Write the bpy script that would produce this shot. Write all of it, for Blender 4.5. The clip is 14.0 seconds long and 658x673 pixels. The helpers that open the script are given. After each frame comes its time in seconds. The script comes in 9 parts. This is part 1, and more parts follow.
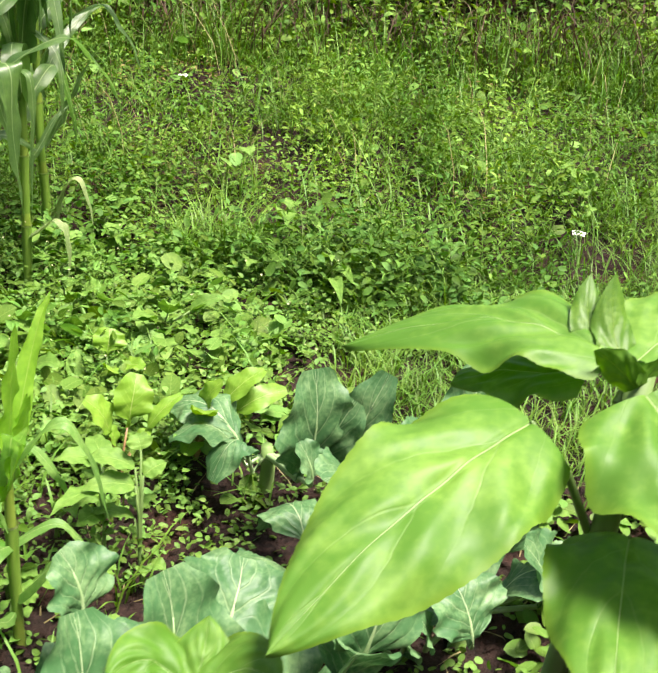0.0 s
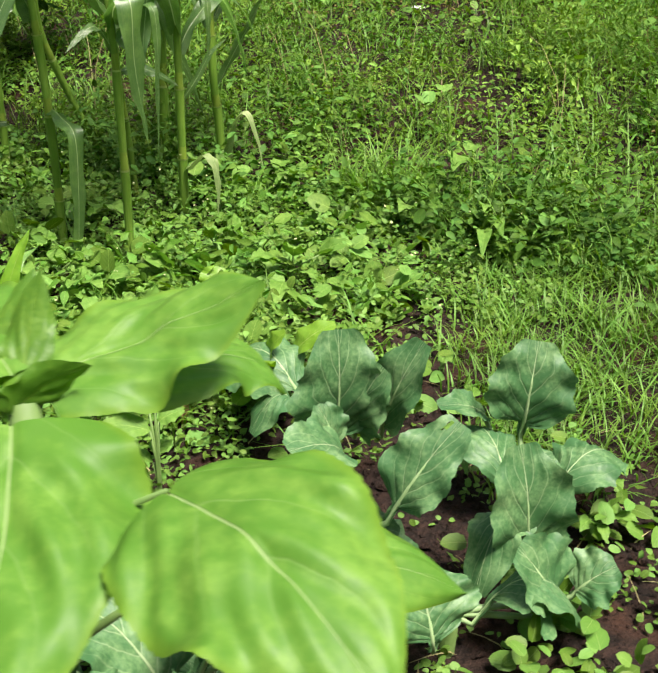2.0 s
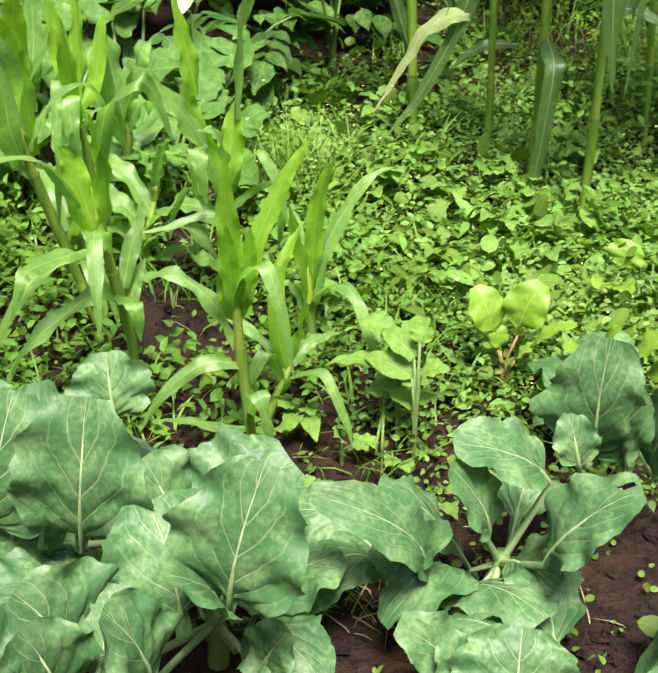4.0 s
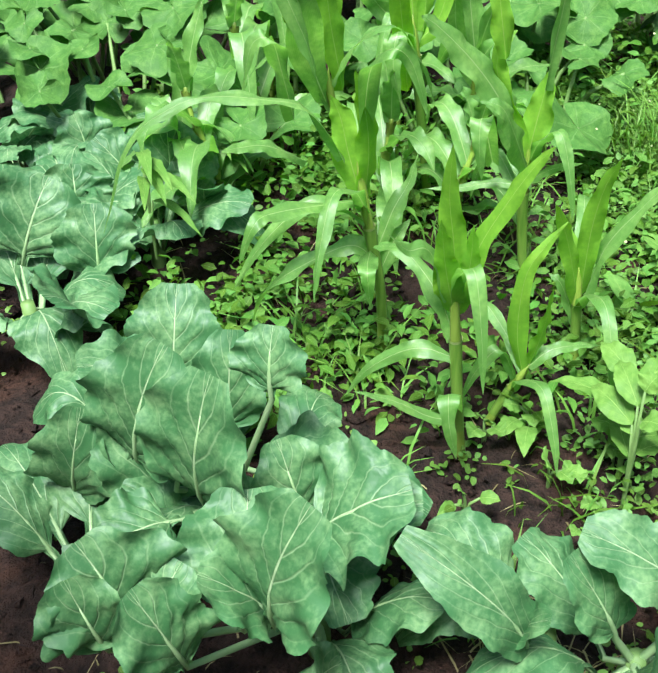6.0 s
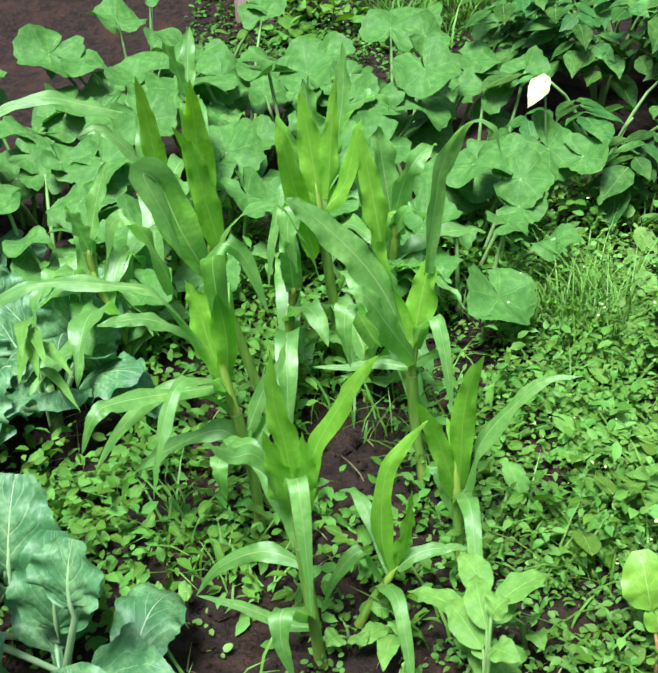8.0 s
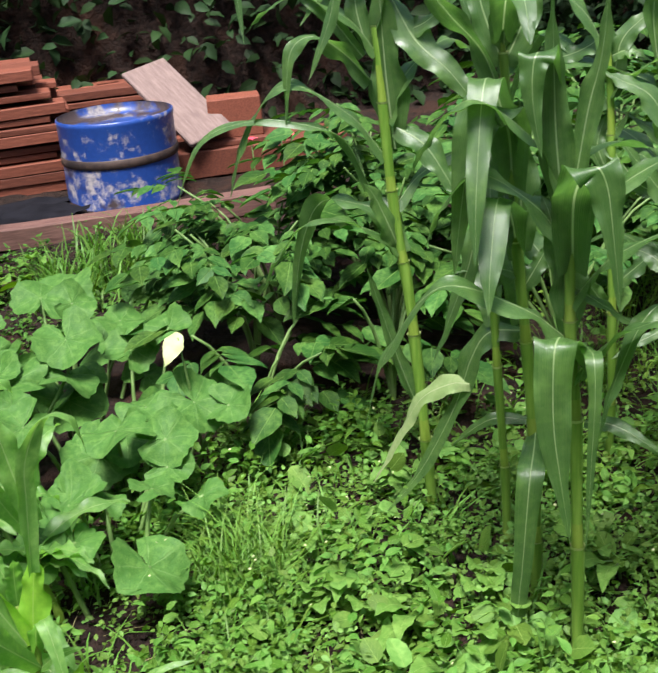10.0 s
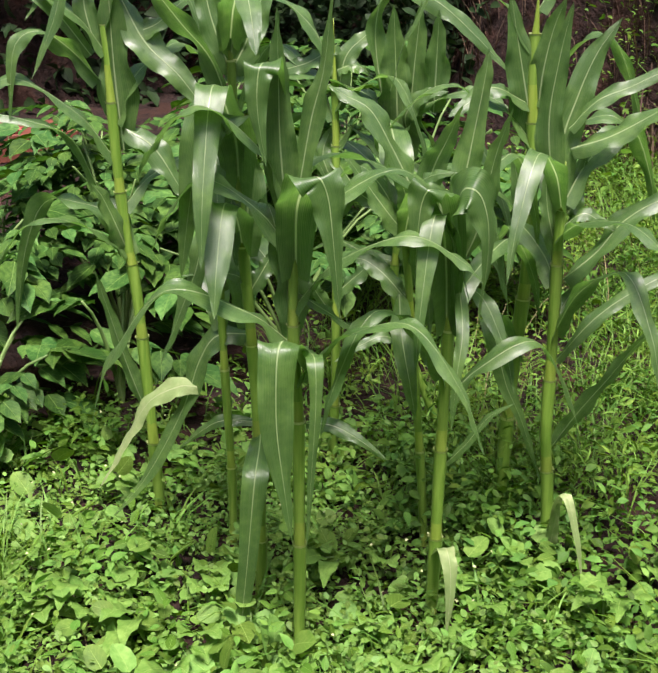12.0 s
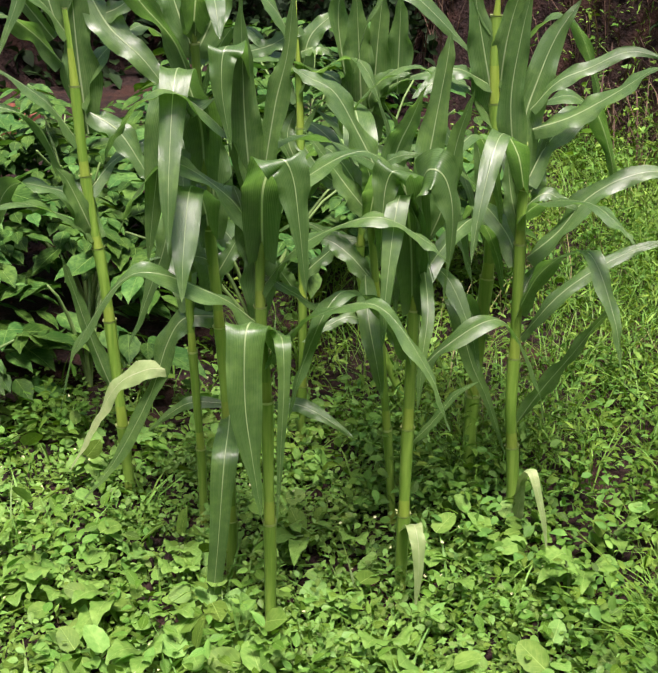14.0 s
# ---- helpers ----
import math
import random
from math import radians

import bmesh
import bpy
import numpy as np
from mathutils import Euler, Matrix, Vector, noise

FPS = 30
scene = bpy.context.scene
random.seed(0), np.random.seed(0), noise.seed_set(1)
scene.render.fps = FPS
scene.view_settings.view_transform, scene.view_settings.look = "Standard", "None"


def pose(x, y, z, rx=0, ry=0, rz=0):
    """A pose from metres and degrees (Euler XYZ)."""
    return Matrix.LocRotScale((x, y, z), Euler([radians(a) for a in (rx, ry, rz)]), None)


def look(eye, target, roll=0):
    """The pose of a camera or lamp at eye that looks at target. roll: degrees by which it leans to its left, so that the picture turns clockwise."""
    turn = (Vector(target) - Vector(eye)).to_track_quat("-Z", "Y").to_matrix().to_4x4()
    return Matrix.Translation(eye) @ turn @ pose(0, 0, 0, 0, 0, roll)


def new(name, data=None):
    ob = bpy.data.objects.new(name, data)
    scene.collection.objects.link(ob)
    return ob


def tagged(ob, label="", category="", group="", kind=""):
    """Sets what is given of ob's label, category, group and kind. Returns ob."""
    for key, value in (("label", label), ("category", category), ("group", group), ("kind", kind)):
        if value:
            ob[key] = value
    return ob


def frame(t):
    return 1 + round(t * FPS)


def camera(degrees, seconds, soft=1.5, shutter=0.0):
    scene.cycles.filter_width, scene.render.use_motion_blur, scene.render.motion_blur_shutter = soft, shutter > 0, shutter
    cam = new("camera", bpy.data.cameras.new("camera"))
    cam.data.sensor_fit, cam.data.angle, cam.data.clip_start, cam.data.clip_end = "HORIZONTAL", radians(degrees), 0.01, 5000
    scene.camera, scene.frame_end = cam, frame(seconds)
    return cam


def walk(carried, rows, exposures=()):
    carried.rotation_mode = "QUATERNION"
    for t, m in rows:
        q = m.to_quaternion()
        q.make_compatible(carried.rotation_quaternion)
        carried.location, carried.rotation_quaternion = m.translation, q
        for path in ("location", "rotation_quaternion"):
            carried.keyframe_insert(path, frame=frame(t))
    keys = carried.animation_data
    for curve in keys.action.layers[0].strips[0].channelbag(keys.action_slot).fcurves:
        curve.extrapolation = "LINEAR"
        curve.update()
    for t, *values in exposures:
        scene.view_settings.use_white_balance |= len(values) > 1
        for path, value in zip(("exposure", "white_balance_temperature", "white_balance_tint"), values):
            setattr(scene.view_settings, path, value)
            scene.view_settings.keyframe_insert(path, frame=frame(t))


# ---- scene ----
cam = camera(32.98, 14.0, soft=1.7, shutter=0.2)
PATH = [
    (0, (0.0, 0.0, 1.215), (-0.0, 1.815, 0.375), 5.0),
    (0.5, (0.09, 0.106, 1.218), (0.064, 1.917, 0.371), 6.9),
    (1, (0.137, 0.158, 1.189), (-0.002, 1.926, 0.265), 5.0),
    (1.5, (0.291, 0.193, 1.194), (-0.111, 1.896, 0.224), 2.2),
    (2, (0.489, 0.227, 1.22), (-0.092, 1.874, 0.247), 1.0),
    (2.5, (0.63, 0.365, 1.196), (-0.046, 1.971, 0.213), 3.3),
    (3, (0.73, 0.509, 1.215), (-0.188, 1.954, 0.182), 1.8),
    (3.5, (0.821, 0.617, 1.216), (-0.457, 1.743, 0.167), 0.4),
    (4.2, (0.877, 0.746, 1.18), (-0.592, 1.547, 0.084), -0.7),
    (6.3, (0.806, 1.176, 1.268), (-0.765, 1.184, 0.031), -1.8),
    (6.5, (0.773, 1.215, 1.264), (-0.807, 1.219, 0.038), -0.5),
    (7, (0.699, 1.285, 1.273), (-0.915, 1.27, 0.092), 0.5),
    (7.2, (0.694, 1.298, 1.279), (-0.933, 1.283, 0.116), -0.1),
    (9.3, (0.674, 1.653, 1.335), (-1.126, 1.816, 0.479), -5.6),
    (9.5, (0.668, 1.663, 1.341), (-1.139, 1.918, 0.523), -5.5),
    (10, (0.663, 1.681, 1.353), (-1.137, 2.119, 0.599), -5.4),
    (10.5, (0.681, 1.687, 1.363), (-1.094, 2.259, 0.64), -4.3),
    (11, (0.693, 1.687, 1.366), (-1.048, 2.375, 0.661), -2.9),
    (11.5, (0.697, 1.694, 1.36), (-0.995, 2.485, 0.645), -0.9),
    (12, (0.681, 1.69, 1.358), (-0.944, 2.567, 0.591), 0.6),
    (12.5, (0.687, 1.687, 1.361), (-0.9, 2.62, 0.578), 0.8),
    (13, (0.692, 1.677, 1.364), (-0.886, 2.631, 0.591), 1.0),
    (13.5, (0.701, 1.676, 1.37), (-0.882, 2.618, 0.591), 0.8),
    (14, (0.697, 1.68, 1.364), (-0.888, 2.604, 0.567), 0.6),
]
walk(cam, [(t, look(eye, target, roll)) for t, eye, target, roll in PATH], [(0.0, 1.76, 6800, 19), (1.0, 1.64, 6800, 17), (1.5, 1.48, 6800, 15), (2.0, 1.42, 6800, 14), (3.0, 1.4, 6800, 16), (3.5, 1.48, 6800, 17), (4.2, 1.66, 6750, 17), (5.6, 1.62, 5800, 7), (6.5, 1.55, 5750, 7), (7.1, 1.55, 5350, 1), (8.2, 1.55, 5650, 4), (9.4, 1.52, 6050, 10), (10.1, 1.32, 6150, 14), (11.0, 1.44, 6350, 21), (14.0, 1.47, 6500, 30)])


# world and sun: a bright, thinly overcast sky
world = bpy.data.worlds.new("overcast_sky")
scene.world = world
world.use_nodes = True
wn, wl = world.node_tree.nodes, world.node_tree.links
wn.clear()
sky = wn.new("ShaderNodeTexSky")
sky.sky_type, sky.sun_disc = "NISHITA", False
sky.sun_elevation, sky.sun_rotation = radians(68), radians(115)
sky.air_density, sky.dust_density = 1.0, 4.0
bg = wn.new("ShaderNodeBackground")
bg.inputs["Strength"].default_value = 0.066
wo = wn.new("ShaderNodeOutputWorld")
wl.new(sky.outputs[0], bg.inputs[0])
wl.new(bg.outputs[0], wo.inputs[0])
sun = new("sun", bpy.data.lights.new("sun", "SUN"))
sun.data.energy, sun.data.angle, sun.data.color = 3.5, radians(17), (1.0, 0.96, 0.9)
sun.matrix_world = look((0, 0, 10), (0 + 10 * math.sin(radians(115)) * -0.345, 10 * math.cos(radians(115)) * -0.345, 1.5))


# ---- materials ----
def nodes_of(name):
    m = bpy.data.materials.new(name)
    m.use_nodes = True
    m.node_tree.nodes.clear()
    return m, m.node_tree.nodes, m.node_tree.links


class Net:
    """Small helper to wire shader nodes."""

    def __init__(self, name):
        self.m, self.n, self.l = nodes_of(name)

    def put(self, socket, value):
        if isinstance(value, bpy.types.NodeSocket):
            self.l.new(value, socket)
        else:
            socket.default_value = value

    def math(self, op, a, b=0.0, c=0.0, clamp=False):
        x = self.n.new("ShaderNodeMath")
        x.operation, x.use_clamp = op, clamp
        for s, v in zip(x.inputs, (a, b, c)):
            self.put(s, v)
        return x.outputs[0]

    def ramp(self, v, lo, hi, a=0.0, b=1.0):
        x = self.n.new("ShaderNodeMapRange")
        x.interpolation_type = "SMOOTHSTEP"
        for s, k in zip(x.inputs, (v, lo, hi, a, b)):
            self.put(s, k)
        return x.outputs[0]

    def noise(self, scale, detail=3.0, vec=None, rough=0.55):
        x = self.n.new("ShaderNodeTexNoise")
        x.inputs["Scale"].default_value, x.inputs["Detail"].default_value = scale, detail
        x.inputs["Roughness"].default_value = rough
        if vec is not None:
            self.l.new(vec, x.inputs["Vector"])
        return x.outputs["Fac"]

    def mix(self, fac, a, b):
        x = self.n.new("ShaderNodeMix")
        x.data_type = "RGBA"
        self.put(x.inputs[0], fac)
        for s, v in ((x.inputs[6], a), (x.inputs[7], b)):
            self.put(s, (*v, 1) if isinstance(v, tuple) else v)
        return x.outputs[2]

    def coord(self, which="Object"):
        return self.n.new("ShaderNodeTexCoord").outputs[which]

    def bump(self, height, strength=0.3, distance=0.01):
        x = self.n.new("ShaderNodeBump")
        x.inputs["Strength"].default_value, x.inputs["Distance"].default_value = strength, distance
        self.l.new(height, x.inputs["Height"])
        return x.outputs[0]

    def hue(self, col, val, sat=1.0, hue=0.5):
        x = self.n.new("ShaderNodeHueSaturation")
        for k, v in (("Hue", hue), ("Saturation", sat), ("Value", val), ("Color", col)):
            self.put(x.inputs[k], v)
        return x.outputs[0]

    def finish(self, col, rough, normal=None, translucent=0.0, tcol=None, metal=0.0, spec=0.5):
        p = self.n.new("ShaderNodeBsdfPrincipled")
        self.put(p.inputs["Base Color"], (*col, 1) if isinstance(col, tuple) else col)
        self.put(p.inputs["Roughness"], rough)
        self.put(p.inputs["Metallic"], metal)
        self.put(p.inputs["Specular IOR Level"], spec)
        if normal is not None:
            self.l.new(normal, p.inputs["Normal"])
        out = self.n.new("ShaderNodeOutputMaterial")
        if translucent:
            t = self.n.new("ShaderNodeBsdfTranslucent")
            self.put(t.inputs["Color"], tcol if tcol is not None else col)
            ms = self.n.new("ShaderNodeMixShader")
            ms.inputs[0].default_value = translucent
            self.l.new(p.outputs[0], ms.inputs[1])
            self.l.new(t.outputs[0], ms.inputs[2])
            self.l.new(ms.outputs[0], out.inputs[0])
        else:
            self.l.new(p.outputs[0], out.inputs[0])
        return self.m


def leaf_material(name, dark, light, vein, veins=8, slant=0.55, strength=0.6, rough=0.45, trans=0.25, blotch=14.0, parallel=False, edge=None, spec=0.4, island=True, rib=0.04, relief=0.5, vein_width=0.09, glow=1.25):
    k = Net(name)
    uv = k.n.new("ShaderNodeSeparateXYZ")
    k.l.new(k.coord("UV"), uv.inputs[0])
    u, v = uv.outputs[0], uv.outputs[1]
    a = k.math("MULTIPLY", k.math("ABSOLUTE", k.math("SUBTRACT", v, 0.5)), 2.0)
    w = k.math("MULTIPLY_ADD", u, -0.65 * rib, rib)
    mid = k.ramp(a, k.math("MULTIPLY", w, 0.45), w, 1.0, 0.0)
    if parallel:
        mp = k.n.new("ShaderNodeMapping")
        mp.inputs["Scale"].default_value = (1.5, 38, 1)
        k.l.new(k.coord("UV"), mp.inputs[0])
        streak = k.ramp(k.noise(1.0, 4.0, mp.outputs[0], 0.7), 0.35, 0.7)
        fine = k.math("SINE", k.math("MULTIPLY", a, 70.0))
        side = k.math("ADD", k.math("MULTIPLY_ADD", fine, 0.1, 0.1), k.math("MULTIPLY", streak, 0.3))
    else:
        wob = k.math("MULTIPLY", k.noise(9.0, 2.0, k.coord("UV")), 0.16)
        f = k.math("FRACT", k.math("SUBTRACT", k.math("ADD", k.math("MULTIPLY", u, float(veins)), wob), k.math("MULTIPLY", a, slant * veins * 0.5)))
        d = k.math("ABSOLUTE", k.math("SUBTRACT", f, 0.5))
        side = k.math("MULTIPLY", k.ramp(d, 0.0, vein_width, 1.0, 0.0), k.ramp(a, 0.1, 1.0, 0.75, 0.1))
    geo = k.n.new("ShaderNodeNewGeometry")
    rnd = geo.outputs["Random Per Island"] if island else k.n.new("ShaderNodeObjectInfo").outputs["Random"]
    n1, n2 = k.noise(blotch, 4.0, k.coord("Object")), k.noise(blotch * 7, 3.0, k.coord("Object"))
    fac = k.math("ADD", k.math("MULTIPLY", n1, 0.75), k.math("MULTIPLY", k.math("SUBTRACT", n2, 0.5), 0.5), clamp=True)
    col = k.mix(k.ramp(fac, 0.25, 0.7), dark, light)
    col = k.hue(col, k.math("MULTIPLY_ADD", rnd, 0.75, 0.64), k.math("MULTIPLY_ADD", rnd, -0.12, 1.04), k.math("MULTIPLY_ADD", rnd, 0.025, 0.4875))
    vm = k.math("MAXIMUM", mid, k.math("MULTIPLY", side, strength))
    col = k.mix(k.math("MULTIPLY", vm, 0.85), col, vein)
    if edge is not None:
        col = k.mix(k.math("MULTIPLY", k.ramp(a, 0.86, 1.0), 0.5), col, edge)
    puff = k.math("SUBTRACT", k.math("MULTIPLY", n1, 0.6), k.math("MULTIPLY", vm, 0.4 if parallel else 0.25))
    nor = k.bump(puff, relief, 0.006)
    tcol = k.hue(col, glow, 1.15)
    return k.finish(col, k.math("MULTIPLY_ADD", n2, 0.2, rough - 0.1), nor, trans, tcol, spec=spec)


def plain_material(name, a, b, scale=20.0, rough=0.7, bump=0.4, dist=0.01, stretch=None, third=None, spec=0.4, vary=0.25):
    k = Net(name)
    c = k.coord("Object")
    if stretch:
        mp = k.n.new("ShaderNodeMapping")
        mp.inputs["Scale"].default_value = stretch
        k.l.new(c, mp.inputs[0])
        c = mp.outputs[0]
    n1, n2 = k.noise(scale, 5.0, c, 0.62), k.noise(scale * 0.17, 3.0, c)
    col = k.mix(k.ramp(n1, 0.3, 0.72), a, b)
    if third:
        col = k.mix(k.ramp(n2, 0.5, 0.66), col, third)
    rnd = k.n.new("ShaderNodeObjectInfo").outputs["Random"]
    col = k.hue(col, k.math("MULTIPLY_ADD", rnd, vary, 1 - vary / 2))
    return k.finish(col, k.math("MULTIPLY_ADD", n1, 0.2, rough - 0.1), k.bump(n1, bump, dist), spec=spec)


SUNFLOWER = leaf_material("sunflower_leaf", (0.07, 0.19, 0.014), (0.17, 0.32, 0.042), (0.29, 0.42, 0.16), 3, 1.15, 0.24, 0.5, 0.28, 15.0, rib=0.02, relief=0.6, edge=(0.15, 0.27, 0.02), spec=0.3, vein_width=0.045)
SUNFLOWER_YOUNG = leaf_material("young_sunflower_leaf", (0.06, 0.16, 0.008), (0.125, 0.25, 0.02), (0.17, 0.29, 0.03), 8, 1.0, 0.06, 0.5, 0.3, 40.0, rib=0.03, relief=0.6)
MAIZE = leaf_material("maize_leaf", (0.036, 0.106, 0.014), (0.108, 0.212, 0.036), (0.38, 0.48, 0.24), parallel=True, strength=0.5, rough=0.35, trans=0.4, blotch=9.0, spec=1.0, rib=0.085, glow=2.0)
MAIZE_YOUNG = leaf_material("young_maize_leaf", (0.1, 0.245, 0.035), (0.23, 0.4, 0.085), (0.4, 0.5, 0.22), parallel=True, strength=0.45, rough=0.37, trans=0.42, blotch=14.0, rib=0.06, spec=0.85, glow=2.1)
MAIZE_WHORL = leaf_material("maize_whorl_leaf", (0.15, 0.34, 0.015), (0.27, 0.48, 0.035), (0.36, 0.5, 0.12), parallel=True, strength=0.35, rough=0.42, trans=0.45, blotch=14.0, rib=0.05, spec=0.5, glow=1.9)
MAIZE_PALE = leaf_material("dry_maize_leaf", (0.2, 0.3, 0.09), (0.36, 0.43, 0.18), (0.45, 0.5, 0.28), parallel=True, strength=0.35, rough=0.6, trans=0.25, blotch=9.0, rib=0.06)
CABBAGE = leaf_material("cabbage_leaf", (0.045, 0.135, 0.042), (0.18, 0.31, 0.122), (0.4, 0.53, 0.28), 5, 1.2, 0.55, 0.5, 0.2, 20.0, rib=0.04, relief=0.9)
CHARD = leaf_material("chard_leaf", (0.14, 0.29, 0.018), (0.24, 0.4, 0.04), (0.38, 0.48, 0.14), 7, 0.8, 0.5, 0.45, 0.3, 12.0)
POTATO = leaf_material("potato_leaf", (0.024, 0.085, 0.011), (0.12, 0.245, 0.04), (0.15, 0.27, 0.06), 5, 1.1, 0.55, 0.5, 0.22, 12.0, rib=0.05, spec=0.2, relief=0.9)
SQUASH = leaf_material("squash_leaf", (0.055, 0.15, 0.022), (0.13, 0.26, 0.048), (0.22, 0.36, 0.12), 7, 0.0, 0.8, 0.6, 0.24, 55.0, rib=0.02, relief=1.0, vein_width=0.06, spec=0.22)
WEED = leaf_material("weed_leaf", (0.09, 0.205, 0.022), (0.21, 0.36, 0.055), (0.24, 0.37, 0.1), 4, 1.0, 0.4, 0.55, 0.3, 3.0, spec=0.35)
POINTED = leaf_material("pointed_weed_leaf", (0.065, 0.175, 0.013), (0.165, 0.315, 0.04), (0.22, 0.36, 0.09), 5, 1.0, 0.5, 0.6, 0.28, 5.0, spec=0.2)
OCHRE = leaf_material("withered_weed_leaf", (0.14, 0.12, 0.025), (0.25, 0.2, 0.05), (0.25, 0.2, 0.08), 4, 1.0, 0.3, 0.6, 0.25, 3.0)
HILL_WEED = leaf_material("hill_weed_leaf", (0.05, 0.145, 0.011), (0.28, 0.45, 0.06), (0.2, 0.32, 0.06), 4, 1.0, 0.4, 0.6, 0.28, 2.6, spec=0.2)
BROAD = leaf_material("broad_weed_leaf", (0.105, 0.23, 0.03), (0.21, 0.36, 0.065), (0.28, 0.43, 0.1), 5, 1.0, 0.5, 0.58, 0.3, 14.0, spec=0.25)
GRASS = leaf_material("grass_blade", (0.085, 0.21, 0.017), (0.2, 0.36, 0.042), (0.21, 0.33, 0.07), parallel=True, strength=0.1, rough=0.5, trans=0.3, blotch=2.0)
DRY = leaf_material("dry_grass", (0.25, 0.22, 0.09), (0.34, 0.29, 0.13), (0.36, 0.3, 0.15), parallel=True, strength=0.1, rough=0.7, trans=0.2, blotch=3.0)
ROOT = leaf_material("dry_root", (0.06, 0.035, 0.02), (0.14, 0.09, 0.05), (0.16, 0.1, 0.06), parallel=True, strength=0.1, rough=0.8, trans=0.1, blotch=3.0)
# backing leaves: the shade among them is put into the near-black colour
SHADED_HEDGE = leaf_material("shaded_hedge_leaf", (0.012, 0.03, 0.008), (0.026, 0.06, 0.014), (0.03, 0.065, 0.015), 4, 1.0, 0.3, 0.6, 0.15, 2.0, spec=0.15)
# deep green weed colour that also holds the shade under the maize
DEEP_SHADED = leaf_material("deep_green_shaded_weed_leaf", (0.045, 0.125, 0.012), (0.115, 0.245, 0.028), (0.1, 0.2, 0.05), 4, 1.0, 0.4, 0.6, 0.22, 6.0, spec=0.2)
STALK = plain_material("maize_stalk", (0.15, 0.24, 0.025), (0.25, 0.35, 0.055), 12.0, 0.42, 0.15, 0.003, (6, 6, 0.6))
SHEATH = plain_material("maize_sheath", (0.09, 0.19, 0.02), (0.18, 0.3, 0.045), 12.0, 0.45, 0.15, 0.003, (9, 9, 0.6))
LIGULE = plain_material("pale_leaf_collar", (0.32, 0.4, 0.12), (0.42, 0.5, 0.2), 20.0, 0.5, 0.1, 0.002)
STEM = plain_material("green_stem", (0.11, 0.2, 0.05), (0.17, 0.27, 0.08), 25.0, 0.55, 0.2, 0.003)
PINK_STEM = plain_material("pink_stem", (0.3, 0.16, 0.08), (0.36, 0.3, 0.1), 18.0, 0.5, 0.2, 0.003)
SOIL = plain_material("soil", (0.012, 0.008, 0.006), (0.04, 0.023, 0.017), 34.0, 0.95, 1.0, 0.05, None, (0.045, 0.022, 0.014), 0.2)
PLANK = plain_material("red_timber", (0.115, 0.033, 0.018), (0.21, 0.068, 0.039), 14.0, 0.75, 0.35, 0.004, (1.2, 12, 12), None, 0.3, 0.5)
GREY_WOOD = plain_material("weathered_wood", (0.17, 0.12, 0.1), (0.3, 0.23, 0.19), 16.0, 0.85, 0.5, 0.005, (9, 9, 0.8), (0.16, 0.08, 0.05))
BOARD = plain_material("grey_pink_board", (0.13, 0.088, 0.076), (0.21, 0.15, 0.13), 10.0, 0.8, 0.3, 0.003, (1, 8, 8))
BEAM = plain_material("pinkish_beam", (0.09, 0.042, 0.033), (0.175, 0.092, 0.072), 12.0, 0.8, 0.4, 0.004, (8, 0.8, 8))
PALE = plain_material("pale_petal", (0.34, 0.38, 0.16), (0.44, 0.47, 0.23), 30.0, 0.6, 0.1, 0.002)
WHITE = plain_material("white_scrap", (0.6, 0.6, 0.56), (0.8, 0.8, 0.76), 30.0, 0.6, 0.1, 0.002)
ORANGE = plain_material("orange_petal", (0.75, 0.22, 0.02), (0.85, 0.34, 0.03), 30.0, 0.6, 0.1, 0.002)
PINK = plain_material("pink_petal", (0.6, 0.05, 0.08), (0.75, 0.1, 0.14), 30.0, 0.6, 0.1, 0.002)
DARK = plain_material("dark_plastic", (0.006, 0.006, 0.008), (0.014, 0.014, 0.018), 9.0, 0.9, 0.3, 0.02, spec=0.1)
RIB = plain_material("pale_rib", (0.22, 0.35, 0.14), (0.32, 0.45, 0.22), 25.0, 0.5, 0.1, 0.002)
BANDM = plain_material("rusty_band", (0.02, 0.016, 0.016), (0.07, 0.045, 0.035), 14.0, 0.6, 0.3, 0.002)


def drum_material(name="worn_blue_paint", wear=0.6, rust=0.6, chalky=1.0):
    k = Net(name)
    c = k.coord("Object")
    n1, n2, n3 = k.noise(17.0, 8.0, c, 0.75), k.noise(4.2, 3.0, c), k.noise(60.0, 3.0, c)
    worn = k.ramp(k.math("ADD", k.math("MULTIPLY", n1, 0.7), k.math("MULTIPLY", n2, 0.5)), wear, wear + 0.13)
    blue = k.mix(n3, (0.012, 0.04, 0.19), (0.02, 0.07, 0.3))
    chalk = k.mix(k.ramp(n3, 0.35, 0.6), tuple(c * chalky for c in (0.24, 0.23, 0.27)), tuple(c * chalky for c in (0.42, 0.38, 0.37)))
    col = k.mix(worn, blue, chalk)
    col = k.mix(k.ramp(k.noise(5.0, 5.0, c), rust, rust + 0.12), col, (0.05, 0.035, 0.035))
    return k.finish(col, k.math("MULTIPLY_ADD", worn, 0.4, 0.35), k.bump(n1, 0.15, 0.003), spec=0.5)


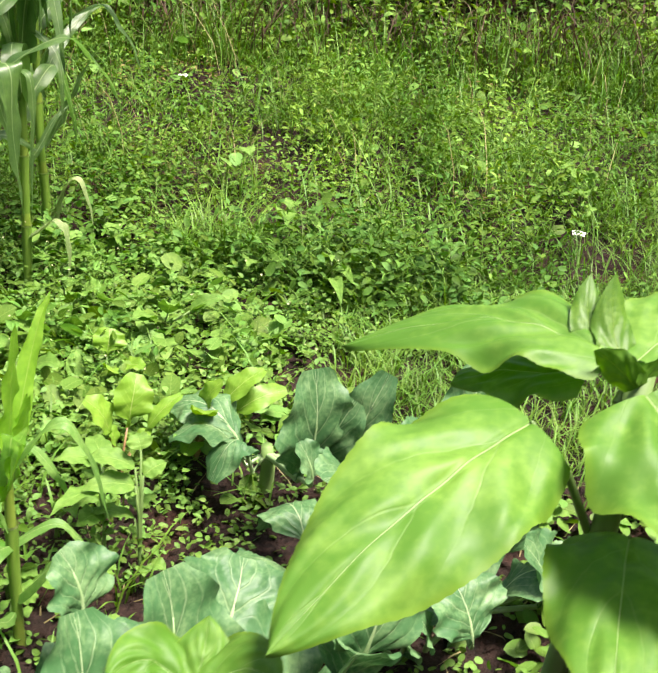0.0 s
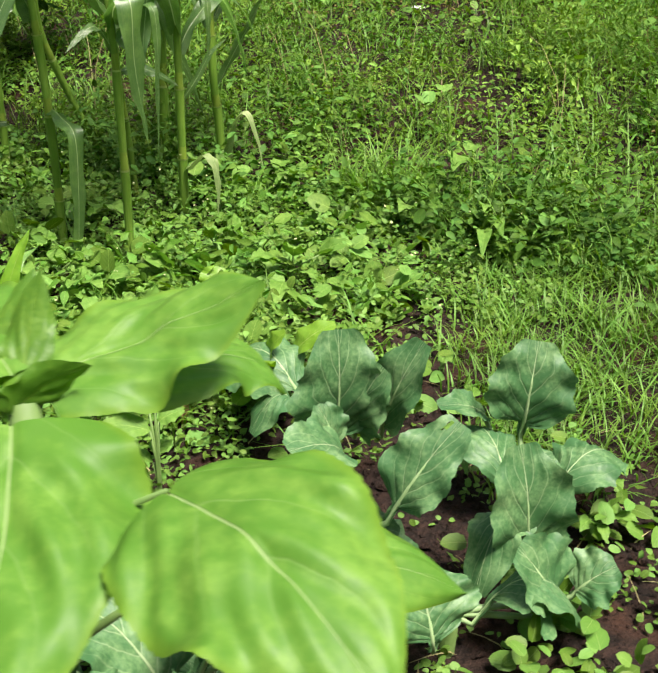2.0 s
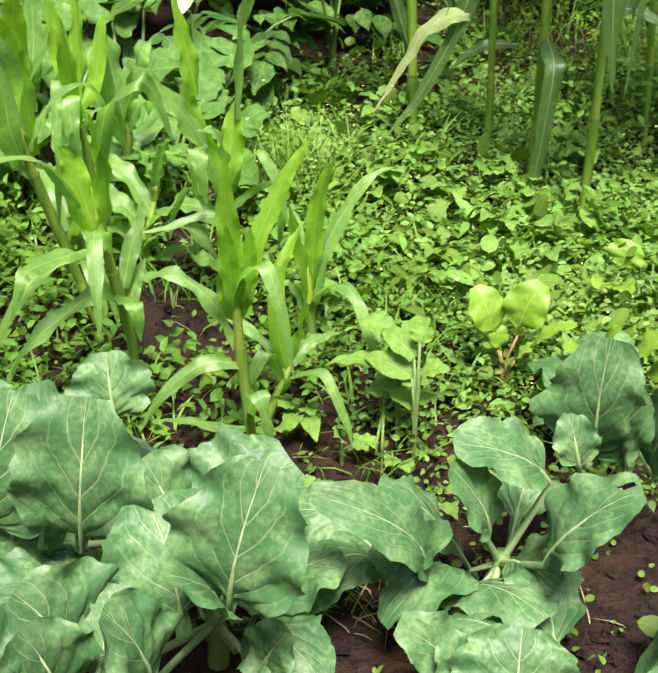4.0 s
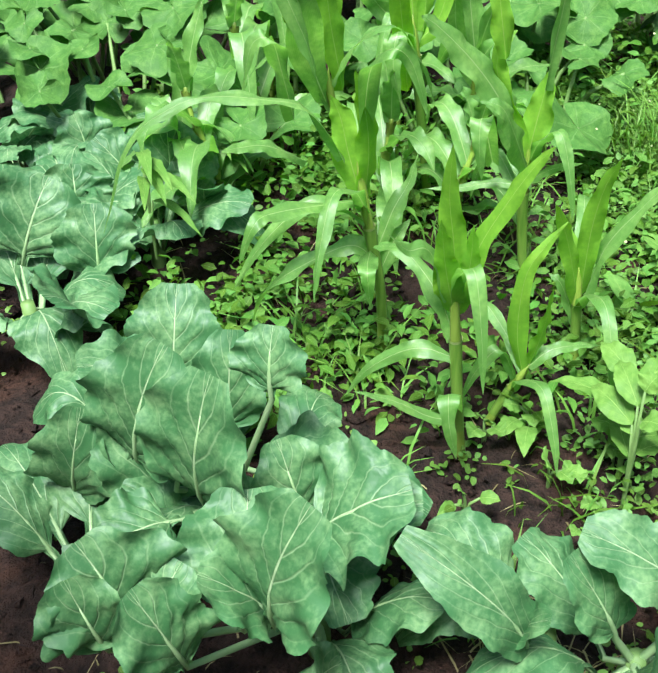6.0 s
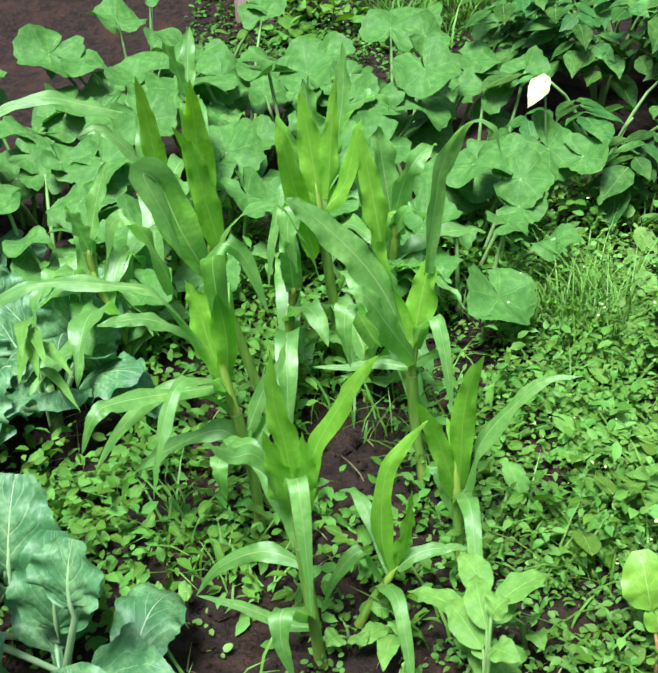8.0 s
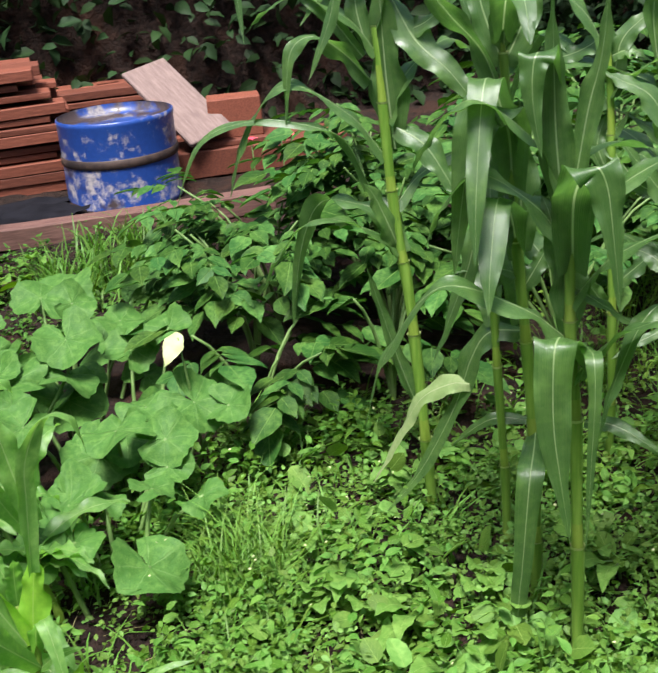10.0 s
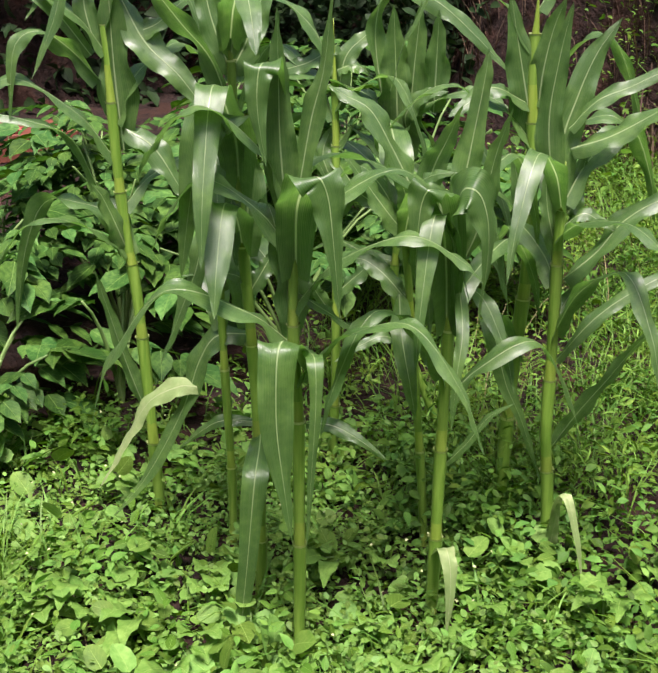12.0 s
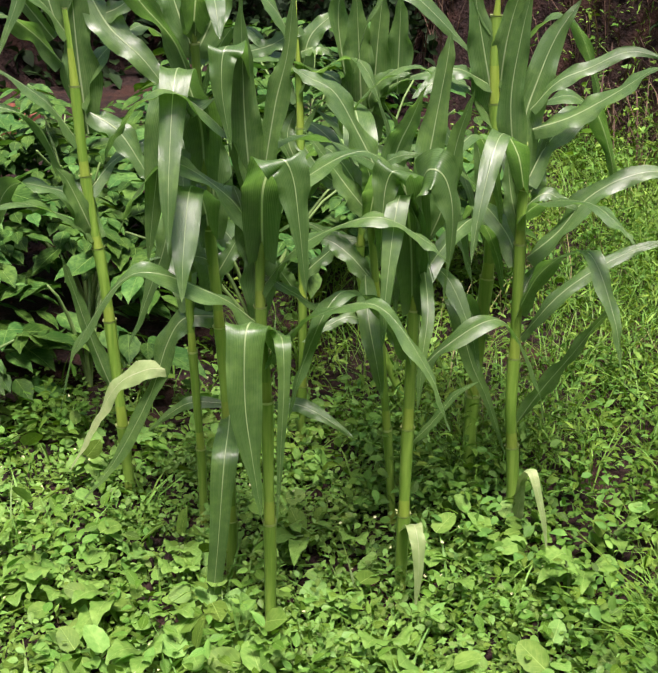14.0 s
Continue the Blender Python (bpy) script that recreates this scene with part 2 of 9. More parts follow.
DRUM, DRUM_LID = drum_material(), drum_material("worn_lid_paint", 0.55, 0.45, 0.6)


# ---- building helpers ----
rng = np.random.default_rng(7)
rnd = random.Random(11)


class Build:
    """Collects vertices, faces and leaf coordinates for one mesh."""

    def __init__(self):
        self.v, self.f, self.uv, self.mi = [], [], [], []

    def grid(self, pts, uvs, nu, nv, mi=0, gone=()):
        o = len(self.v)
        self.v += pts
        for i in range(nu - 1):
            for j in range(nv - 1):
                if (i, j) in gone:
                    continue
                q = (i * nv + j, i * nv + j + 1, (i + 1) * nv + j + 1, (i + 1) * nv + j)
                self.f.append(tuple(o + x for x in q))
                self.uv += [uvs[x] for x in q]
                self.mi.append(mi)

    def tube(self, pts, radii, sides=8, mi=0, cap=True):
        o = len(self.v)
        n = len(pts)
        for i, p in enumerate(pts):
            p = Vector(p)
            t = (Vector(pts[min(i + 1, n - 1)]) - Vector(pts[max(i - 1, 0)])).normalized()
            a = t.cross(Vector((0.31, 0.95, 0.05))).normalized()
            b = t.cross(a)
            for s in range(sides):
                th = 2 * math.pi * s / sides
                self.v.append(tuple(p + (a * math.cos(th) + b * math.sin(th)) * radii[i]))
        for i in range(n - 1):
            for s in range(sides):
                q = (o + i * sides + s, o + i * sides + (s + 1) % sides, o + (i + 1) * sides + (s + 1) % sides, o + (i + 1) * sides + s)
                self.f.append(q)
                self.uv += [(i / n, s / sides), (i / n, (s + 1) / sides), ((i + 1) / n, (s + 1) / sides), ((i + 1) / n, s / sides)]
                self.mi.append(mi)
        if cap:
            self.f.append(tuple(o + (n - 1) * sides + s for s in range(sides)))
            self.uv += [(1, 0.5)] * sides
            self.mi.append(mi)

    def mesh(self, name, mats, smooth=True):
        me = bpy.data.meshes.new(name)
        me.from_pydata([tuple(p) for p in self.v], [], self.f)
        lay = me.uv_layers.new(name="leaf")
        lay.data.foreach_set("uv", np.array(self.uv, np.float32).ravel())
        for m in mats if isinstance(mats, (list, tuple)) else [mats]:
            me.materials.append(m)
        me.polygons.foreach_set("material_index", self.mi)
        me.polygons.foreach_set("use_smooth", [smooth] * len(self.f))
        me.update()
        return me


def part(name, build, material, parent, label=""):
    me = build.mesh(name, material) if isinstance(build, Build) else build
    ob = new(name, me)
    ob.parent = parent
    return tagged(ob, label) if label else ob


def thing(name, at, label, category, group=""):
    return tagged(place(new(name), at), label, category, group)


def place(ob, at):
    ob.location = at
    return ob


def vec(x):
    return Vector(x)


PROFILES = {
    "maize": lambda u: (0.72 + 1.75 * u) * (1 - u) ** 0.75 if u < 0.999 else 0.0,
    "heart": lambda u: 0.0 if u > 0.999 else math.sin(math.pi * (0.05 + 0.95 * u) ** 0.72) ** (0.5 + 0.5 * u),
    "ovate": lambda u: math.sin(math.pi * u**0.72) ** 0.9 if 0 < u < 0.999 else 0.0,
    "paddle": lambda u: (0.1 + 0.14 * u) if u < 0.2 else 0.13 + 0.87 * math.sin(math.pi * min(1.0, ((u - 0.2) / 0.8) ** 0.8 * 0.94 + 0.03)) ** 0.62,
    "lance": lambda u: math.sin(math.pi * u**0.85) if 0 < u < 0.999 else 0.0,
}


def leaf(b, base, apex, tip, width, profile="maize", fold=0.15, wave=0.0, waves=5, twist=0.0, nu=13, nv=5, cup=0.0, ragged=0.0, roll=0.0, side=None, mi=0, seed=0, quilt=0.0, veins=6, slant=1.0, lobed=0.0, holes=0):
    """One leaf blade: its midrib bends from base over apex to tip; fold lifts the halves, wave ruffles the margin."""
    base, apex, tip = vec(base), vec(apex), vec(tip)
    ctl = apex * 2 - (base + tip) * 0.5
    flat = tip - base
    flat.z = 0
    if flat.length < 1e-4:
        flat = Vector((1, 0, 0))
    s0 = vec(side).normalized() if side is not None else flat.cross(Vector((0, 0, 1))).normalized()
    prof = PROFILES[profile]
    r = random.Random(seed)
    ph, ph2 = r.uniform(0, 6.28), r.uniform(0, 6.28)
    pts, uvs = [], []
    for i in range(nu):
        u = i / (nu - 1)
        m = base * (1 - u) ** 2 + ctl * 2 * u * (1 - u) + tip * u * u
        t = ((ctl - base) * (1 - u) + (tip - ctl) * u).normalized()
        s = (s0 - t * s0.dot(t)).normalized()
        ang = roll + twist * u
        n = s.cross(t)
        s, n = s * math.cos(ang) + n * math.sin(ang), n * math.cos(ang) - s * math.sin(ang)
        w = prof(u) * width * 0.5
        for j in range(nv):
            v = 2 * j / (nv - 1) - 1
            a = abs(v)
            if lobed:
                edge = lobed * (noise.noise(Vector((u * 6, 3.0 if v > 0 else -3.0, seed * 0.77))) + 0.5 * noise.noise(Vector((u * 15, 5.0 if v > 0 else -5.0, seed * 0.31))))
                w = prof(u) * width * 0.5 * (1 + edge * min(1, 5 * u))
            jag = 1 + (r.uniform(-ragged, ragged) if a > 0.9 else 0)
            ruff = wave * math.sin(u * waves * 6.283 + (ph if v > 0 else ph2)) * a * a
            up = (fold * a + cup * a * a) * w + ruff * min(1.0, 6 * u, 6 * (1 - u) + 0.3)
            up += quilt * math.sin(6.283 * (u * veins - a * slant * veins * 0.5)) * math.sin(math.pi * min(1, a * 1.1)) * min(1, 5 * u, 5 * (1 - u))
            up += quilt * 0.8 * noise.noise(Vector((u * 5, v * 3, seed * 1.7)))
            p = m + s * (v * w * jag) + n * up
            pts.append(tuple(p))
            uvs.append((u, v * 0.5 + 0.5))
    gone = set()
    for k in range(holes):
        ci, cj, big = r.uniform(0.35, 0.95) * nu, r.choice([0.12, 0.25, 0.75, 0.88]) * nv, r.uniform(0.5, 1.6)
        gone |= {(i, j) for i in range(nu) for j in range(nv) if ((i - ci) / 1.6) ** 2 + (j - cj) ** 2 < big}
    b.grid(pts, uvs, nu, nv, mi, gone)


def round_leaf(b, centre, normal, toward, radius, lobes=5, depth=0.12, cup=0.12, wave=0.02, rings=5, seg=26, mi=0, seed=0):
    """A rounded, lobed blade with a notch at its stalk, as squash has."""
    c, n = vec(centre), vec(normal).normalized()
    x = vec(toward)
    x = (x - n * x.dot(n)).normalized()
    y = n.cross(x)
    r = random.Random(seed)
    ph = r.uniform(0, 6.28)
    o = len(b.v)
    b.v.append(tuple(c))
    for k in range(1, rings + 1):
        q = k / rings
        for s in range(seg):
            th = -math.pi + 2 * math.pi * (s + 0.5) / seg
            notch = 1 - 0.6 * math.exp(-(((abs(th) - math.pi) / 0.16) ** 2))
            rad = radius * q * notch * (1 + depth * math.cos(lobes * th) * q + 0.035 * math.cos(17 * th + ph) * (k == rings) + r.uniform(-0.03, 0.03) * (k == rings))
            up = radius * (cup * q * q + wave * 4 * q * q * math.sin(3 * th + ph) + 0.045 * math.cos(7 * th) * q * (1.3 - q) + 0.03 * math.sin(9 * q + ph) * q)
            b.v.append(tuple(c + x * (rad * math.cos(th)) + y * (rad * math.sin(th)) + n * up))

    def uv(k, s):
        th = -math.pi + 2 * math.pi * (s + 0.5) / seg
        q = k / rings
        return (th / (2 * math.pi) + 0.5, 0.5 + 0.48 * q)

    for s in range(seg - 1):
        b.f.append((o, o + 1 + s, o + 2 + s))
        b.uv += [(uv(1, s)[0], 0.5), uv(1, s), uv(1, s + 1)]
        b.mi.append(mi)
        for k in range(1, rings):
            q = (o + 1 + (k - 1) * seg + s, o + 1 + k * seg + s, o + 2 + k * seg + s, o + 2 + (k - 1) * seg + s)
            b.f.append(q)
            b.uv += [uv(k, s), uv(k + 1, s), uv(k + 1, s + 1), uv(k, s + 1)]
            b.mi.append(mi)


# ---- ground ----
def smooth(a, b, x):
    q = np.clip((np.asarray(x, float) - a) / (b - a), 0, 1)
    return q * q * (3 - 2 * q)


def ground_z(x, y):
    """Flat bed and yard, a gentle hillside behind, steep soil banks behind it and beyond the yard; unseen banks are
    added on the camera side to block low sky light.
    """
    x, y = np.asarray(x, float), np.asarray(y, float)
    hill = 0.12 * np.clip(y - 3.1, 0, 2.4)
    bank = 1.7 * smooth(5.05, 5.75, y + 0.1 * np.sin(x * 3) - 0.12 * np.clip(x, -3, 2))
    side = 0.09 * smooth(-3.3, -3.9, x) + 2.6 * smooth(-5.7, -6.5, x + 0.15 * np.sin(y * 2))
    # unseen banks behind and right of the camera, added to cut low sky light
    sky_block = 2.8 * smooth(3.4, 4.6, x) + 2.8 * smooth(-2.4, -3.6, y)
    bumps = 0.018 * np.sin(x * 5.1 + 1.3 * np.sin(y * 2.2)) * np.cos(y * 4.3 + np.sin(x * 3.1)) + 0.008 * np.sin(x * 17 + y * 9) * np.cos(y * 15 - x * 6)
    return np.maximum(np.maximum(np.maximum(hill, bank), side), sky_block) + bumps * (1 + 3 * smooth(5.0, 5.6, y))


def terrain():
    xs = np.unique(np.concatenate([np.linspace(-150, -8, 8), np.linspace(-8, 4, 200), np.linspace(4.1, 5, 8), np.linspace(6, 150, 8)]))
    ys = np.unique(np.concatenate([np.linspace(-150, -5, 8), np.linspace(-4, -2.1, 14), np.linspace(-2, 9, 190), np.linspace(9, 150, 8)]))
    gx, gy = np.meshgrid(xs, ys, indexing="ij")
    gz = ground_z(np.clip(gx, -9, 6), np.clip(gy, -4, 10))
    gz += rng.normal(0, 0.005, gz.shape) * ((np.abs(gx + 2) < 6) & (np.abs(gy - 3) < 6))
    n, m = gx.shape
    v = np.stack([gx, gy, gz], -1).reshape(-1, 3)
    i, j = np.meshgrid(np.arange(n - 1), np.arange(m - 1), indexing="ij")
    f = np.stack([i * m + j, (i + 1) * m + j, (i + 1) * m + j + 1, i * m + j + 1], -1).reshape(-1, 4)
    me = bpy.data.meshes.new("ground")
    me.from_pydata(v.tolist(), [], f.tolist())
    me.materials.append(SOIL)
    me.polygons.foreach_set("use_smooth", [True] * len(f))
    return tagged(new("ground", me), "dark red-brown garden soil rising to a hillside", "ground", kind="structure")


terrain()


def soil_clods(n, x0, x1, y0, y1):
    """Crumbs of soil: small lumps of uneven size lying on the ground."""
    xy = np.stack([rng.uniform(x0, x1, n), rng.uniform(y0, y1, n)], 1)
    r = 0.003 + 0.012 * rng.uniform(0, 1, n) ** 4
    dirs = np.array([(1, 0, 0), (0, 1, 0), (-1, 0, 0), (0, -1, 0), (0, 0, 0.8), (0, 0, -0.6)])
    v = dirs[None] * r[:, None, None] * rng.uniform(0.6, 1.3, (n, 6, 1)) + rng.normal(0, 0.25, (n, 6, 3)) * r[:, None, None]
    v += np.concatenate([xy, (ground_z(xy[:, 0], xy[:, 1]) + r * 0.3)[:, None]], 1)[:, None]
    tri = np.array([(0, 1, 4), (1, 2, 4), (2, 3, 4), (3, 0, 4), (1, 0, 5), (2, 1, 5), (3, 2, 5), (0, 3, 5)])
    me = bpy.data.meshes.new("soil_clods")
    me.from_pydata(v.reshape(-1, 3).tolist(), [], (tri[None] + (np.arange(n) * 6)[:, None, None]).reshape(-1, 3).tolist())
    me.materials.append(SOIL)
    return tagged(new("soil_clods", me), "crumbs and clods of dark soil", "soil", kind="stuff")


soil_clods(9000, -1.7, 1.2, 0.5, 2.3)


# ---- fields of small leaves ----
def leaf_field(name, p, d, up, length, width, mat, label, category, bend=0.25, parent=None, fine=False):
    """Many small folded leaves in one mesh: p base, d direction, up normal (arrays)."""
    n = len(p)
    d = d / np.linalg.norm(d, axis=1, keepdims=True)
    s = np.cross(d, up)
    s /= np.linalg.norm(s, axis=1, keepdims=True) + 1e-9
    nn = np.cross(s, d)
    L, Wd = length[:, None], width[:, None]
    if fine:
        st = [(0.1, 0.36), (0.34, 0.5), (0.66, 0.47), (0.9, 0.27)] if fine == 2 else [(0.13, 0.32), (0.36, 0.5), (0.63, 0.39), (0.85, 0.15)]
        shape = [(0, 0, 0)] + [x for a, w in st for x in ((a, w, 0.06 - bend * a * a), (a, 0, -bend * a * a), (a, -w, 0.06 - bend * a * a))] + [(1, 0, -bend)]
        tri = [(0, 1, 2), (0, 2, 3), (10, 13, 11), (11, 13, 12)]
        quad = [(q, q + 3, q + 4, q + 1) for k in range(3) for q in (1 + 3 * k, 2 + 3 * k)]
    else:
        shape = [(0, 0, 0), (0.36, 0, -0.04), (0.7, 0, -0.08), (1, 0, -bend), (0.3, 0.46, 0.05), (0.68, 0.4, 0.0), (0.3, -0.46, 0.05), (0.68, -0.4, 0.0)]
        tri = [(0, 4, 1), (2, 5, 3), (0, 1, 6), (2, 3, 7)]
        quad = [(1, 4, 5, 2), (1, 2, 7, 6)]
    v = np.stack([p + d * L * a + s * Wd * w + nn * L * h for a, w, h in shape], 1).reshape(-1, 3)
    m = len(shape)
    o = (np.arange(n) * m)[:, None, None]
    ft, fq = (np.array(tri)[None] + o).reshape(-1, 3), (np.array(quad)[None] + o).reshape(-1, 4)
    uvt = np.array([(a, 0.5 + w) for a, w, h in shape], np.float32)
    loops = np.concatenate([ft.ravel(), fq.ravel()])
    return raw_mesh(name, v, loops, np.concatenate([np.full(len(ft), 3), np.full(len(fq), 4)]), uvt[loops % m], mat, label, category, parent)


def raw_mesh(name, v, loops, sizes, uv, mat, label, category, parent=None):
    me = bpy.data.meshes.new(name)
    me.vertices.add(len(v))
    me.vertices.foreach_set("co", np.asarray(v, np.float32).ravel())
    me.loops.add(len(loops))
    me.loops.foreach_set("vertex_index", loops.astype(np.int32))
    me.polygons.add(len(sizes))
    me.polygons.foreach_set("loop_start", np.concatenate([[0], np.cumsum(sizes)[:-1]]).astype(np.int32))
    me.polygons.foreach_set("use_smooth", np.ones(len(sizes), bool))
    me.uv_layers.new(name="leaf").data.foreach_set("uv", uv.astype(np.float32).ravel())
    me.materials.append(mat)
    me.update(calc_edges=True)
    me.validate()
    ob = new(name, me)
    if parent is not None:
        ob.parent = parent
        return ob
    return tagged(ob, label, category, kind="stuff")


def blades(name, p, height, lean, width, mat, label, category, parent=None):
    """Grass: tapered bent strips. lean: horizontal offset of the tip (array of x, y)."""
    n = len(p)
    side = np.stack([-lean[:, 1], lean[:, 0]], 1)
    side = side / (np.linalg.norm(side, axis=1, keepdims=True) + 1e-6)
    side = np.concatenate([side, np.zeros((n, 1))], 1)
    rows = []
    for u, w in ((0, 0.7), (0.35, 1.0), (0.7, 0.7), (1.0, 0.05)):
        c = p + np.concatenate([lean * u**1.8, (height * (u - 0.28 * u**3))[:, None]], 1)
        rows += [c - side * width[:, None] * w * 0.5, c + side * width[:, None] * w * 0.5]
    v = np.stack(rows, 1).reshape(-1, 3)
    quad = np.array([(0, 1, 3, 2), (2, 3, 5, 4), (4, 5, 7, 6)])
    f = (quad[None] + (np.arange(n) * 8)[:, None, None]).reshape(-1)
    uvt = np.array([(0, 0.1), (0, 0.9), (0.35, 0.1), (0.35, 0.9), (0.7, 0.1), (0.7, 0.9), (1, 0.4), (1, 0.6)], np.float32)
    return raw_mesh(name, v, f, np.full(n * 3, 4), uvt[f % 8], mat, label, category, parent)


def unit(az, el):
    return np.stack([np.cos(az) * np.cos(el), np.sin(az) * np.cos(el), np.sin(el)], -1)


def carpet(name, xy, tall, leaves, size, mat, label, category, spread=0.05, wide=0.6, fine=False, lift=0.15):
    """Low weeds: short stems with pairs of leaves, standing at the points xy."""
    n = len(xy)
    z0 = ground_z(xy[:, 0], xy[:, 1])
    h = tall * (0.3 + 1.5 * rng.uniform(0, 1, n) ** 1.7)
    tilt = rng.normal(0, 0.25, (n, 2)) * h[:, None]
    k = leaves
    lev = np.tile(np.linspace(0.25, 1.0, k), (n, 1)) * rng.uniform(0.85, 1.1, (n, k))
    az = rng.uniform(0, 6.28, (n, 1)) + np.arange(k) * 2.4 + rng.normal(0, 0.3, (n, k))
    base = np.stack([xy[:, :1] + tilt[:, :1] * lev, xy[:, 1:] + tilt[:, 1:] * lev, z0[:, None] + h[:, None] * lev], -1)
    el = rng.normal(lift, 0.4, (n, k))
    d = unit(az, el)
    ln = size * rng.uniform(0.6, 1.35, (n, k))
    base = base + d * (spread * rng.uniform(0.1, 1.0, (n, k)))[..., None]
    up = np.zeros((n, k, 3))
    up[..., 2] = 1
    up[..., :2] = rng.normal(0, 0.5, (n, k, 2))
    return leaf_field(name, base.reshape(-1, 3), d.reshape(-1, 3), up.reshape(-1, 3), ln.ravel(), ln.ravel() * wide, mat, label, category, fine=fine)


def scatter(n, x0, x1, y0, y1, keep=None):
    xy = np.stack([rng.uniform(x0, x1, n), rng.uniform(y0, y1, n)], 1)
    return xy if keep is None else xy[keep(xy[:, 0], xy[:, 1]) > rng.uniform(0, 1, n)]


def tufts(n, per, spread, x0, x1, y0, y1, keep=None):
    """Points in clumps."""
    c = scatter(n, x0, x1, y0, y1, keep)
    return np.repeat(c, per, 0) + rng.normal(0, spread, (len(c) * per, 2))


def patchy(x, y, s=1.0, o=0.0):
    return 0.5 + 0.25 * np.sin(x * 2.3 * s + 1.7 * np.sin(y * 1.9 * s + o)) + 0.25 * np.cos(y * 2.9 * s - 1.4 * np.sin(x * 2.1 * s + 2 + o))


# light green low weeds round the maize stalks
def low_bed(x, y):
    return smooth(0.15, -0.25, x + 0.3 * (2.2 - y)) * smooth(1.5, 1.9, y + 0.15 * (x + 1.2)) * smooth(3.3, 2.9, y)


def hill_bed(x, y):
    hollow = 1 - 0.8 * np.exp(-((x - 0.75) ** 2 + (y - 3.3) ** 2) / 0.06)
    return np.clip(hollow, 0, 1) * smooth(2.75, 3.1, y + 0.1 * x) * smooth(-3.4, -2.6, x) * smooth(5.9, 5.2, y)


def broad_patch(x, y):
    """Where round-leaved weeds crowd out the rest: in front of the maize and along its foot."""
    many = np.exp(-((x + 0.95) ** 2 / 0.16 + (y - 2.2) ** 2 / 0.06)) + 0.8 * np.exp(-((x + 0.55) ** 2 / 0.1 + (y - 2.5) ** 2 / 0.16)) + 0.12
    return np.clip(many, 0, 1) * low_bed(x, y) * (1 - np.exp(-((x + 1.3) ** 2 + (y - 1.9) ** 2) / 0.03))


def front_bed(x, y):
    """The low weeds, thinning towards the taller growth behind the maize."""
    return low_bed(x, y) * (1 - 0.3 * smooth(2.75, 3.05, y)) * (0.25 + 0.75 * smooth(-1.75, -1.4, x))


carpet("low_weeds", scatter(9000, -2.1, 0.3, 1.5, 3.3, lambda x, y: front_bed(x, y) * (0.4 + 0.6 * (patchy(x, y, 4.2) > 0.45))), 0.05, 6, 0.015, WEED, "light green small-leaved weeds covering the soil", "weeds", 0.02, 0.62)
carpet("clumped_weeds", tufts(520, 7, 0.03, -2.1, 0.25, 1.6, 3.3, lambda x, y: front_bed(x, y) * (0.25 + 0.75 * smooth(0.35, 0.6, patchy(x, y, 3.3, 4.0)))), 0.08, 10, 0.017, WEED, "clumps of light green weeds with small paired leaves", "weeds", 0.025, 0.6, True)
carpet("pointed_weeds", tufts(230, 5, 0.05, -2.0, 0.2, 1.8, 3.3, lambda x, y: low_bed(x, y) * smooth(0.35, 0.65, patchy(x, y, 2.9, 2.0))), 0.09, 8, 0.03, POINTED, "green weeds with pointed leaves", "weeds", 0.02, 0.5, True, 0.25)
carpet("round_leaved_weeds", tufts(330, 3, 0.05, -2.0, 0.2, 1.7, 3.1, broad_patch), 0.055, 4, 0.048, BROAD, "light green weeds with broad rounded leaves", "weeds", 0.03, 0.8, 2, 0.3)
carpet("weed_flower_heads", scatter(500, -1.9, 0.1, 1.8, 3.1, lambda x, y: low_bed(x, y) * smooth(0.4, 0.7, patchy(x, y, 3.3, 4.0))), 0.15, 2, 0.006, PALE, "tiny pale flower heads above the low weeds", "weeds", 0.012, 0.9)
# hillside
carpet("hillside_weeds", scatter(17000, -3.4, 2.4, 2.7, 5.9, lambda x, y: hill_bed(x, y) * (0.22 + 0.78 * smooth(0.3, 0.6, patchy(x, y, 3.0)))), 0.09, 6, 0.021, HILL_WEED, "dense green weeds on the hillside", "weeds", 0.03, 0.5)
carpet("feathery_weeds", tufts(560, 10, 0.07, -3.0, 2.4, 2.8, 5.7, lambda x, y: hill_bed(x, y) * smooth(0.25, 0.6, patchy(x, y, 1.7, 6.0))), 0.22, 13, 0.03, HILL_WEED, "fine feathery weeds standing on the hillside", "weeds", 0.02, 0.16, False, 0.7)
carpet("hillside_weeds", tufts(300, 10, 0.07, -3.4, 2.4, 2.9, 5.9, lambda x, y: hill_bed(x, y) * smooth(0.3, 0.7, patchy(x, y, 2.1, 3.0))), 0.24, 12, 0.026, HILL_WEED, "taller bushy weeds on the hillside", "weeds", 0.05, 0.45)
carpet("withered_weeds", scatter(1500, -1.2, 2.2, 3.1, 5.3, lambda x, y: hill_bed(x, y) * smooth(0.66, 0.85, patchy(x, y, 2.4, 8.0))), 0.1, 7, 0.018, OCHRE, "patches of withered yellow-brown weeds", "weeds", 0.03, 0.4)
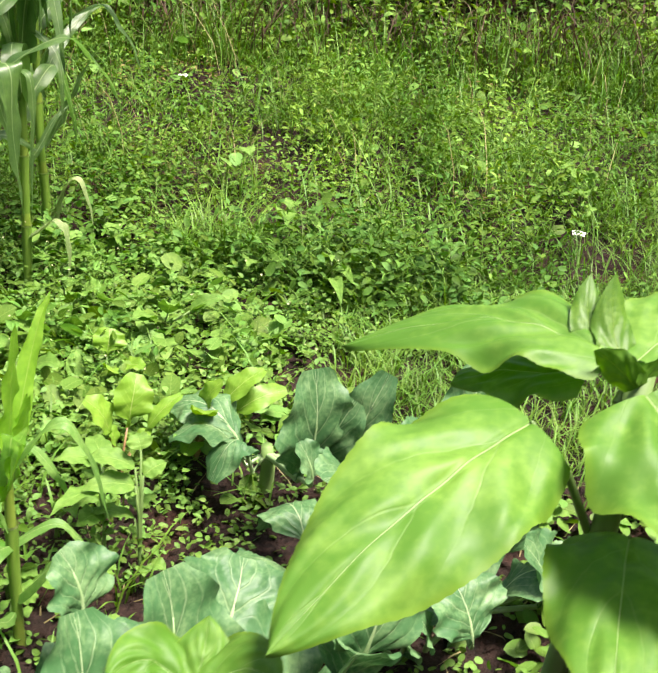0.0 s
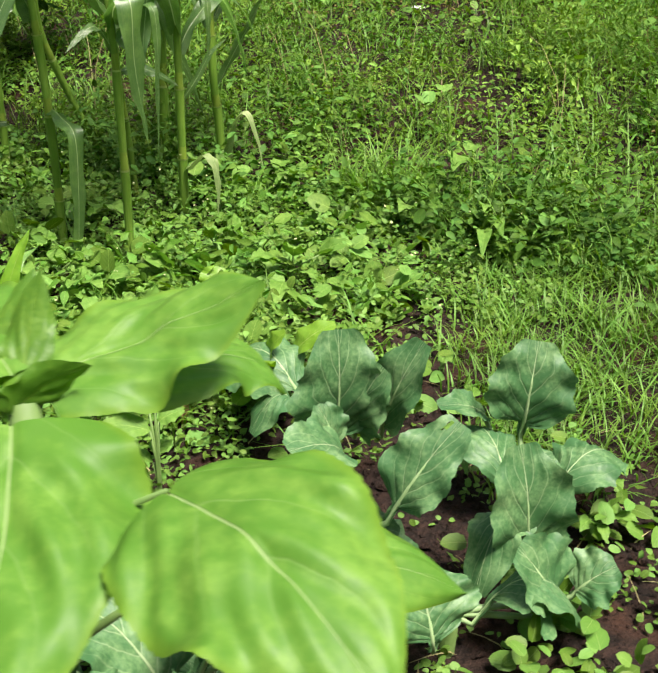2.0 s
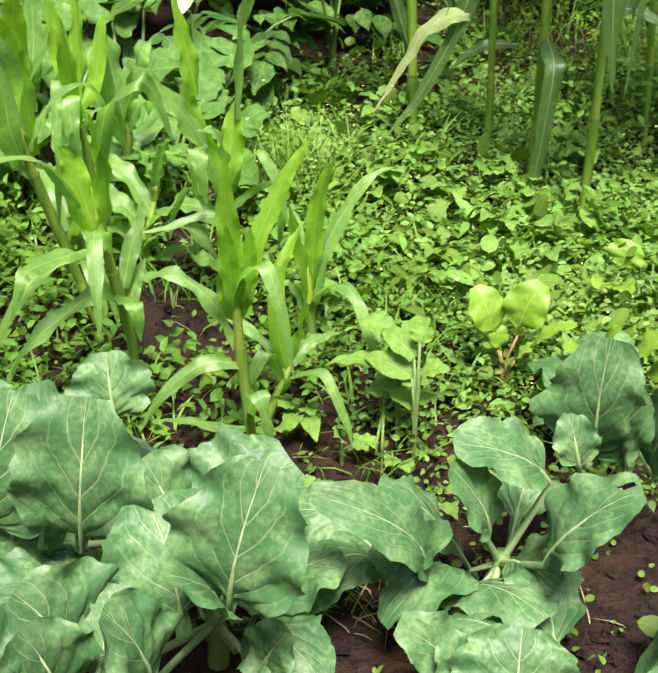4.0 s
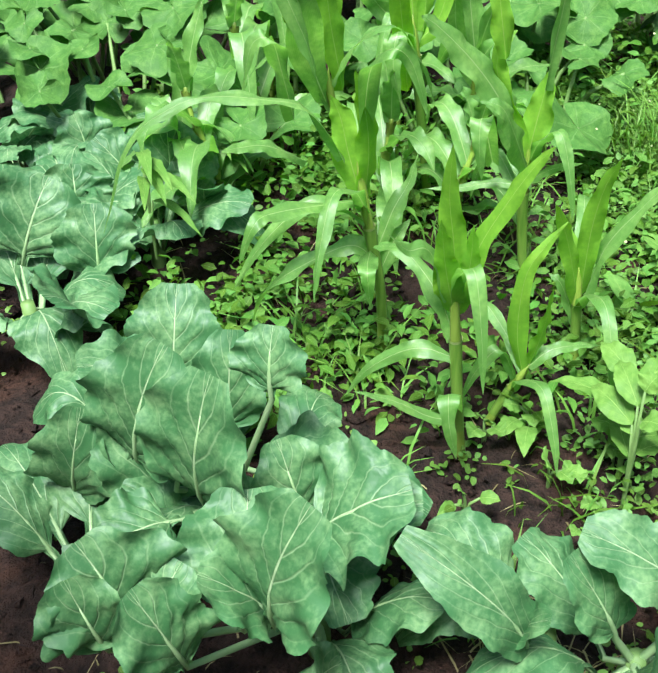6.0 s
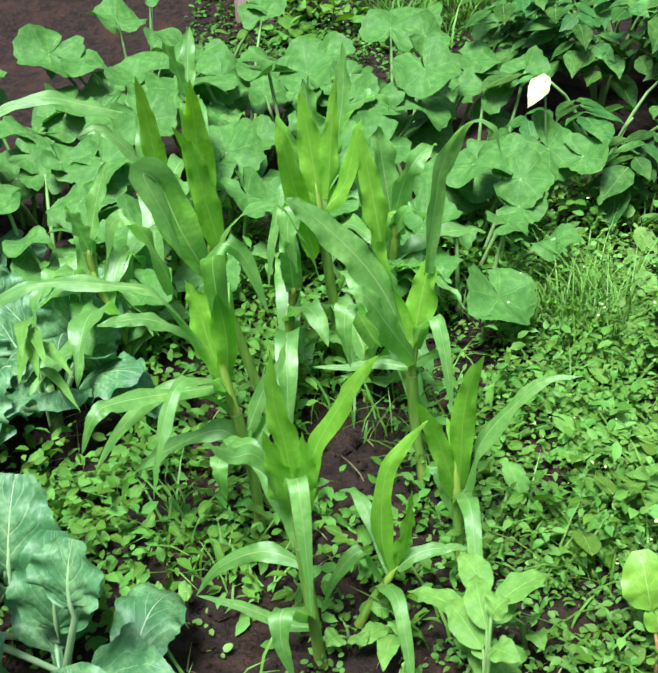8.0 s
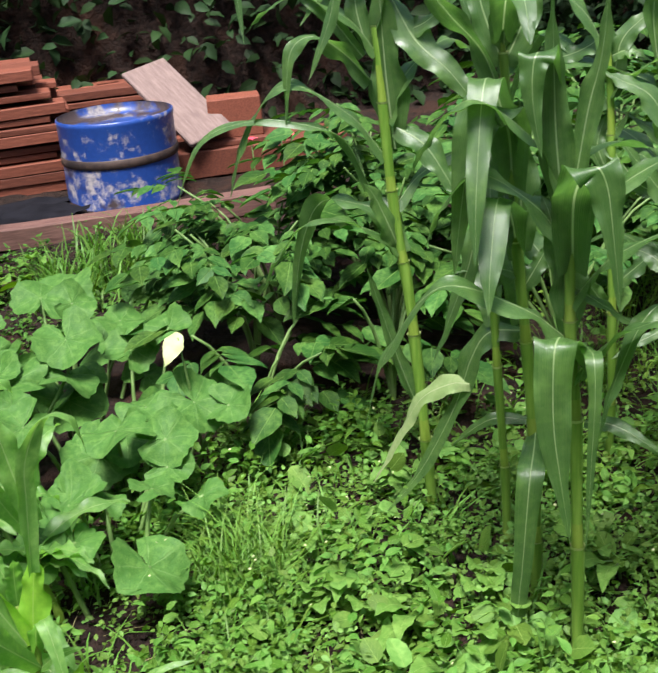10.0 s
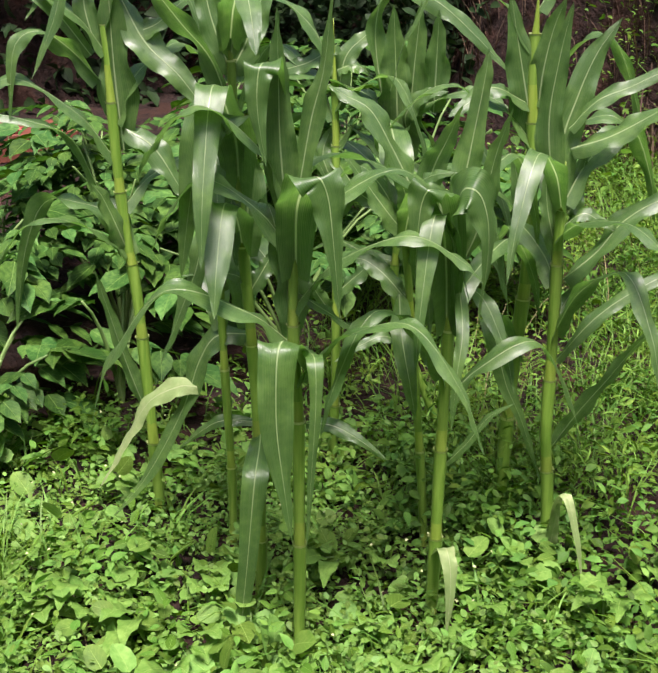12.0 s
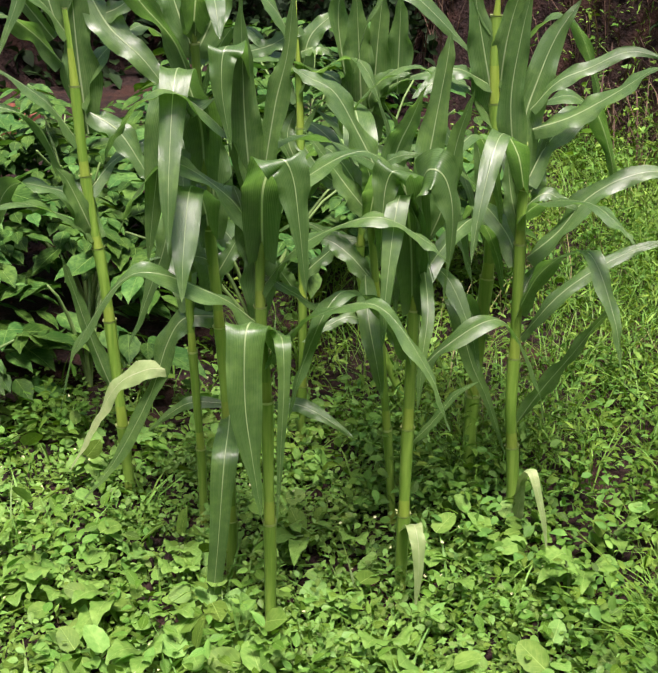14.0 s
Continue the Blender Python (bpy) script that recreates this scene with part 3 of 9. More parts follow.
carpet("hillside_weeds", scatter(120, -3.2, 2.4, 2.8, 5.8, hill_bed), 0.14, 4, 0.042, BROAD, "scattered heart-leaved weeds on the hillside", "weeds", 0.04, 0.85, 2)
# dark weeds at the hillside foot; the second patch paints maize shade between the stalks
carpet("deep_green_weeds", scatter(5200, -1.5, 0.6, 2.4, 3.5, lambda x, y: np.clip(np.exp(-((x - 0.05) ** 2 / 0.09 + (y - 2.98 + 0.25 * x) ** 2 / 0.03)) + 0.45 * np.exp(-((x + 1.05) ** 2 / 0.12 + (y - 3.0) ** 2 / 0.03)), 0, 1)), 0.13, 8, 0.028, DEEP_SHADED, "dark green leafy weeds at the hillside foot, maize shade in their colour", "weeds", 0.03, 0.6)
# weeds hanging on the soil bank
carpet("bank_weeds", scatter(2600, -5.5, 2.4, 5.0, 6.2, lambda x, y: 0.2 + 0.5 * (patchy(x, y, 2.4, 5.0) > 0.55)), 0.12, 6, 0.04, HILL_WEED, "yellow-green weeds hanging on the soil bank", "weeds", 0.05, 0.6)
carpet("bank_weeds", scatter(3000, -1.3, 2.4, 4.9, 5.6, lambda x, y: 0.25 + 0.75 * smooth(0.35, 0.6, patchy(x, y, 2.0, 1.0))), 0.22, 7, 0.045, HILL_WEED, "leafy green weeds at the foot of the bank", "weeds", 0.05, 0.6)
carpet("seedling_weeds", tufts(46, 3, 0.03, 0.25, 1.0, 1.3, 2.0), 0.06, 5, 0.034, WEED, "light green broad-leaved seedlings on the soil", "weeds", 0.02, 0.72, 2, 0.3)
# broad-leaved seedlings and weeds below the yard beam
carpet("yard_edge_weeds", tufts(16, 2, 0.04, -3.75, -3.3, 1.1, 1.7), 0.05, 5, 0.06, POINTED, "broad-leaved green weeds below the yard beam", "weeds", 0.04, 0.75, 2, 0.3)
carpet("yard_edge_weeds", scatter(700, -3.8, -2.9, 0.9, 2.3), 0.04, 6, 0.022, DEEP_SHADED, "small dark green weeds below the yard beam", "weeds", 0.03, 0.6)
# thin seedlings between the vegetables
carpet("seedling_weeds", scatter(5200, -1.9, 1.2, 0.5, 2.1, lambda x, y: (0.08 + 0.42 * (patchy(x, y, 4.2, 1.0) > 0.62)) * (1 + 1.4 * smooth(-0.1, 0.2, x))), 0.03, 4, 0.013, WEED, "tiny green weed seedlings on bare soil", "weeds", 0.016, 0.75, 2)
carpet("seedling_weeds", scatter(1300, -1.9, -0.35, 0.8, 1.95, lambda x, y: smooth(-0.4, -0.75, x) * (patchy(x, y, 3.4, 3.0) > 0.35)), 0.09, 8, 0.027, POINTED, "green weeds among the young maize", "weeds", 0.035, 0.55)


def grass_field(name, xy, h, w, mat, label, lean=0.6, least=0.15):
    n = len(xy)
    p = np.concatenate([xy, ground_z(xy[:, 0], xy[:, 1])[:, None] - 0.004], 1)
    hh = h * rng.uniform(0.4, 1.3, n)
    az = rng.uniform(0, 6.28, n) + 1.5 * np.sin(xy[:, 0] * 4) * np.cos(xy[:, 1] * 3)
    ln = np.stack([np.cos(az), np.sin(az)], 1) * (hh * rng.uniform(least, lean, n))[:, None]
    return blades(name, p, hh, ln, w * rng.uniform(0.6, 1.3, n), mat, label, "grass")


grass_field("hillside_grass", tufts(700, 34, 0.07, -2.9, 2.4, 2.9, 5.5, lambda x, y: hill_bed(x, y) * (0.2 + 0.8 * patchy(x, y, 1.3, 2.0))), 0.2, 0.0035, GRASS, "long thin green grass on the hillside", 1.3, 0.3)
grass_field("bank_foot_grass", tufts(150, 26, 0.06, -1.3, 2.4, 4.7, 5.5), 0.36, 0.004, GRASS, "tall thin grass below the soil bank", 0.7, 0.2)
grass_field("dry_hillside_grass", scatter(280, -2.9, 2.4, 3.2, 5.6), 0.4, 0.003, DRY, "sparse dry pale grass stems on the hillside", 0.8)
grass_field("hanging_roots", scatter(6000, -4.6, 2.4, 4.8, 5.9), 0.45, 0.006, ROOT, "dry roots and vines hanging on the soil bank", 1.0)
grass_field("low_grass", tufts(150, 14, 0.03, -2.0, 0.3, 1.6, 3.3, lambda x, y: 0.5 * low_bed(x, y) + 0.5 * smooth(0.62, 0.8, patchy(x, y, 2.0, 9.0))), 0.12, 0.005, GRASS, "thin green grass among the low weeds", 1.2)
grass_field("maize_row_grass", tufts(70, 12, 0.03, -1.7, -0.1, 1.1, 2.0), 0.11, 0.005, GRASS, "thin green grass among the young maize", 1.3)
grass_field("straw", scatter(500, -1.4, 1.1, 0.7, 2.2), 0.03, 0.003, DRY, "dry straw lying on the soil", 4.0)
grass_field("straw", tufts(1, 110, 0.05, -0.08, -0.06, 1.37, 1.39), 0.03, 0.0025, DRY, "tangle of dry straw on bare soil", 4.0)
grass_field("straw", tufts(1, 110, 0.05, -0.74, -0.72, 1.95, 1.97), 0.03, 0.0025, DRY, "tangle of dry straw on bare soil", 4.0)
grass_field("bed_edge_grass", tufts(1300, 22, 0.035, 0.0, 1.6, 1.5, 3.1, lambda x, y: (0.25 + 0.75 * patchy(x, y, 3.1, 2.0)) * smooth(0.1, 0.35, x + 0.4 * (y - 1.9)) * smooth(1.8, 2.1, y - 0.15 * (x - 0.4))), 0.08, 0.0036, GRASS, "green grass along the edge of the vegetable bed", 1.3, 0.3)
grass_field("grass_tuft", tufts(1, 280, 0.06, -1.27, -1.26, 1.93, 1.94), 0.2, 0.0035, GRASS, "dense tuft of fine green grass beside the squash", 0.9)
grass_field("grass_tuft", tufts(9, 50, 0.04, -3.75, -3.2, 1.6, 2.05), 0.19, 0.007, GRASS, "broad green grass below the yard beam", 0.9)
grass_field("dark_grass_tuft", tufts(3, 120, 0.03, -0.49, -0.25, 3.01, 3.13), 0.2, 0.005, GRASS, "dark spiky grass clump at the hillside foot", 1.0)


# ---- maize ----
def maize_plant(at, top, leaves, mat, label, group, thick=0.014, pale=(), extra=0):
    """Stalk from at to top (offset), leaves as (height fraction, apex offset, tip offset, width)."""
    ob = thing("maize_plant", at, label, "maize", group)
    top = vec(top)
    leaves = list(leaves)
    tall = top.length > 0.8
    long = top.length * (0.29 if tall else 0.75)
    for i in range(extra):
        az = rnd.uniform(0, 6.28)
        d = Vector((math.cos(az), math.sin(az), 0)) * long * rnd.uniform(0.55, 1.0)
        rise = long * rnd.uniform(0.15, 0.4)
        leaves.append((rnd.uniform(0.42, 0.97) if tall else rnd.uniform(0.4, 0.95), d * 0.5 + Vector((0, 0, rise)), d + Vector((0, 0, rise * rnd.uniform(-1.6, 0.9))), rnd.uniform(0.045, 0.075) if tall else rnd.uniform(0.03, 0.05), None))
    if tall:
        # rolled upright leaves at the top
        for i in range(3):
            d = Vector((math.cos(at[0] * 9 + i * 2.2), math.sin(at[0] * 9 + i * 2.2), 0))
            leaves.append((0.86 + 0.05 * i, d * 0.07 + Vector((0, 0, 0.2)), d * rnd.uniform(0.12, 0.24) + Vector((0, 0, rnd.uniform(0.3, 0.42))), rnd.uniform(0.05, 0.07), None))
    b = Build()
    k = 33
    pts, rad = [], []
    for i in range(k):
        u = i / (k - 1)
        p = top * u + Vector((0.02 * math.sin(u * 5 + at[0] * 7), 0.02 * math.cos(u * 4 + at[1] * 5), 0)) * u * (1 - u) * 3
        node = (i % 4 == 3)
        pts.append(p)
        rad.append(thick * (1.08 - 0.55 * u) * (1.22 if node else (1.0 - 0.05 * ((i % 4) / 4))))
    b.tube(pts, rad, 9)
    part("stalk", b, STALK, ob)

    def on(u):
        x = min(max(u, 0), 1) * (k - 1)
        i = min(int(x), k - 2)
        return pts[i].lerp(pts[i + 1], x - i)

    for n, (u, apex, tip, width, face) in enumerate(leaves):
        b = Build()
        o = on(u)
        # sheath wrapped round the stalk, flaring into the blade
        sh = [on(max(0, u - 0.1)), on(max(0, u - 0.05)), o]
        c = Build()
        c.tube(sh, [thick * 1.02, thick * 1.15, thick * 1.42], 9, 0, False)
        leaf(b, o, o + vec(apex), o + vec(tip), width, "maize", 0.22, (0.14 if top.length > 0.8 else 0.17) * width, rnd.uniform(2.2, 4.2), rnd.uniform(-0.5, 0.5), 19, 7, side=None if face is None else (math.cos(radians(face)), math.sin(radians(face)), 0), seed=n + int(at[0] * 100))
        lf = part("leaf", b, MAIZE_PALE if n in pale else mat, ob, "pale drying leaf" if n in pale else "")
        part("sheath", c, STALK, lf)
    return ob


def along(pts, n):
    """n points on a smooth curve through the given ones."""
    q = [vec(p) for p in pts]
    q = [q[0] * 2 - q[1]] + q + [q[-1] * 2 - q[-2]]
    out = []
    for i in range(n):
        x = i / (n - 1) * (len(q) - 3)
        k = min(int(x), len(q) - 4)
        f = x - k
        a, b, c, d = q[k:k + 4]
        out.append((b * 2 + (c - a) * f + (a * 2 - b * 5 + c * 4 - d) * f * f + (b * 3 - a - c * 3 + d) * f**3) * 0.5)
    return out


def maize_stem(at, line, thick, label, group, mat, fill):
    """A jointed stalk: swollen nodes, sheaths overlapping from joint to joint."""
    ob = thing("maize_plant", at, label, "maize", group)
    high = max(p[2] for p in line)
    joints = max(2, int(high / 0.17))
    k = joints * 5 + 1
    pts = along(line, k)
    b = Build()
    rad = []
    for i in range(k):
        u = i / (k - 1)
        rad.append(thick * (1.0 - 0.3 * u) * (1.08 if i % 5 == 0 else 0.98) * (1 - 0.9 * float(smooth(0.72, 1.0, u))))
    b.tube(pts, rad, 10)
    part("stalk", b, STALK, ob)
    for j in range(1, joints):
        c = Build()
        q = pts[j * 5 - 4:j * 5 + 1]
        w = rad[j * 5 - 2]
        c.tube(q, [w * 1.04, w * 1.08, w * 1.12, w * 1.16, w * 1.22], 10, 0, False)
        c.tube([q[-1], q[-1] + (q[-1] - q[-2]) * 0.12], [w * 1.24, w * 1.4], 10, 1, False)
        part("sheath", c, [SHEATH, LIGULE], ob)
    r = random.Random(int(abs(at[0] * 977 + at[1] * 353) * 10))
    reach = 0.3 if high > 0.6 else 0.2
    turn = r.uniform(0, 6.28)
    for n in range(fill):
        u = 0.46 + 0.48 * (n + r.random()) / fill
        o = pts[int(u * (k - 1))]
        turn += math.pi + r.uniform(-0.6, 0.6)
        d = Vector((math.cos(turn), math.sin(turn), 0)) * reach * r.uniform(0.7, 1.15)
        rise = reach * r.uniform(0.25, 0.6)
        drop = rise - reach * r.uniform(0.1, 0.9)
        up = Vector((0, 0, 1))
        maize_leaf(ob, [o, o + d * 0.22 + up * rise * 0.6, o + d * 0.6 + up * rise, o + d * 0.88 + up * (rise + drop) * 0.5, o + d + up * drop], reach * r.uniform(0.15, 0.24), (-d.y, d.x, 0.0), mat)
    return ob


def maize_leaf(ob, line, width, across, mat):
    """A long strap leaf along a bent line, hugging the stalk at its foot, folded along the pale rib, ruffled at its margins."""
    r = random.Random(int(sum(abs(x) for p in line for x in p) * 9973))
    width *= 0.85 if mat is MAIZE_YOUNG else 1.0
    rise = vec(line[-1]) - vec(line[0])
    whorl = mat is MAIZE_YOUNG and rise.z > 0.9 * rise.length
    mat = MAIZE_WHORL if whorl else mat
    nu, nv = 6 * len(line) + 9, 9
    mids = along(line, nu)
    s0 = vec(across)
    ph, ph2, beat = r.uniform(0, 6.28), r.uniform(0, 6.28), r.uniform(2.6, 4.6)
    twist = r.uniform(-0.9, 0.9)
    pts, uvs = [], []
    turn, bearing = s0, []
    steady = all(abs(s0.dot((mids[min(i + 1, nu - 1)] - mids[max(i - 1, 0)]).normalized())) < 0.85 for i in range(nu))
    for i in range(nu - 1, -1, -1):
        t = (mids[min(i + 1, nu - 1)] - mids[max(i - 1, 0)]).normalized()
        turn = s0 if steady else turn
        turn = (turn - t * turn.dot(t)).normalized()
        bearing.append((t, turn))
    bearing.reverse()
    for i, m in enumerate(mids):
        u = i / (nu - 1)
        t, s = bearing[i]
        n = s.cross(t)
        ang = twist * u * u
        s, n = s * math.cos(ang) + n * math.sin(ang), n * math.cos(ang) - s * math.sin(ang)
        w = width * 0.5 * min(1.0, 0.6 + 1.5 * u) * max(0.0, 1 - u**2.1) ** 0.85 * (1 + 0.06 * math.sin(u * 17 + ph2))
        fold = 0.7 * max(0.0, 1 - u * 5) + 0.14 + 0.1 * math.sin(u * 5 + ph)
        for j in range(nv):
            v = 2 * j / (nv - 1) - 1
            a = abs(v)
            side = ph if v > 0 else ph2
            ruff = 0.14 * width * math.sin(u * beat * 6.283 + side) * a**2.5 * min(1, 4 * u) * (1 - u * u)
            ruff += 0.025 * width * math.sin(u * beat * 14 + side * 2) * a**3
            p = m + s * (v * w * (1 - 0.25 * fold)) + n * ((fold * a) * w + ruff)
            pts.append(tuple(p))
            uvs.append((u, v * 0.5 + 0.5))
    b = Build()
    b.grid(pts, uvs, nu, nv)
    return part("leaf", b, mat, ob, "pale drying leaf" if mat is MAIZE_PALE else "yellow-green young leaf" if whorl else "")


def random_maize(at, height, mat, label, group, count=9, reach=0.45, width=0.075, thick=0.013):
    lv = []
    az = rnd.uniform(0, 6.28)
    for i in range(count):
        u = 0.2 + 0.75 * i / (count - 1)
        az += math.pi + rnd.uniform(-0.5, 0.5)
        up = 0.25 + 0.5 * (i / count)
        r = reach * rnd.uniform(0.7, 1.15) * (1 - 0.4 * (i / count) ** 2)
        a = Vector((math.cos(az), math.sin(az), 0))
        if i >= count - 2:
            lv.append((0.97, a * r * 0.15 + Vector((0, 0, r * 0.45)), a * r * 0.35 + Vector((0, 0, r * 0.85)), width * 0.8, None))
        else:
            lv.append((u, a * r * 0.55 + Vector((0, 0, r * up * 0.8)), a * r + Vector((0, 0, r * rnd.uniform(-0.55, 0.25))), width * rnd.uniform(0.85, 1.15), None))
    return maize_plant(at, (rnd.uniform(-0.05, 0.05), rnd.uniform(-0.05, 0.05), height), lv, mat, label, group, thick)


# maize stand at the hillside foot
tall_maize = maize_stem((-1.446, 2.402, 0.0), [(0.000, 0.000, 0.000), (-0.003, -0.005, 0.147), (-0.008, -0.014, 0.380), (-0.013, -0.022, 0.540), (-0.020, -0.035, 0.672), (-0.025, -0.043, 0.817), (-0.027, -0.046, 0.979), (-0.029, -0.050, 1.101), (-0.030, -0.052, 1.195)], 0.0126, 'tall green maize plant with long drooping leaves', 'tall maize stand', MAIZE, 6)
maize_leaf(tall_maize, [(-0.017, -0.029, 0.841), (-0.013, -0.039, 0.976), (-0.006, -0.044, 1.104), (0.002, -0.046, 1.274)], 0.086, (-0.56, -0.82, -0.07), MAIZE)
maize_leaf(tall_maize, [(-0.036, -0.061, 0.980), (-0.054, -0.115, 1.043), (-0.070, -0.165, 1.076), (-0.084, -0.213, 1.045), (-0.084, -0.235, 0.909)], 0.064, (0.75, 0.65, -0.10), MAIZE)
maize_leaf(tall_maize, [(-0.043, -0.075, 1.028), (-0.070, -0.146, 1.133), (-0.086, -0.197, 1.183), (-0.108, -0.261, 1.217), (-0.114, -0.296, 1.183), (-0.101, -0.299, 1.073)], 0.046, (0.32, 0.95, 0.01), MAIZE)
maize_leaf(tall_maize, [(-0.012, -0.021, 1.143), (0.023, 0.014, 1.056), (0.068, 0.066, 0.993), (0.109, 0.110, 0.916)], 0.071, (-0.24, 0.89, 0.38), MAIZE)
maize_leaf(tall_maize, [(-0.046, -0.078, 0.760), (-0.057, -0.122, 0.864), (-0.080, -0.185, 0.899), (-0.126, -0.288, 0.917), (-0.181, -0.408, 0.869), (-0.211, -0.482, 0.687)], 0.049, (0.84, 0.44, -0.32), MAIZE)
maize_leaf(tall_maize, [(-0.018, -0.030, 0.617), (-0.043, -0.056, 0.700), (-0.084, -0.108, 0.725), (-0.132, -0.171, 0.720), (-0.167, -0.214, 0.605), (-0.194, -0.241, 0.427)], 0.075, (-0.01, 0.99, -0.15), MAIZE)
maize_leaf(tall_maize, [(-0.007, -0.013, 0.239), (-0.026, -0.048, 0.366), (-0.043, -0.081, 0.510), (-0.051, -0.099, 0.590)], 0.040, (-0.60, -0.71, -0.36), MAIZE)
maize_leaf(tall_maize, [(-0.014, -0.024, 0.886), (0.022, 0.019, 0.852), (0.051, 0.051, 0.790), (0.071, 0.067, 0.743)], 0.063, (-0.13, 0.96, 0.26), MAIZE)
maize_leaf(tall_maize, [(-0.018, -0.030, 0.617), (-0.007, -0.051, 0.671), (-0.004, -0.083, 0.752), (0.005, -0.108, 0.787)], 0.055, (0.22, -0.89, -0.39), MAIZE)
maize_leaf(tall_maize, [(-0.011, -0.018, 1.068), (0.023, 0.035, 1.088), (0.052, 0.081, 1.132), (0.078, 0.121, 1.164)], 0.048, (-0.77, -0.01, 0.63), MAIZE)
maize_leaf(tall_maize, [(-0.038, -0.066, 1.044), (-0.054, -0.079, 1.128), (-0.054, -0.066, 1.210), (-0.054, -0.051, 1.257)], 0.047, (-0.48, -0.84, 0.25), MAIZE)
maize_leaf(tall_maize, [(-0.033, -0.057, 1.169), (-0.057, -0.110, 1.182), (-0.072, -0.148, 1.149), (-0.087, -0.187, 1.095)], 0.037, (0.83, 0.31, -0.46), MAIZE)
tall_maize = maize_stem((-1.248, 2.498, 0.0), [(0.000, 0.000, 0.000), (0.000, 0.001, 0.153), (-0.003, -0.005, 0.338), (-0.006, -0.010, 0.532), (-0.006, -0.011, 0.712), (-0.006, -0.011, 0.816), (-0.005, -0.008, 0.882)], 0.0093, 'tall green maize plant with long drooping leaves', 'tall maize stand', MAIZE, 6)
maize_leaf(tall_maize, [(-0.034, -0.058, 0.377), (-0.066, -0.089, 0.369), (-0.110, -0.141, 0.324), (-0.151, -0.188, 0.214), (-0.197, -0.241, 0.088)], 0.050, (0.90, 0.18, -0.40), MAIZE_PALE)
maize_leaf(tall_maize, [(0.022, 0.038, 0.499), (-0.016, -0.017, 0.490), (-0.039, -0.048, 0.432), (-0.065, -0.083, 0.310), (-0.111, -0.153, 0.150), (-0.158, -0.224, 0.037)], 0.063, (0.88, 0.15, -0.46), MAIZE)
maize_leaf(tall_maize, [(0.030, 0.052, 0.299), (-0.011, -0.008, 0.298), (-0.040, -0.046, 0.271), (-0.072, -0.090, 0.221)], 0.031, (0.84, 0.02, -0.55), MAIZE)
maize_leaf(tall_maize, [(-0.005, -0.008, 0.587), (0.020, -0.006, 0.666), (0.027, -0.034, 0.725), (0.036, -0.057, 0.781)], 0.040, (-0.55, -0.73, -0.39), MAIZE)
maize_leaf(tall_maize, [(-0.005, -0.009, 0.659), (0.005, 0.029, 0.692), (0.017, 0.069, 0.671), (0.020, 0.095, 0.614)], 0.041, (0.72, 0.62, 0.31), MAIZE)
tall_maize = maize_stem((-1.031, 2.463, 0.0), [(0.000, 0.000, 0.000), (0.001, 0.002, 0.104), (0.001, 0.002, 0.253), (-0.001, -0.001, 0.440), (-0.005, -0.008, 0.580), (-0.010, -0.017, 0.729), (-0.014, -0.023, 0.854), (-0.016, -0.027, 0.988), (-0.018, -0.031, 1.101), (-0.020, -0.034, 1.196)], 0.0112, 'tall green maize plant with long drooping leaves', 'tall maize stand', MAIZE, 6)
maize_leaf(tall_maize, [(-0.013, -0.022, 0.839), (0.010, -0.035, 0.936), (0.052, -0.067, 0.994), (0.084, -0.100, 1.011), (0.080, -0.120, 0.987), (0.071, -0.136, 0.917), (0.064, -0.149, 0.831), (0.057, -0.161, 0.734)], 0.096, (0.41, 0.89, -0.22), MAIZE)
maize_leaf(tall_maize, [(-0.009, -0.016, 0.729), (-0.016, -0.005, 0.828), (-0.031, -0.009, 0.925), (-0.045, -0.010, 0.978)], 0.076, (-0.53, -0.82, -0.19), MAIZE)
maize_leaf(tall_maize, [(-0.009, -0.016, 0.717), (-0.033, -0.023, 0.787), (-0.056, -0.027, 0.833)], 0.042, (0.02, -1.00, -0.07), MAIZE)
maize_leaf(tall_maize, [(0.003, 0.005, 0.385), (0.043, -0.017, 0.372), (0.103, -0.055, 0.339), (0.108, -0.073, 0.190), (0.101, -0.086, 0.024), (0.102, -0.083, -0.165)], 0.053, (0.33, 0.94, -0.12), MAIZE)
maize_leaf(tall_maize, [(-0.017, -0.030, 1.054), (-0.040, -0.052, 1.135), (-0.055, -0.061, 1.205), (-0.070, -0.070, 1.280)], 0.053, (0.02, -0.99, -0.12), MAIZE)
maize_leaf(tall_maize, [(-0.017, -0.030, 1.054), (-0.011, -0.003, 1.105), (-0.006, 0.021, 1.167), (-0.003, 0.042, 1.255)], 0.063, (-0.77, -0.64, 0.05), MAIZE)
maize_leaf(tall_maize, [(-0.017, -0.029, 1.072), (0.001, -0.034, 1.138), (0.014, -0.048, 1.201), (0.029, -0.058, 1.282)], 0.058, (-0.16, -0.99, 0.02), MAIZE)
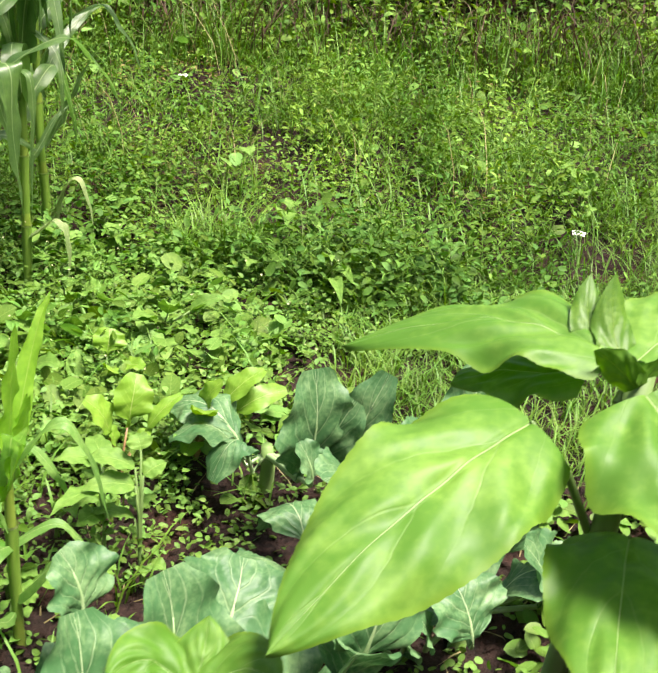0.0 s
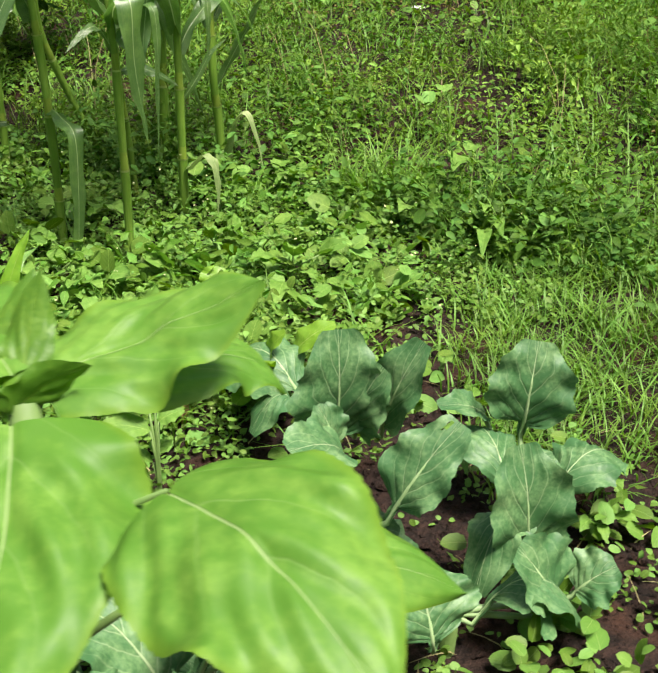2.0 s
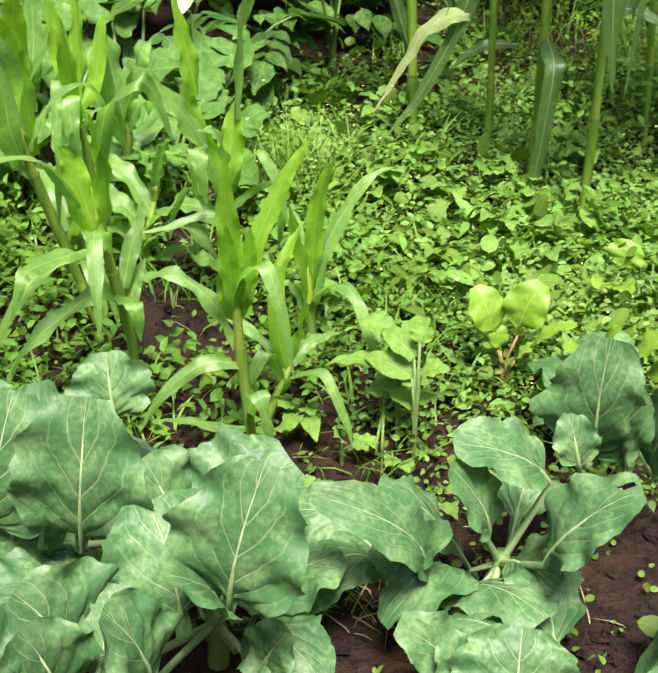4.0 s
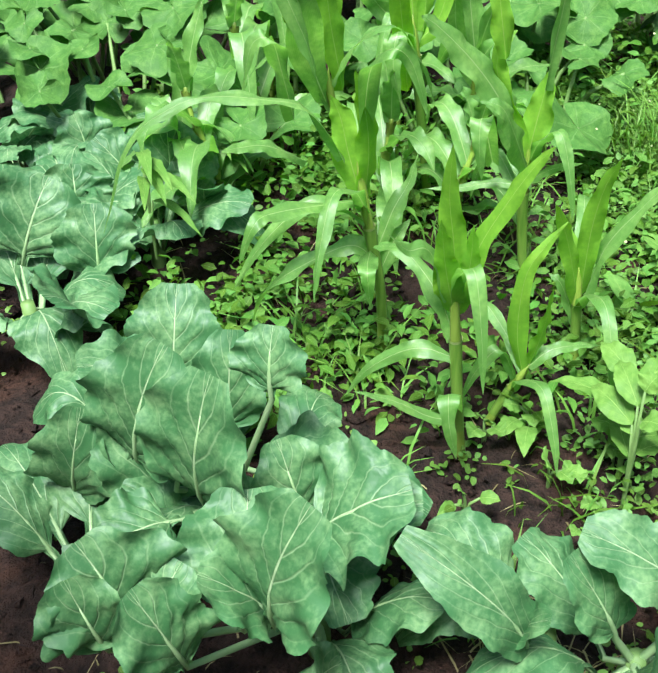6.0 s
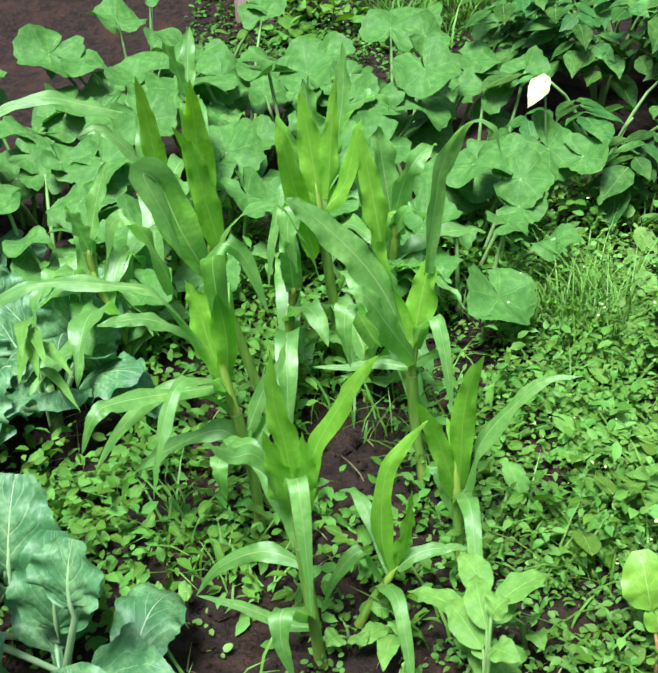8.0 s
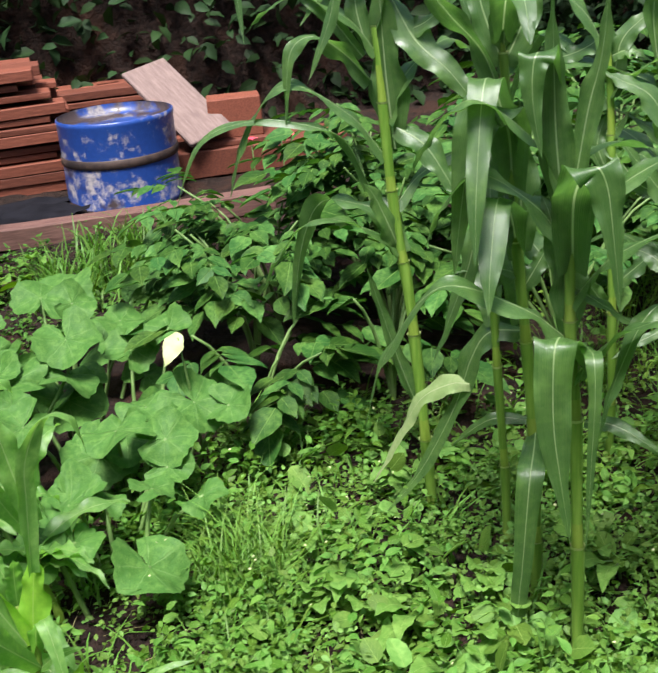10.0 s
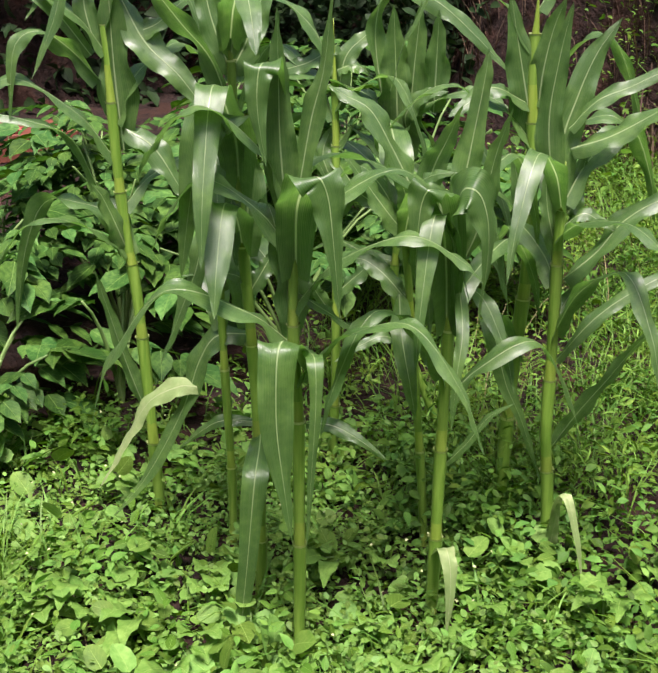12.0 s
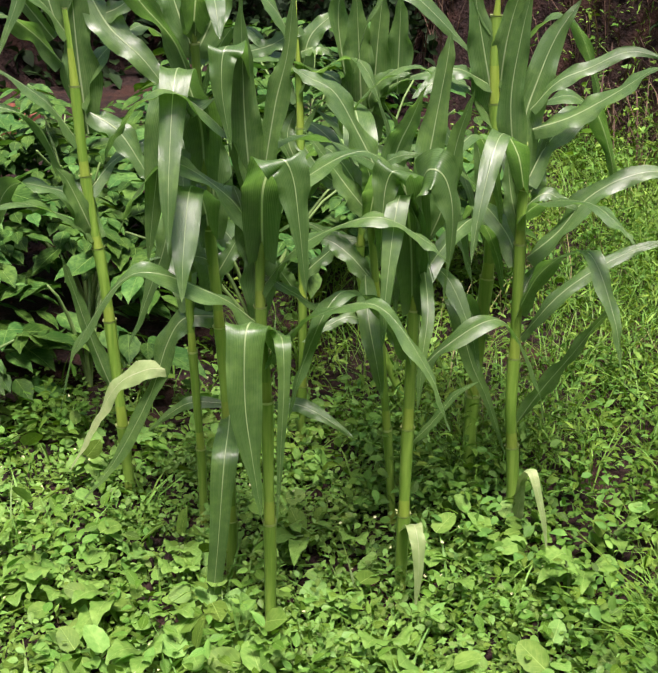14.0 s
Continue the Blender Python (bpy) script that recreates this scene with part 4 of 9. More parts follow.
maize_leaf(tall_maize, [(-0.019, -0.032, 0.992), (-0.025, -0.061, 1.074), (-0.040, -0.106, 1.133), (-0.058, -0.155, 1.198), (-0.070, -0.194, 1.228), (-0.101, -0.266, 1.211), (-0.108, -0.297, 1.137), (-0.120, -0.336, 1.048)], 0.065, (0.83, 0.46, -0.31), MAIZE)
maize_leaf(tall_maize, [(-0.004, -0.007, 0.676), (-0.014, -0.033, 0.698), (-0.036, -0.082, 0.703), (-0.057, -0.127, 0.696)], 0.026, (0.72, -0.23, -0.66), MAIZE)
maize_leaf(tall_maize, [(-0.026, -0.045, 0.800), (-0.036, -0.078, 0.769), (-0.040, -0.100, 0.701), (-0.049, -0.130, 0.622), (-0.060, -0.165, 0.531)], 0.053, (0.88, 0.39, -0.26), MAIZE)
maize_leaf(tall_maize, [(-0.005, -0.009, 0.664), (-0.003, 0.021, 0.709), (-0.006, 0.040, 0.737)], 0.041, (-0.87, -0.44, 0.21), MAIZE)
tall_maize = maize_stem((-0.824, 2.445, 0.0), [(0.000, 0.000, 0.000), (0.001, 0.002, 0.184), (0.000, 0.001, 0.364), (-0.000, -0.001, 0.532), (-0.004, -0.007, 0.654), (-0.004, -0.007, 0.764), (-0.004, -0.006, 0.857), (-0.001, -0.002, 0.920)], 0.0106, 'tall green maize plant with long drooping leaves', 'tall maize stand', MAIZE, 6)
maize_leaf(tall_maize, [(-0.004, -0.006, 0.857), (0.019, 0.011, 1.010), (0.039, 0.023, 1.095), (0.054, 0.028, 1.205)], 0.044, (-0.83, -0.56, -0.07), MAIZE)
maize_leaf(tall_maize, [(-0.009, -0.015, 0.850), (0.004, -0.032, 0.978), (0.020, -0.042, 1.078), (0.036, -0.051, 1.184)], 0.059, (-0.34, -0.94, 0.09), MAIZE)
maize_leaf(tall_maize, [(-0.002, -0.003, 0.764), (0.029, -0.017, 0.881), (0.093, -0.032, 0.942), (0.131, -0.033, 0.959), (0.138, -0.021, 0.929), (0.142, -0.014, 0.864), (0.148, -0.004, 0.742)], 0.087, (0.53, 0.84, 0.14), MAIZE)
maize_leaf(tall_maize, [(-0.006, -0.010, 0.727), (-0.023, -0.020, 0.804), (-0.038, -0.025, 0.851), (-0.052, -0.029, 0.876)], 0.045, (-0.06, -0.98, -0.18), MAIZE)
maize_leaf(tall_maize, [(-0.001, -0.001, 0.612), (0.023, -0.027, 0.654), (0.074, -0.065, 0.690), (0.100, -0.087, 0.669), (0.099, -0.088, 0.558), (0.104, -0.079, 0.457), (0.111, -0.067, 0.346)], 0.082, (0.64, 0.74, 0.21), MAIZE)
maize_leaf(tall_maize, [(0.003, 0.005, 0.643), (0.050, -0.005, 0.652), (0.117, -0.030, 0.664), (0.130, -0.035, 0.596), (0.127, -0.040, 0.481), (0.123, -0.047, 0.330)], 0.029, (0.61, 0.79, -0.00), MAIZE)
maize_leaf(tall_maize, [(0.007, 0.011, 0.500), (0.035, 0.046, 0.500), (0.064, 0.080, 0.480), (0.097, 0.121, 0.443)], 0.032, (-0.35, 0.76, 0.54), MAIZE)
maize_leaf(tall_maize, [(0.001, 0.001, 0.734), (0.011, 0.051, 0.695), (0.022, 0.103, 0.662), (0.035, 0.158, 0.679)], 0.028, (-0.80, -0.00, 0.60), MAIZE)
maize_leaf(tall_maize, [(-0.017, -0.028, 1.007), (0.019, -0.058, 1.095), (0.079, -0.096, 1.115), (0.088, -0.107, 1.094), (0.088, -0.107, 1.046), (0.094, -0.098, 0.971)], 0.057, (0.38, 0.92, 0.05), MAIZE)
maize_leaf(tall_maize, [(-0.005, -0.009, 0.654), (-0.007, -0.005, 0.733), (-0.010, -0.004, 0.805), (-0.013, -0.004, 0.883)], 0.066, (-0.34, -0.94, 0.04), MAIZE)
tall_maize = maize_stem((-0.815, 2.731, 0.0), [(0.000, 0.000, 0.000), (0.001, 0.001, 0.192), (0.001, 0.002, 0.380), (0.002, 0.004, 0.618), (-0.000, -0.000, 0.750), (0.001, 0.002, 0.872)], 0.0116, 'tall green maize plant with long drooping leaves', 'tall maize stand', MAIZE, 6)
maize_leaf(tall_maize, [(0.003, 0.005, 0.618), (0.028, -0.018, 0.762), (0.084, -0.047, 0.884), (0.120, -0.052, 0.911), (0.131, -0.033, 0.890), (0.137, -0.022, 0.823), (0.134, -0.028, 0.690)], 0.097, (0.34, 0.94, -0.05), MAIZE)
maize_leaf(tall_maize, [(0.001, 0.001, 0.618), (0.025, -0.025, 0.761), (0.068, -0.074, 0.884), (0.089, -0.106, 0.908), (0.083, -0.116, 0.886), (0.081, -0.120, 0.836), (0.079, -0.122, 0.742)], 0.078, (0.53, 0.85, -0.04), MAIZE)
maize_leaf(tall_maize, [(0.007, 0.012, 0.750), (0.006, 0.016, 0.872), (0.008, 0.025, 0.944), (0.013, 0.040, 1.050), (0.013, 0.046, 1.104)], 0.057, (-0.52, -0.84, 0.11), MAIZE)
maize_leaf(tall_maize, [(0.013, 0.022, 0.751), (0.034, 0.035, 0.824), (0.051, 0.042, 0.930), (0.073, 0.056, 1.020)], 0.053, (-0.21, -0.89, 0.40), MAIZE)
maize_leaf(tall_maize, [(-0.004, -0.006, 0.857), (-0.008, -0.058, 0.887), (0.019, -0.055, 0.909), (0.059, -0.032, 0.920)], 0.035, (-0.50, 0.53, 0.68), MAIZE)
maize_leaf(tall_maize, [(0.008, 0.014, 0.719), (0.093, -0.031, 0.661), (0.118, -0.055, 0.589), (0.116, -0.059, 0.483)], 0.027, (0.72, 0.69, 0.05), MAIZE)
maize_leaf(tall_maize, [(0.006, 0.010, 0.352), (0.036, 0.035, 0.405), (0.065, 0.058, 0.465), (0.097, 0.088, 0.500)], 0.021, (-0.78, 0.13, 0.61), MAIZE)
maize_leaf(tall_maize, [(0.001, 0.002, 0.162), (0.090, -0.036, 0.230), (0.124, -0.046, 0.183), (0.123, -0.048, 0.068)], 0.038, (0.32, 0.95, -0.04), MAIZE_PALE)
maize_leaf(tall_maize, [(0.002, 0.004, 0.618), (-0.018, 0.001, 0.681), (-0.029, 0.014, 0.755), (-0.040, 0.027, 0.836)], 0.072, (-0.72, -0.69, -0.05), MAIZE)
tall_maize = maize_stem((-1.030, 2.854, 0.0), [(0.000, 0.000, 0.000), (-0.007, -0.013, 0.194), (-0.017, -0.030, 0.397), (-0.029, -0.050, 0.631), (-0.036, -0.061, 0.737), (-0.040, -0.069, 0.822)], 0.0092, 'tall green maize plant with long drooping leaves', 'tall maize stand', MAIZE, 6)
maize_leaf(tall_maize, [(-0.022, -0.038, 0.780), (-0.033, -0.054, 0.822), (-0.051, -0.083, 0.887), (-0.073, -0.118, 0.955), (-0.098, -0.159, 0.982), (-0.116, -0.187, 1.001)], 0.071, (0.44, -0.68, -0.59), MAIZE)
maize_leaf(tall_maize, [(-0.026, -0.045, 0.702), (-0.046, -0.092, 0.764), (-0.066, -0.139, 0.833), (-0.082, -0.179, 0.891)], 0.053, (0.33, -0.82, -0.47), MAIZE)
maize_leaf(tall_maize, [(-0.026, -0.045, 0.572), (-0.065, -0.078, 0.625), (-0.100, -0.108, 0.653), (-0.131, -0.127, 0.649)], 0.047, (0.46, -0.58, -0.67), MAIZE)
maize_leaf(tall_maize, [(-0.037, -0.064, 0.594), (0.048, -0.108, 0.542), (0.087, -0.110, 0.457), (0.093, -0.098, 0.383)], 0.050, (0.62, 0.73, 0.28), MAIZE)
maize_leaf(tall_maize, [(0.015, 0.025, 0.412), (-0.008, 0.004, 0.451), (-0.030, -0.015, 0.504), (-0.044, -0.020, 0.538)], 0.044, (-0.11, -0.98, -0.18), MAIZE)
maize_leaf(tall_maize, [(-0.026, -0.045, 0.728), (0.009, -0.028, 0.853), (0.039, -0.019, 0.915), (0.069, -0.011, 0.982)], 0.059, (-0.34, -0.82, 0.46), MAIZE)
maize_leaf(tall_maize, [(-0.018, -0.030, 0.426), (-0.034, -0.085, 0.507), (-0.052, -0.144, 0.493), (-0.066, -0.195, 0.461)], 0.031, (0.83, 0.11, -0.54), MAIZE)
maize_leaf(tall_maize, [(-0.031, -0.053, 0.737), (-0.010, -0.078, 0.813), (-0.000, -0.122, 0.870)], 0.039, (-0.47, -0.53, -0.71), MAIZE)
tall_maize = maize_stem((-1.035, 3.063, 0.0), [(0.000, 0.000, 0.000), (-0.003, -0.005, 0.190), (0.001, 0.002, 0.439), (0.005, 0.009, 0.595), (0.005, 0.008, 0.734), (0.002, 0.004, 0.866), (-0.004, -0.007, 1.008), (-0.004, -0.007, 1.112), (-0.004, -0.008, 1.174)], 0.0139, 'tall green maize plant with long drooping leaves', 'tall maize stand', MAIZE, 6)
maize_leaf(tall_maize, [(0.013, 0.023, 0.619), (0.004, 0.013, 0.687), (-0.012, -0.010, 0.776), (-0.026, -0.028, 0.872)], 0.056, (-0.28, -0.94, -0.17), MAIZE)
maize_leaf(tall_maize, [(0.006, 0.010, 0.857), (-0.003, -0.013, 0.951), (-0.011, -0.036, 1.050), (-0.020, -0.060, 1.160)], 0.083, (-0.60, -0.73, -0.32), MAIZE)
maize_leaf(tall_maize, [(0.004, 0.007, 0.409), (0.014, -0.043, 0.492), (0.050, -0.105, 0.545), (0.085, -0.113, 0.494), (0.098, -0.091, 0.408), (0.116, -0.060, 0.330), (0.141, -0.016, 0.188)], 0.052, (0.50, 0.74, 0.44), MAIZE)
maize_leaf(tall_maize, [(0.003, 0.006, 0.900), (0.016, 0.001, 1.010), (0.034, 0.005, 1.100), (0.054, 0.013, 1.156)], 0.058, (-0.79, -0.57, 0.20), MAIZE)
maize_leaf(tall_maize, [(-0.003, -0.005, 0.950), (-0.027, -0.082, 0.986), (-0.037, -0.134, 0.956), (-0.039, -0.172, 0.934)], 0.050, (0.83, 0.25, -0.49), MAIZE)
maize_leaf(tall_maize, [(0.008, 0.014, 0.633), (0.005, 0.053, 0.663), (-0.008, 0.078, 0.748)], 0.043, (-0.83, -0.56, -0.02), MAIZE)
tall_maize = maize_stem((-0.837, 3.030, 0.0), [(0.000, 0.000, 0.000), (-0.005, -0.008, 0.191), (-0.012, -0.021, 0.330), (-0.014, -0.023, 0.482), (-0.016, -0.028, 0.661), (-0.018, -0.031, 0.763), (-0.016, -0.028, 0.813), (-0.017, -0.030, 0.885)], 0.0120, 'tall green maize plant with long drooping leaves', 'tall maize stand', MAIZE, 6)
maize_leaf(tall_maize, [(-0.015, -0.025, 0.805), (-0.030, -0.033, 0.907), (-0.027, -0.008, 0.998), (-0.021, 0.022, 1.073), (-0.009, 0.062, 1.134)], 0.072, (-0.48, -0.67, 0.56), MAIZE)
maize_leaf(tall_maize, [(-0.024, -0.041, 0.804), (-0.029, -0.066, 0.949), (-0.019, -0.064, 1.064), (-0.005, -0.055, 1.165)], 0.056, (-0.82, -0.58, -0.01), MAIZE)
maize_leaf(tall_maize, [(-0.010, -0.017, 0.661), (0.017, 0.033, 0.713), (0.037, 0.071, 0.772), (0.066, 0.124, 0.813), (0.099, 0.185, 0.830), (0.132, 0.244, 0.809)], 0.059, (-0.55, 0.52, 0.65), MAIZE)
maize_leaf(tall_maize, [(-0.014, -0.024, 0.909), (0.032, 0.024, 0.935), (0.079, 0.076, 0.979), (0.125, 0.125, 1.027), (0.166, 0.163, 1.037)], 0.056, (-0.60, 0.44, 0.67), MAIZE)
maize_leaf(tall_maize, [(-0.018, -0.030, 0.944), (0.008, 0.007, 0.995), (0.037, 0.048, 1.019), (0.076, 0.108, 1.050), (0.118, 0.172, 1.033)], 0.038, (-0.54, 0.53, 0.65), MAIZE)
maize_leaf(tall_maize, [(-0.016, -0.027, 0.696), (-0.034, -0.046, 0.786), (-0.045, -0.052, 0.866)], 0.040, (-0.30, -0.95, -0.05), MAIZE)
maize_leaf(tall_maize, [(-0.011, -0.019, 0.788), (-0.016, 0.002, 0.817), (-0.020, 0.022, 0.903)], 0.044, (-0.20, -0.93, 0.30), MAIZE)
maize_leaf(tall_maize, [(-0.012, -0.020, 0.578), (-0.018, 0.002, 0.608), (-0.017, 0.035, 0.652)], 0.036, (-0.75, -0.54, 0.39), MAIZE)
maize_leaf(tall_maize, [(-0.005, -0.008, 0.306), (0.030, 0.016, 0.388), (0.069, 0.049, 0.472), (0.107, 0.080, 0.556), (0.142, 0.105, 0.603)], 0.042, (-0.19, -0.80, 0.57), MAIZE)
maize_leaf(tall_maize, [(-0.010, -0.017, 0.492), (0.019, 0.047, 0.580), (0.052, 0.119, 0.640), (0.085, 0.192, 0.678), (0.112, 0.254, 0.685)], 0.036, (-0.71, 0.24, 0.66), MAIZE)
maize_leaf(tall_maize, [(-0.001, -0.002, 0.107), (0.085, -0.046, 0.255), (0.126, -0.042, 0.189), (0.138, -0.021, 0.069)], 0.022, (0.59, 0.74, 0.33), MAIZE_PALE)
maize_leaf(tall_maize, [(0.000, 0.001, 0.022), (0.031, -0.015, 0.129), (0.060, -0.033, 0.226)], 0.028, (-0.53, -0.85, -0.02), MAIZE_PALE)
maize_leaf(tall_maize, [(-0.017, -0.029, 0.759), (0.002, 0.005, 0.788), (0.019, 0.034, 0.774), (0.040, 0.071, 0.752)], 0.031, (-0.47, 0.64, 0.61), MAIZE)
tall_maize = maize_stem((-1.471, 2.863, 0.0), [(0.000, 0.000, 0.000), (0.003, 0.005, 0.157), (0.003, 0.005, 0.385), (0.001, 0.002, 0.598), (0.000, 0.001, 0.798), (-0.002, -0.003, 0.940), (-0.004, -0.007, 1.076)], 0.0106, 'tall green maize plant with long drooping leaves', 'tall maize stand', MAIZE, 6)
maize_leaf(tall_maize, [(0.001, 0.001, 0.884), (0.003, 0.019, 0.990), (0.018, 0.060, 1.038), (0.031, 0.095, 1.070)], 0.054, (-0.66, -0.38, 0.64), MAIZE)
maize_leaf(tall_maize, [(0.001, 0.002, 0.769), (0.044, 0.043, 0.695), (0.088, 0.085, 0.680), (0.126, 0.118, 0.715)], 0.051, (-0.75, 0.19, 0.64), MAIZE)
maize_leaf(tall_maize, [(0.001, 0.001, 0.968), (0.024, 0.036, 0.978), (0.047, 0.071, 0.951)], 0.045, (-0.41, 0.71, 0.58), MAIZE)
maize_leaf(tall_maize, [(0.003, 0.005, 0.450), (0.026, 0.044, 0.494), (0.054, 0.091, 0.537), (0.082, 0.139, 0.522)], 0.053, (-0.55, 0.53, 0.65), MAIZE)
maize_leaf(tall_maize, [(0.001, 0.002, 0.700), (-0.033, -0.014, 0.773), (-0.042, 0.013, 0.837)], 0.051, (-0.84, -0.54, 0.08), MAIZE)
maize_leaf(tall_maize, [(0.001, 0.001, 1.023), (-0.041, -0.040, 0.983), (-0.084, -0.083, 0.962), (-0.126, -0.125, 0.950)], 0.052, (0.61, -0.42, -0.67), MAIZE)
maize_leaf(tall_maize, [(0.003, 0.005, 0.385), (-0.016, -0.037, 0.452), (-0.022, -0.056, 0.496)], 0.046, (-0.75, -0.57, -0.35), MAIZE)
tall_maize = maize_stem((-1.300, 3.120, 0.0), [(0.000, 0.000, 0.000), (-0.078, -0.133, 0.394), (-0.083, -0.142, 0.605), (-0.086, -0.148, 0.804), (-0.089, -0.153, 0.972)], 0.0102, 'tall green maize plant with long drooping leaves', 'tall maize stand', MAIZE, 6)
maize_leaf(tall_maize, [(-0.084, -0.145, 0.775), (-0.068, -0.167, 0.949), (-0.052, -0.189, 1.111)], 0.091, (-0.17, -0.98, 0.07), MAIZE)
maize_leaf(tall_maize, [(-0.076, -0.131, 0.775), (-0.055, -0.132, 0.976), (-0.033, -0.133, 1.119)], 0.071, (-0.81, -0.58, -0.09), MAIZE)
maize_leaf(tall_maize, [(-0.048, -0.082, 0.881), (-0.036, -0.088, 0.993), (-0.025, -0.094, 1.101)], 0.068, (-0.71, -0.70, -0.10), MAIZE)
maize_leaf(tall_maize, [(-0.057, -0.098, 0.890), (-0.084, -0.107, 0.979), (-0.108, -0.111, 1.067)], 0.049, (-0.38, -0.91, -0.13), MAIZE)
maize_leaf(tall_maize, [(-0.100, -0.171, 0.851), (-0.119, -0.192, 1.052), (-0.106, -0.157, 1.152), (-0.065, -0.074, 1.113), (-0.028, 0.004, 1.043), (0.008, 0.077, 0.962)], 0.079, (-0.38, 0.76, 0.53), MAIZE)
maize_leaf(tall_maize, [(-0.068, -0.117, 0.804), (-0.064, -0.144, 0.874), (-0.031, -0.122, 0.924), (0.011, -0.084, 0.937)], 0.055, (-0.22, 0.03, 0.97), MAIZE)

# young maize in the vegetable bed
young_maize = maize_stem((-0.442, 1.366, 0.0), [(0.000, 0.000, 0.000), (0.000, -0.008, 0.113), (0.000, -0.015, 0.238), (0.000, -0.019, 0.315), (0.000, -0.023, 0.367)], 0.0093, 'young bright green maize plant in bare soil', 'young maize row', MAIZE_YOUNG, 2)
maize_leaf(young_maize, [(0.000, -0.019, 0.300), (0.008, -0.024, 0.408), (0.017, -0.034, 0.495), (0.025, -0.033, 0.578)], 0.053, (-0.19, -0.97, -0.12), MAIZE_YOUNG)
maize_leaf(young_maize, [(0.000, -0.018, 0.285), (0.023, -0.037, 0.385), (0.046, -0.049, 0.480)], 0.056, (-0.22, -0.90, -0.38), MAIZE_YOUNG)
maize_leaf(young_maize, [(0.000, -0.008, 0.308), (0.010, 0.009, 0.403), (0.019, 0.045, 0.484), (0.028, 0.073, 0.538), (0.038, 0.096, 0.573)], 0.043, (-0.80, -0.38, 0.47), MAIZE_YOUNG)
maize_leaf(young_maize, [(0.000, -0.024, 0.315), (0.021, -0.060, 0.414), (0.041, -0.092, 0.432), (0.062, -0.120, 0.472)], 0.037, (0.82, -0.18, -0.55), MAIZE_YOUNG)
maize_leaf(young_maize, [(0.000, -0.016, 0.206), (-0.011, -0.059, 0.219), (-0.022, -0.098, 0.205), (-0.034, -0.145, 0.165), (-0.045, -0.180, 0.106)], 0.037, (0.78, 0.46, -0.43), MAIZE_YOUNG)
maize_leaf(young_maize, [(0.000, -0.011, 0.078), (0.002, -0.052, 0.093), (0.004, -0.095, 0.125), (0.006, -0.132, 0.145), (0.007, -0.169, 0.160)], 0.027, (0.82, -0.17, -0.54), MAIZE_YOUNG)
maize_leaf(young_maize, [(0.000, -0.011, 0.104), (0.097, -0.039, 0.220), (0.130, -0.043, 0.191), (0.130, -0.030, 0.121)], 0.042, (-0.27, 0.96, -0.08), MAIZE_YOUNG)
maize_leaf(young_maize, [(0.000, -0.014, 0.285), (0.014, -0.002, 0.378), (0.028, -0.002, 0.457)], 0.045, (-0.29, -0.93, -0.22), MAIZE_YOUNG)
young_maize = maize_stem((-0.516, 1.425, 0.0), [(0.000, 0.000, 0.000), (-0.000, 0.021, 0.047), (-0.000, 0.045, 0.092), (-0.001, 0.062, 0.119)], 0.0079, 'young bright green maize plant in bare soil', 'young maize row', MAIZE_YOUNG, 2)
maize_leaf(young_maize, [(-0.000, 0.051, 0.096), (-0.009, 0.039, 0.179), (-0.019, 0.047, 0.277), (-0.028, 0.075, 0.324), (-0.037, 0.109, 0.361)], 0.041, (-0.37, -0.72, 0.58), MAIZE_YOUNG)
maize_leaf(young_maize, [(-0.001, 0.059, 0.114), (-0.008, 0.093, 0.138), (-0.015, 0.139, 0.140), (-0.022, 0.181, 0.130)], 0.031, (-0.83, 0.00, 0.56), MAIZE_YOUNG)
maize_leaf(young_maize, [(-0.000, 0.041, 0.092), (0.005, 0.009, 0.158), (0.010, -0.028, 0.120), (0.016, -0.051, 0.067)], 0.034, (0.62, 0.74, -0.26), MAIZE_YOUNG)
maize_leaf(young_maize, [(-0.001, 0.062, 0.119), (0.009, 0.075, 0.196), (0.018, 0.082, 0.284)], 0.037, (0.31, -0.89, 0.33), MAIZE_YOUNG)
young_maize = maize_stem((-0.701, 1.269, 0.0), [(0.000, 0.000, 0.000), (0.000, -0.002, 0.140), (0.000, -0.014, 0.236), (0.000, -0.026, 0.317), (0.000, -0.033, 0.387), (0.000, -0.037, 0.439)], 0.0094, 'young bright green maize plant in bare soil', 'young maize row', MAIZE_YOUNG, 2)
maize_leaf(young_maize, [(0.000, -0.013, 0.219), (-0.004, -0.052, 0.245), (-0.007, -0.125, 0.213), (-0.010, -0.189, 0.166), (-0.014, -0.227, 0.082), (-0.018, -0.224, -0.008), (-0.022, -0.186, -0.074)], 0.052, (-0.74, 0.56, 0.37), MAIZE_YOUNG)
maize_leaf(young_maize, [(0.000, -0.032, 0.333), (-0.005, -0.050, 0.414), (-0.010, -0.061, 0.476), (-0.016, -0.075, 0.512)], 0.071, (-0.09, -0.85, -0.52), MAIZE_YOUNG)
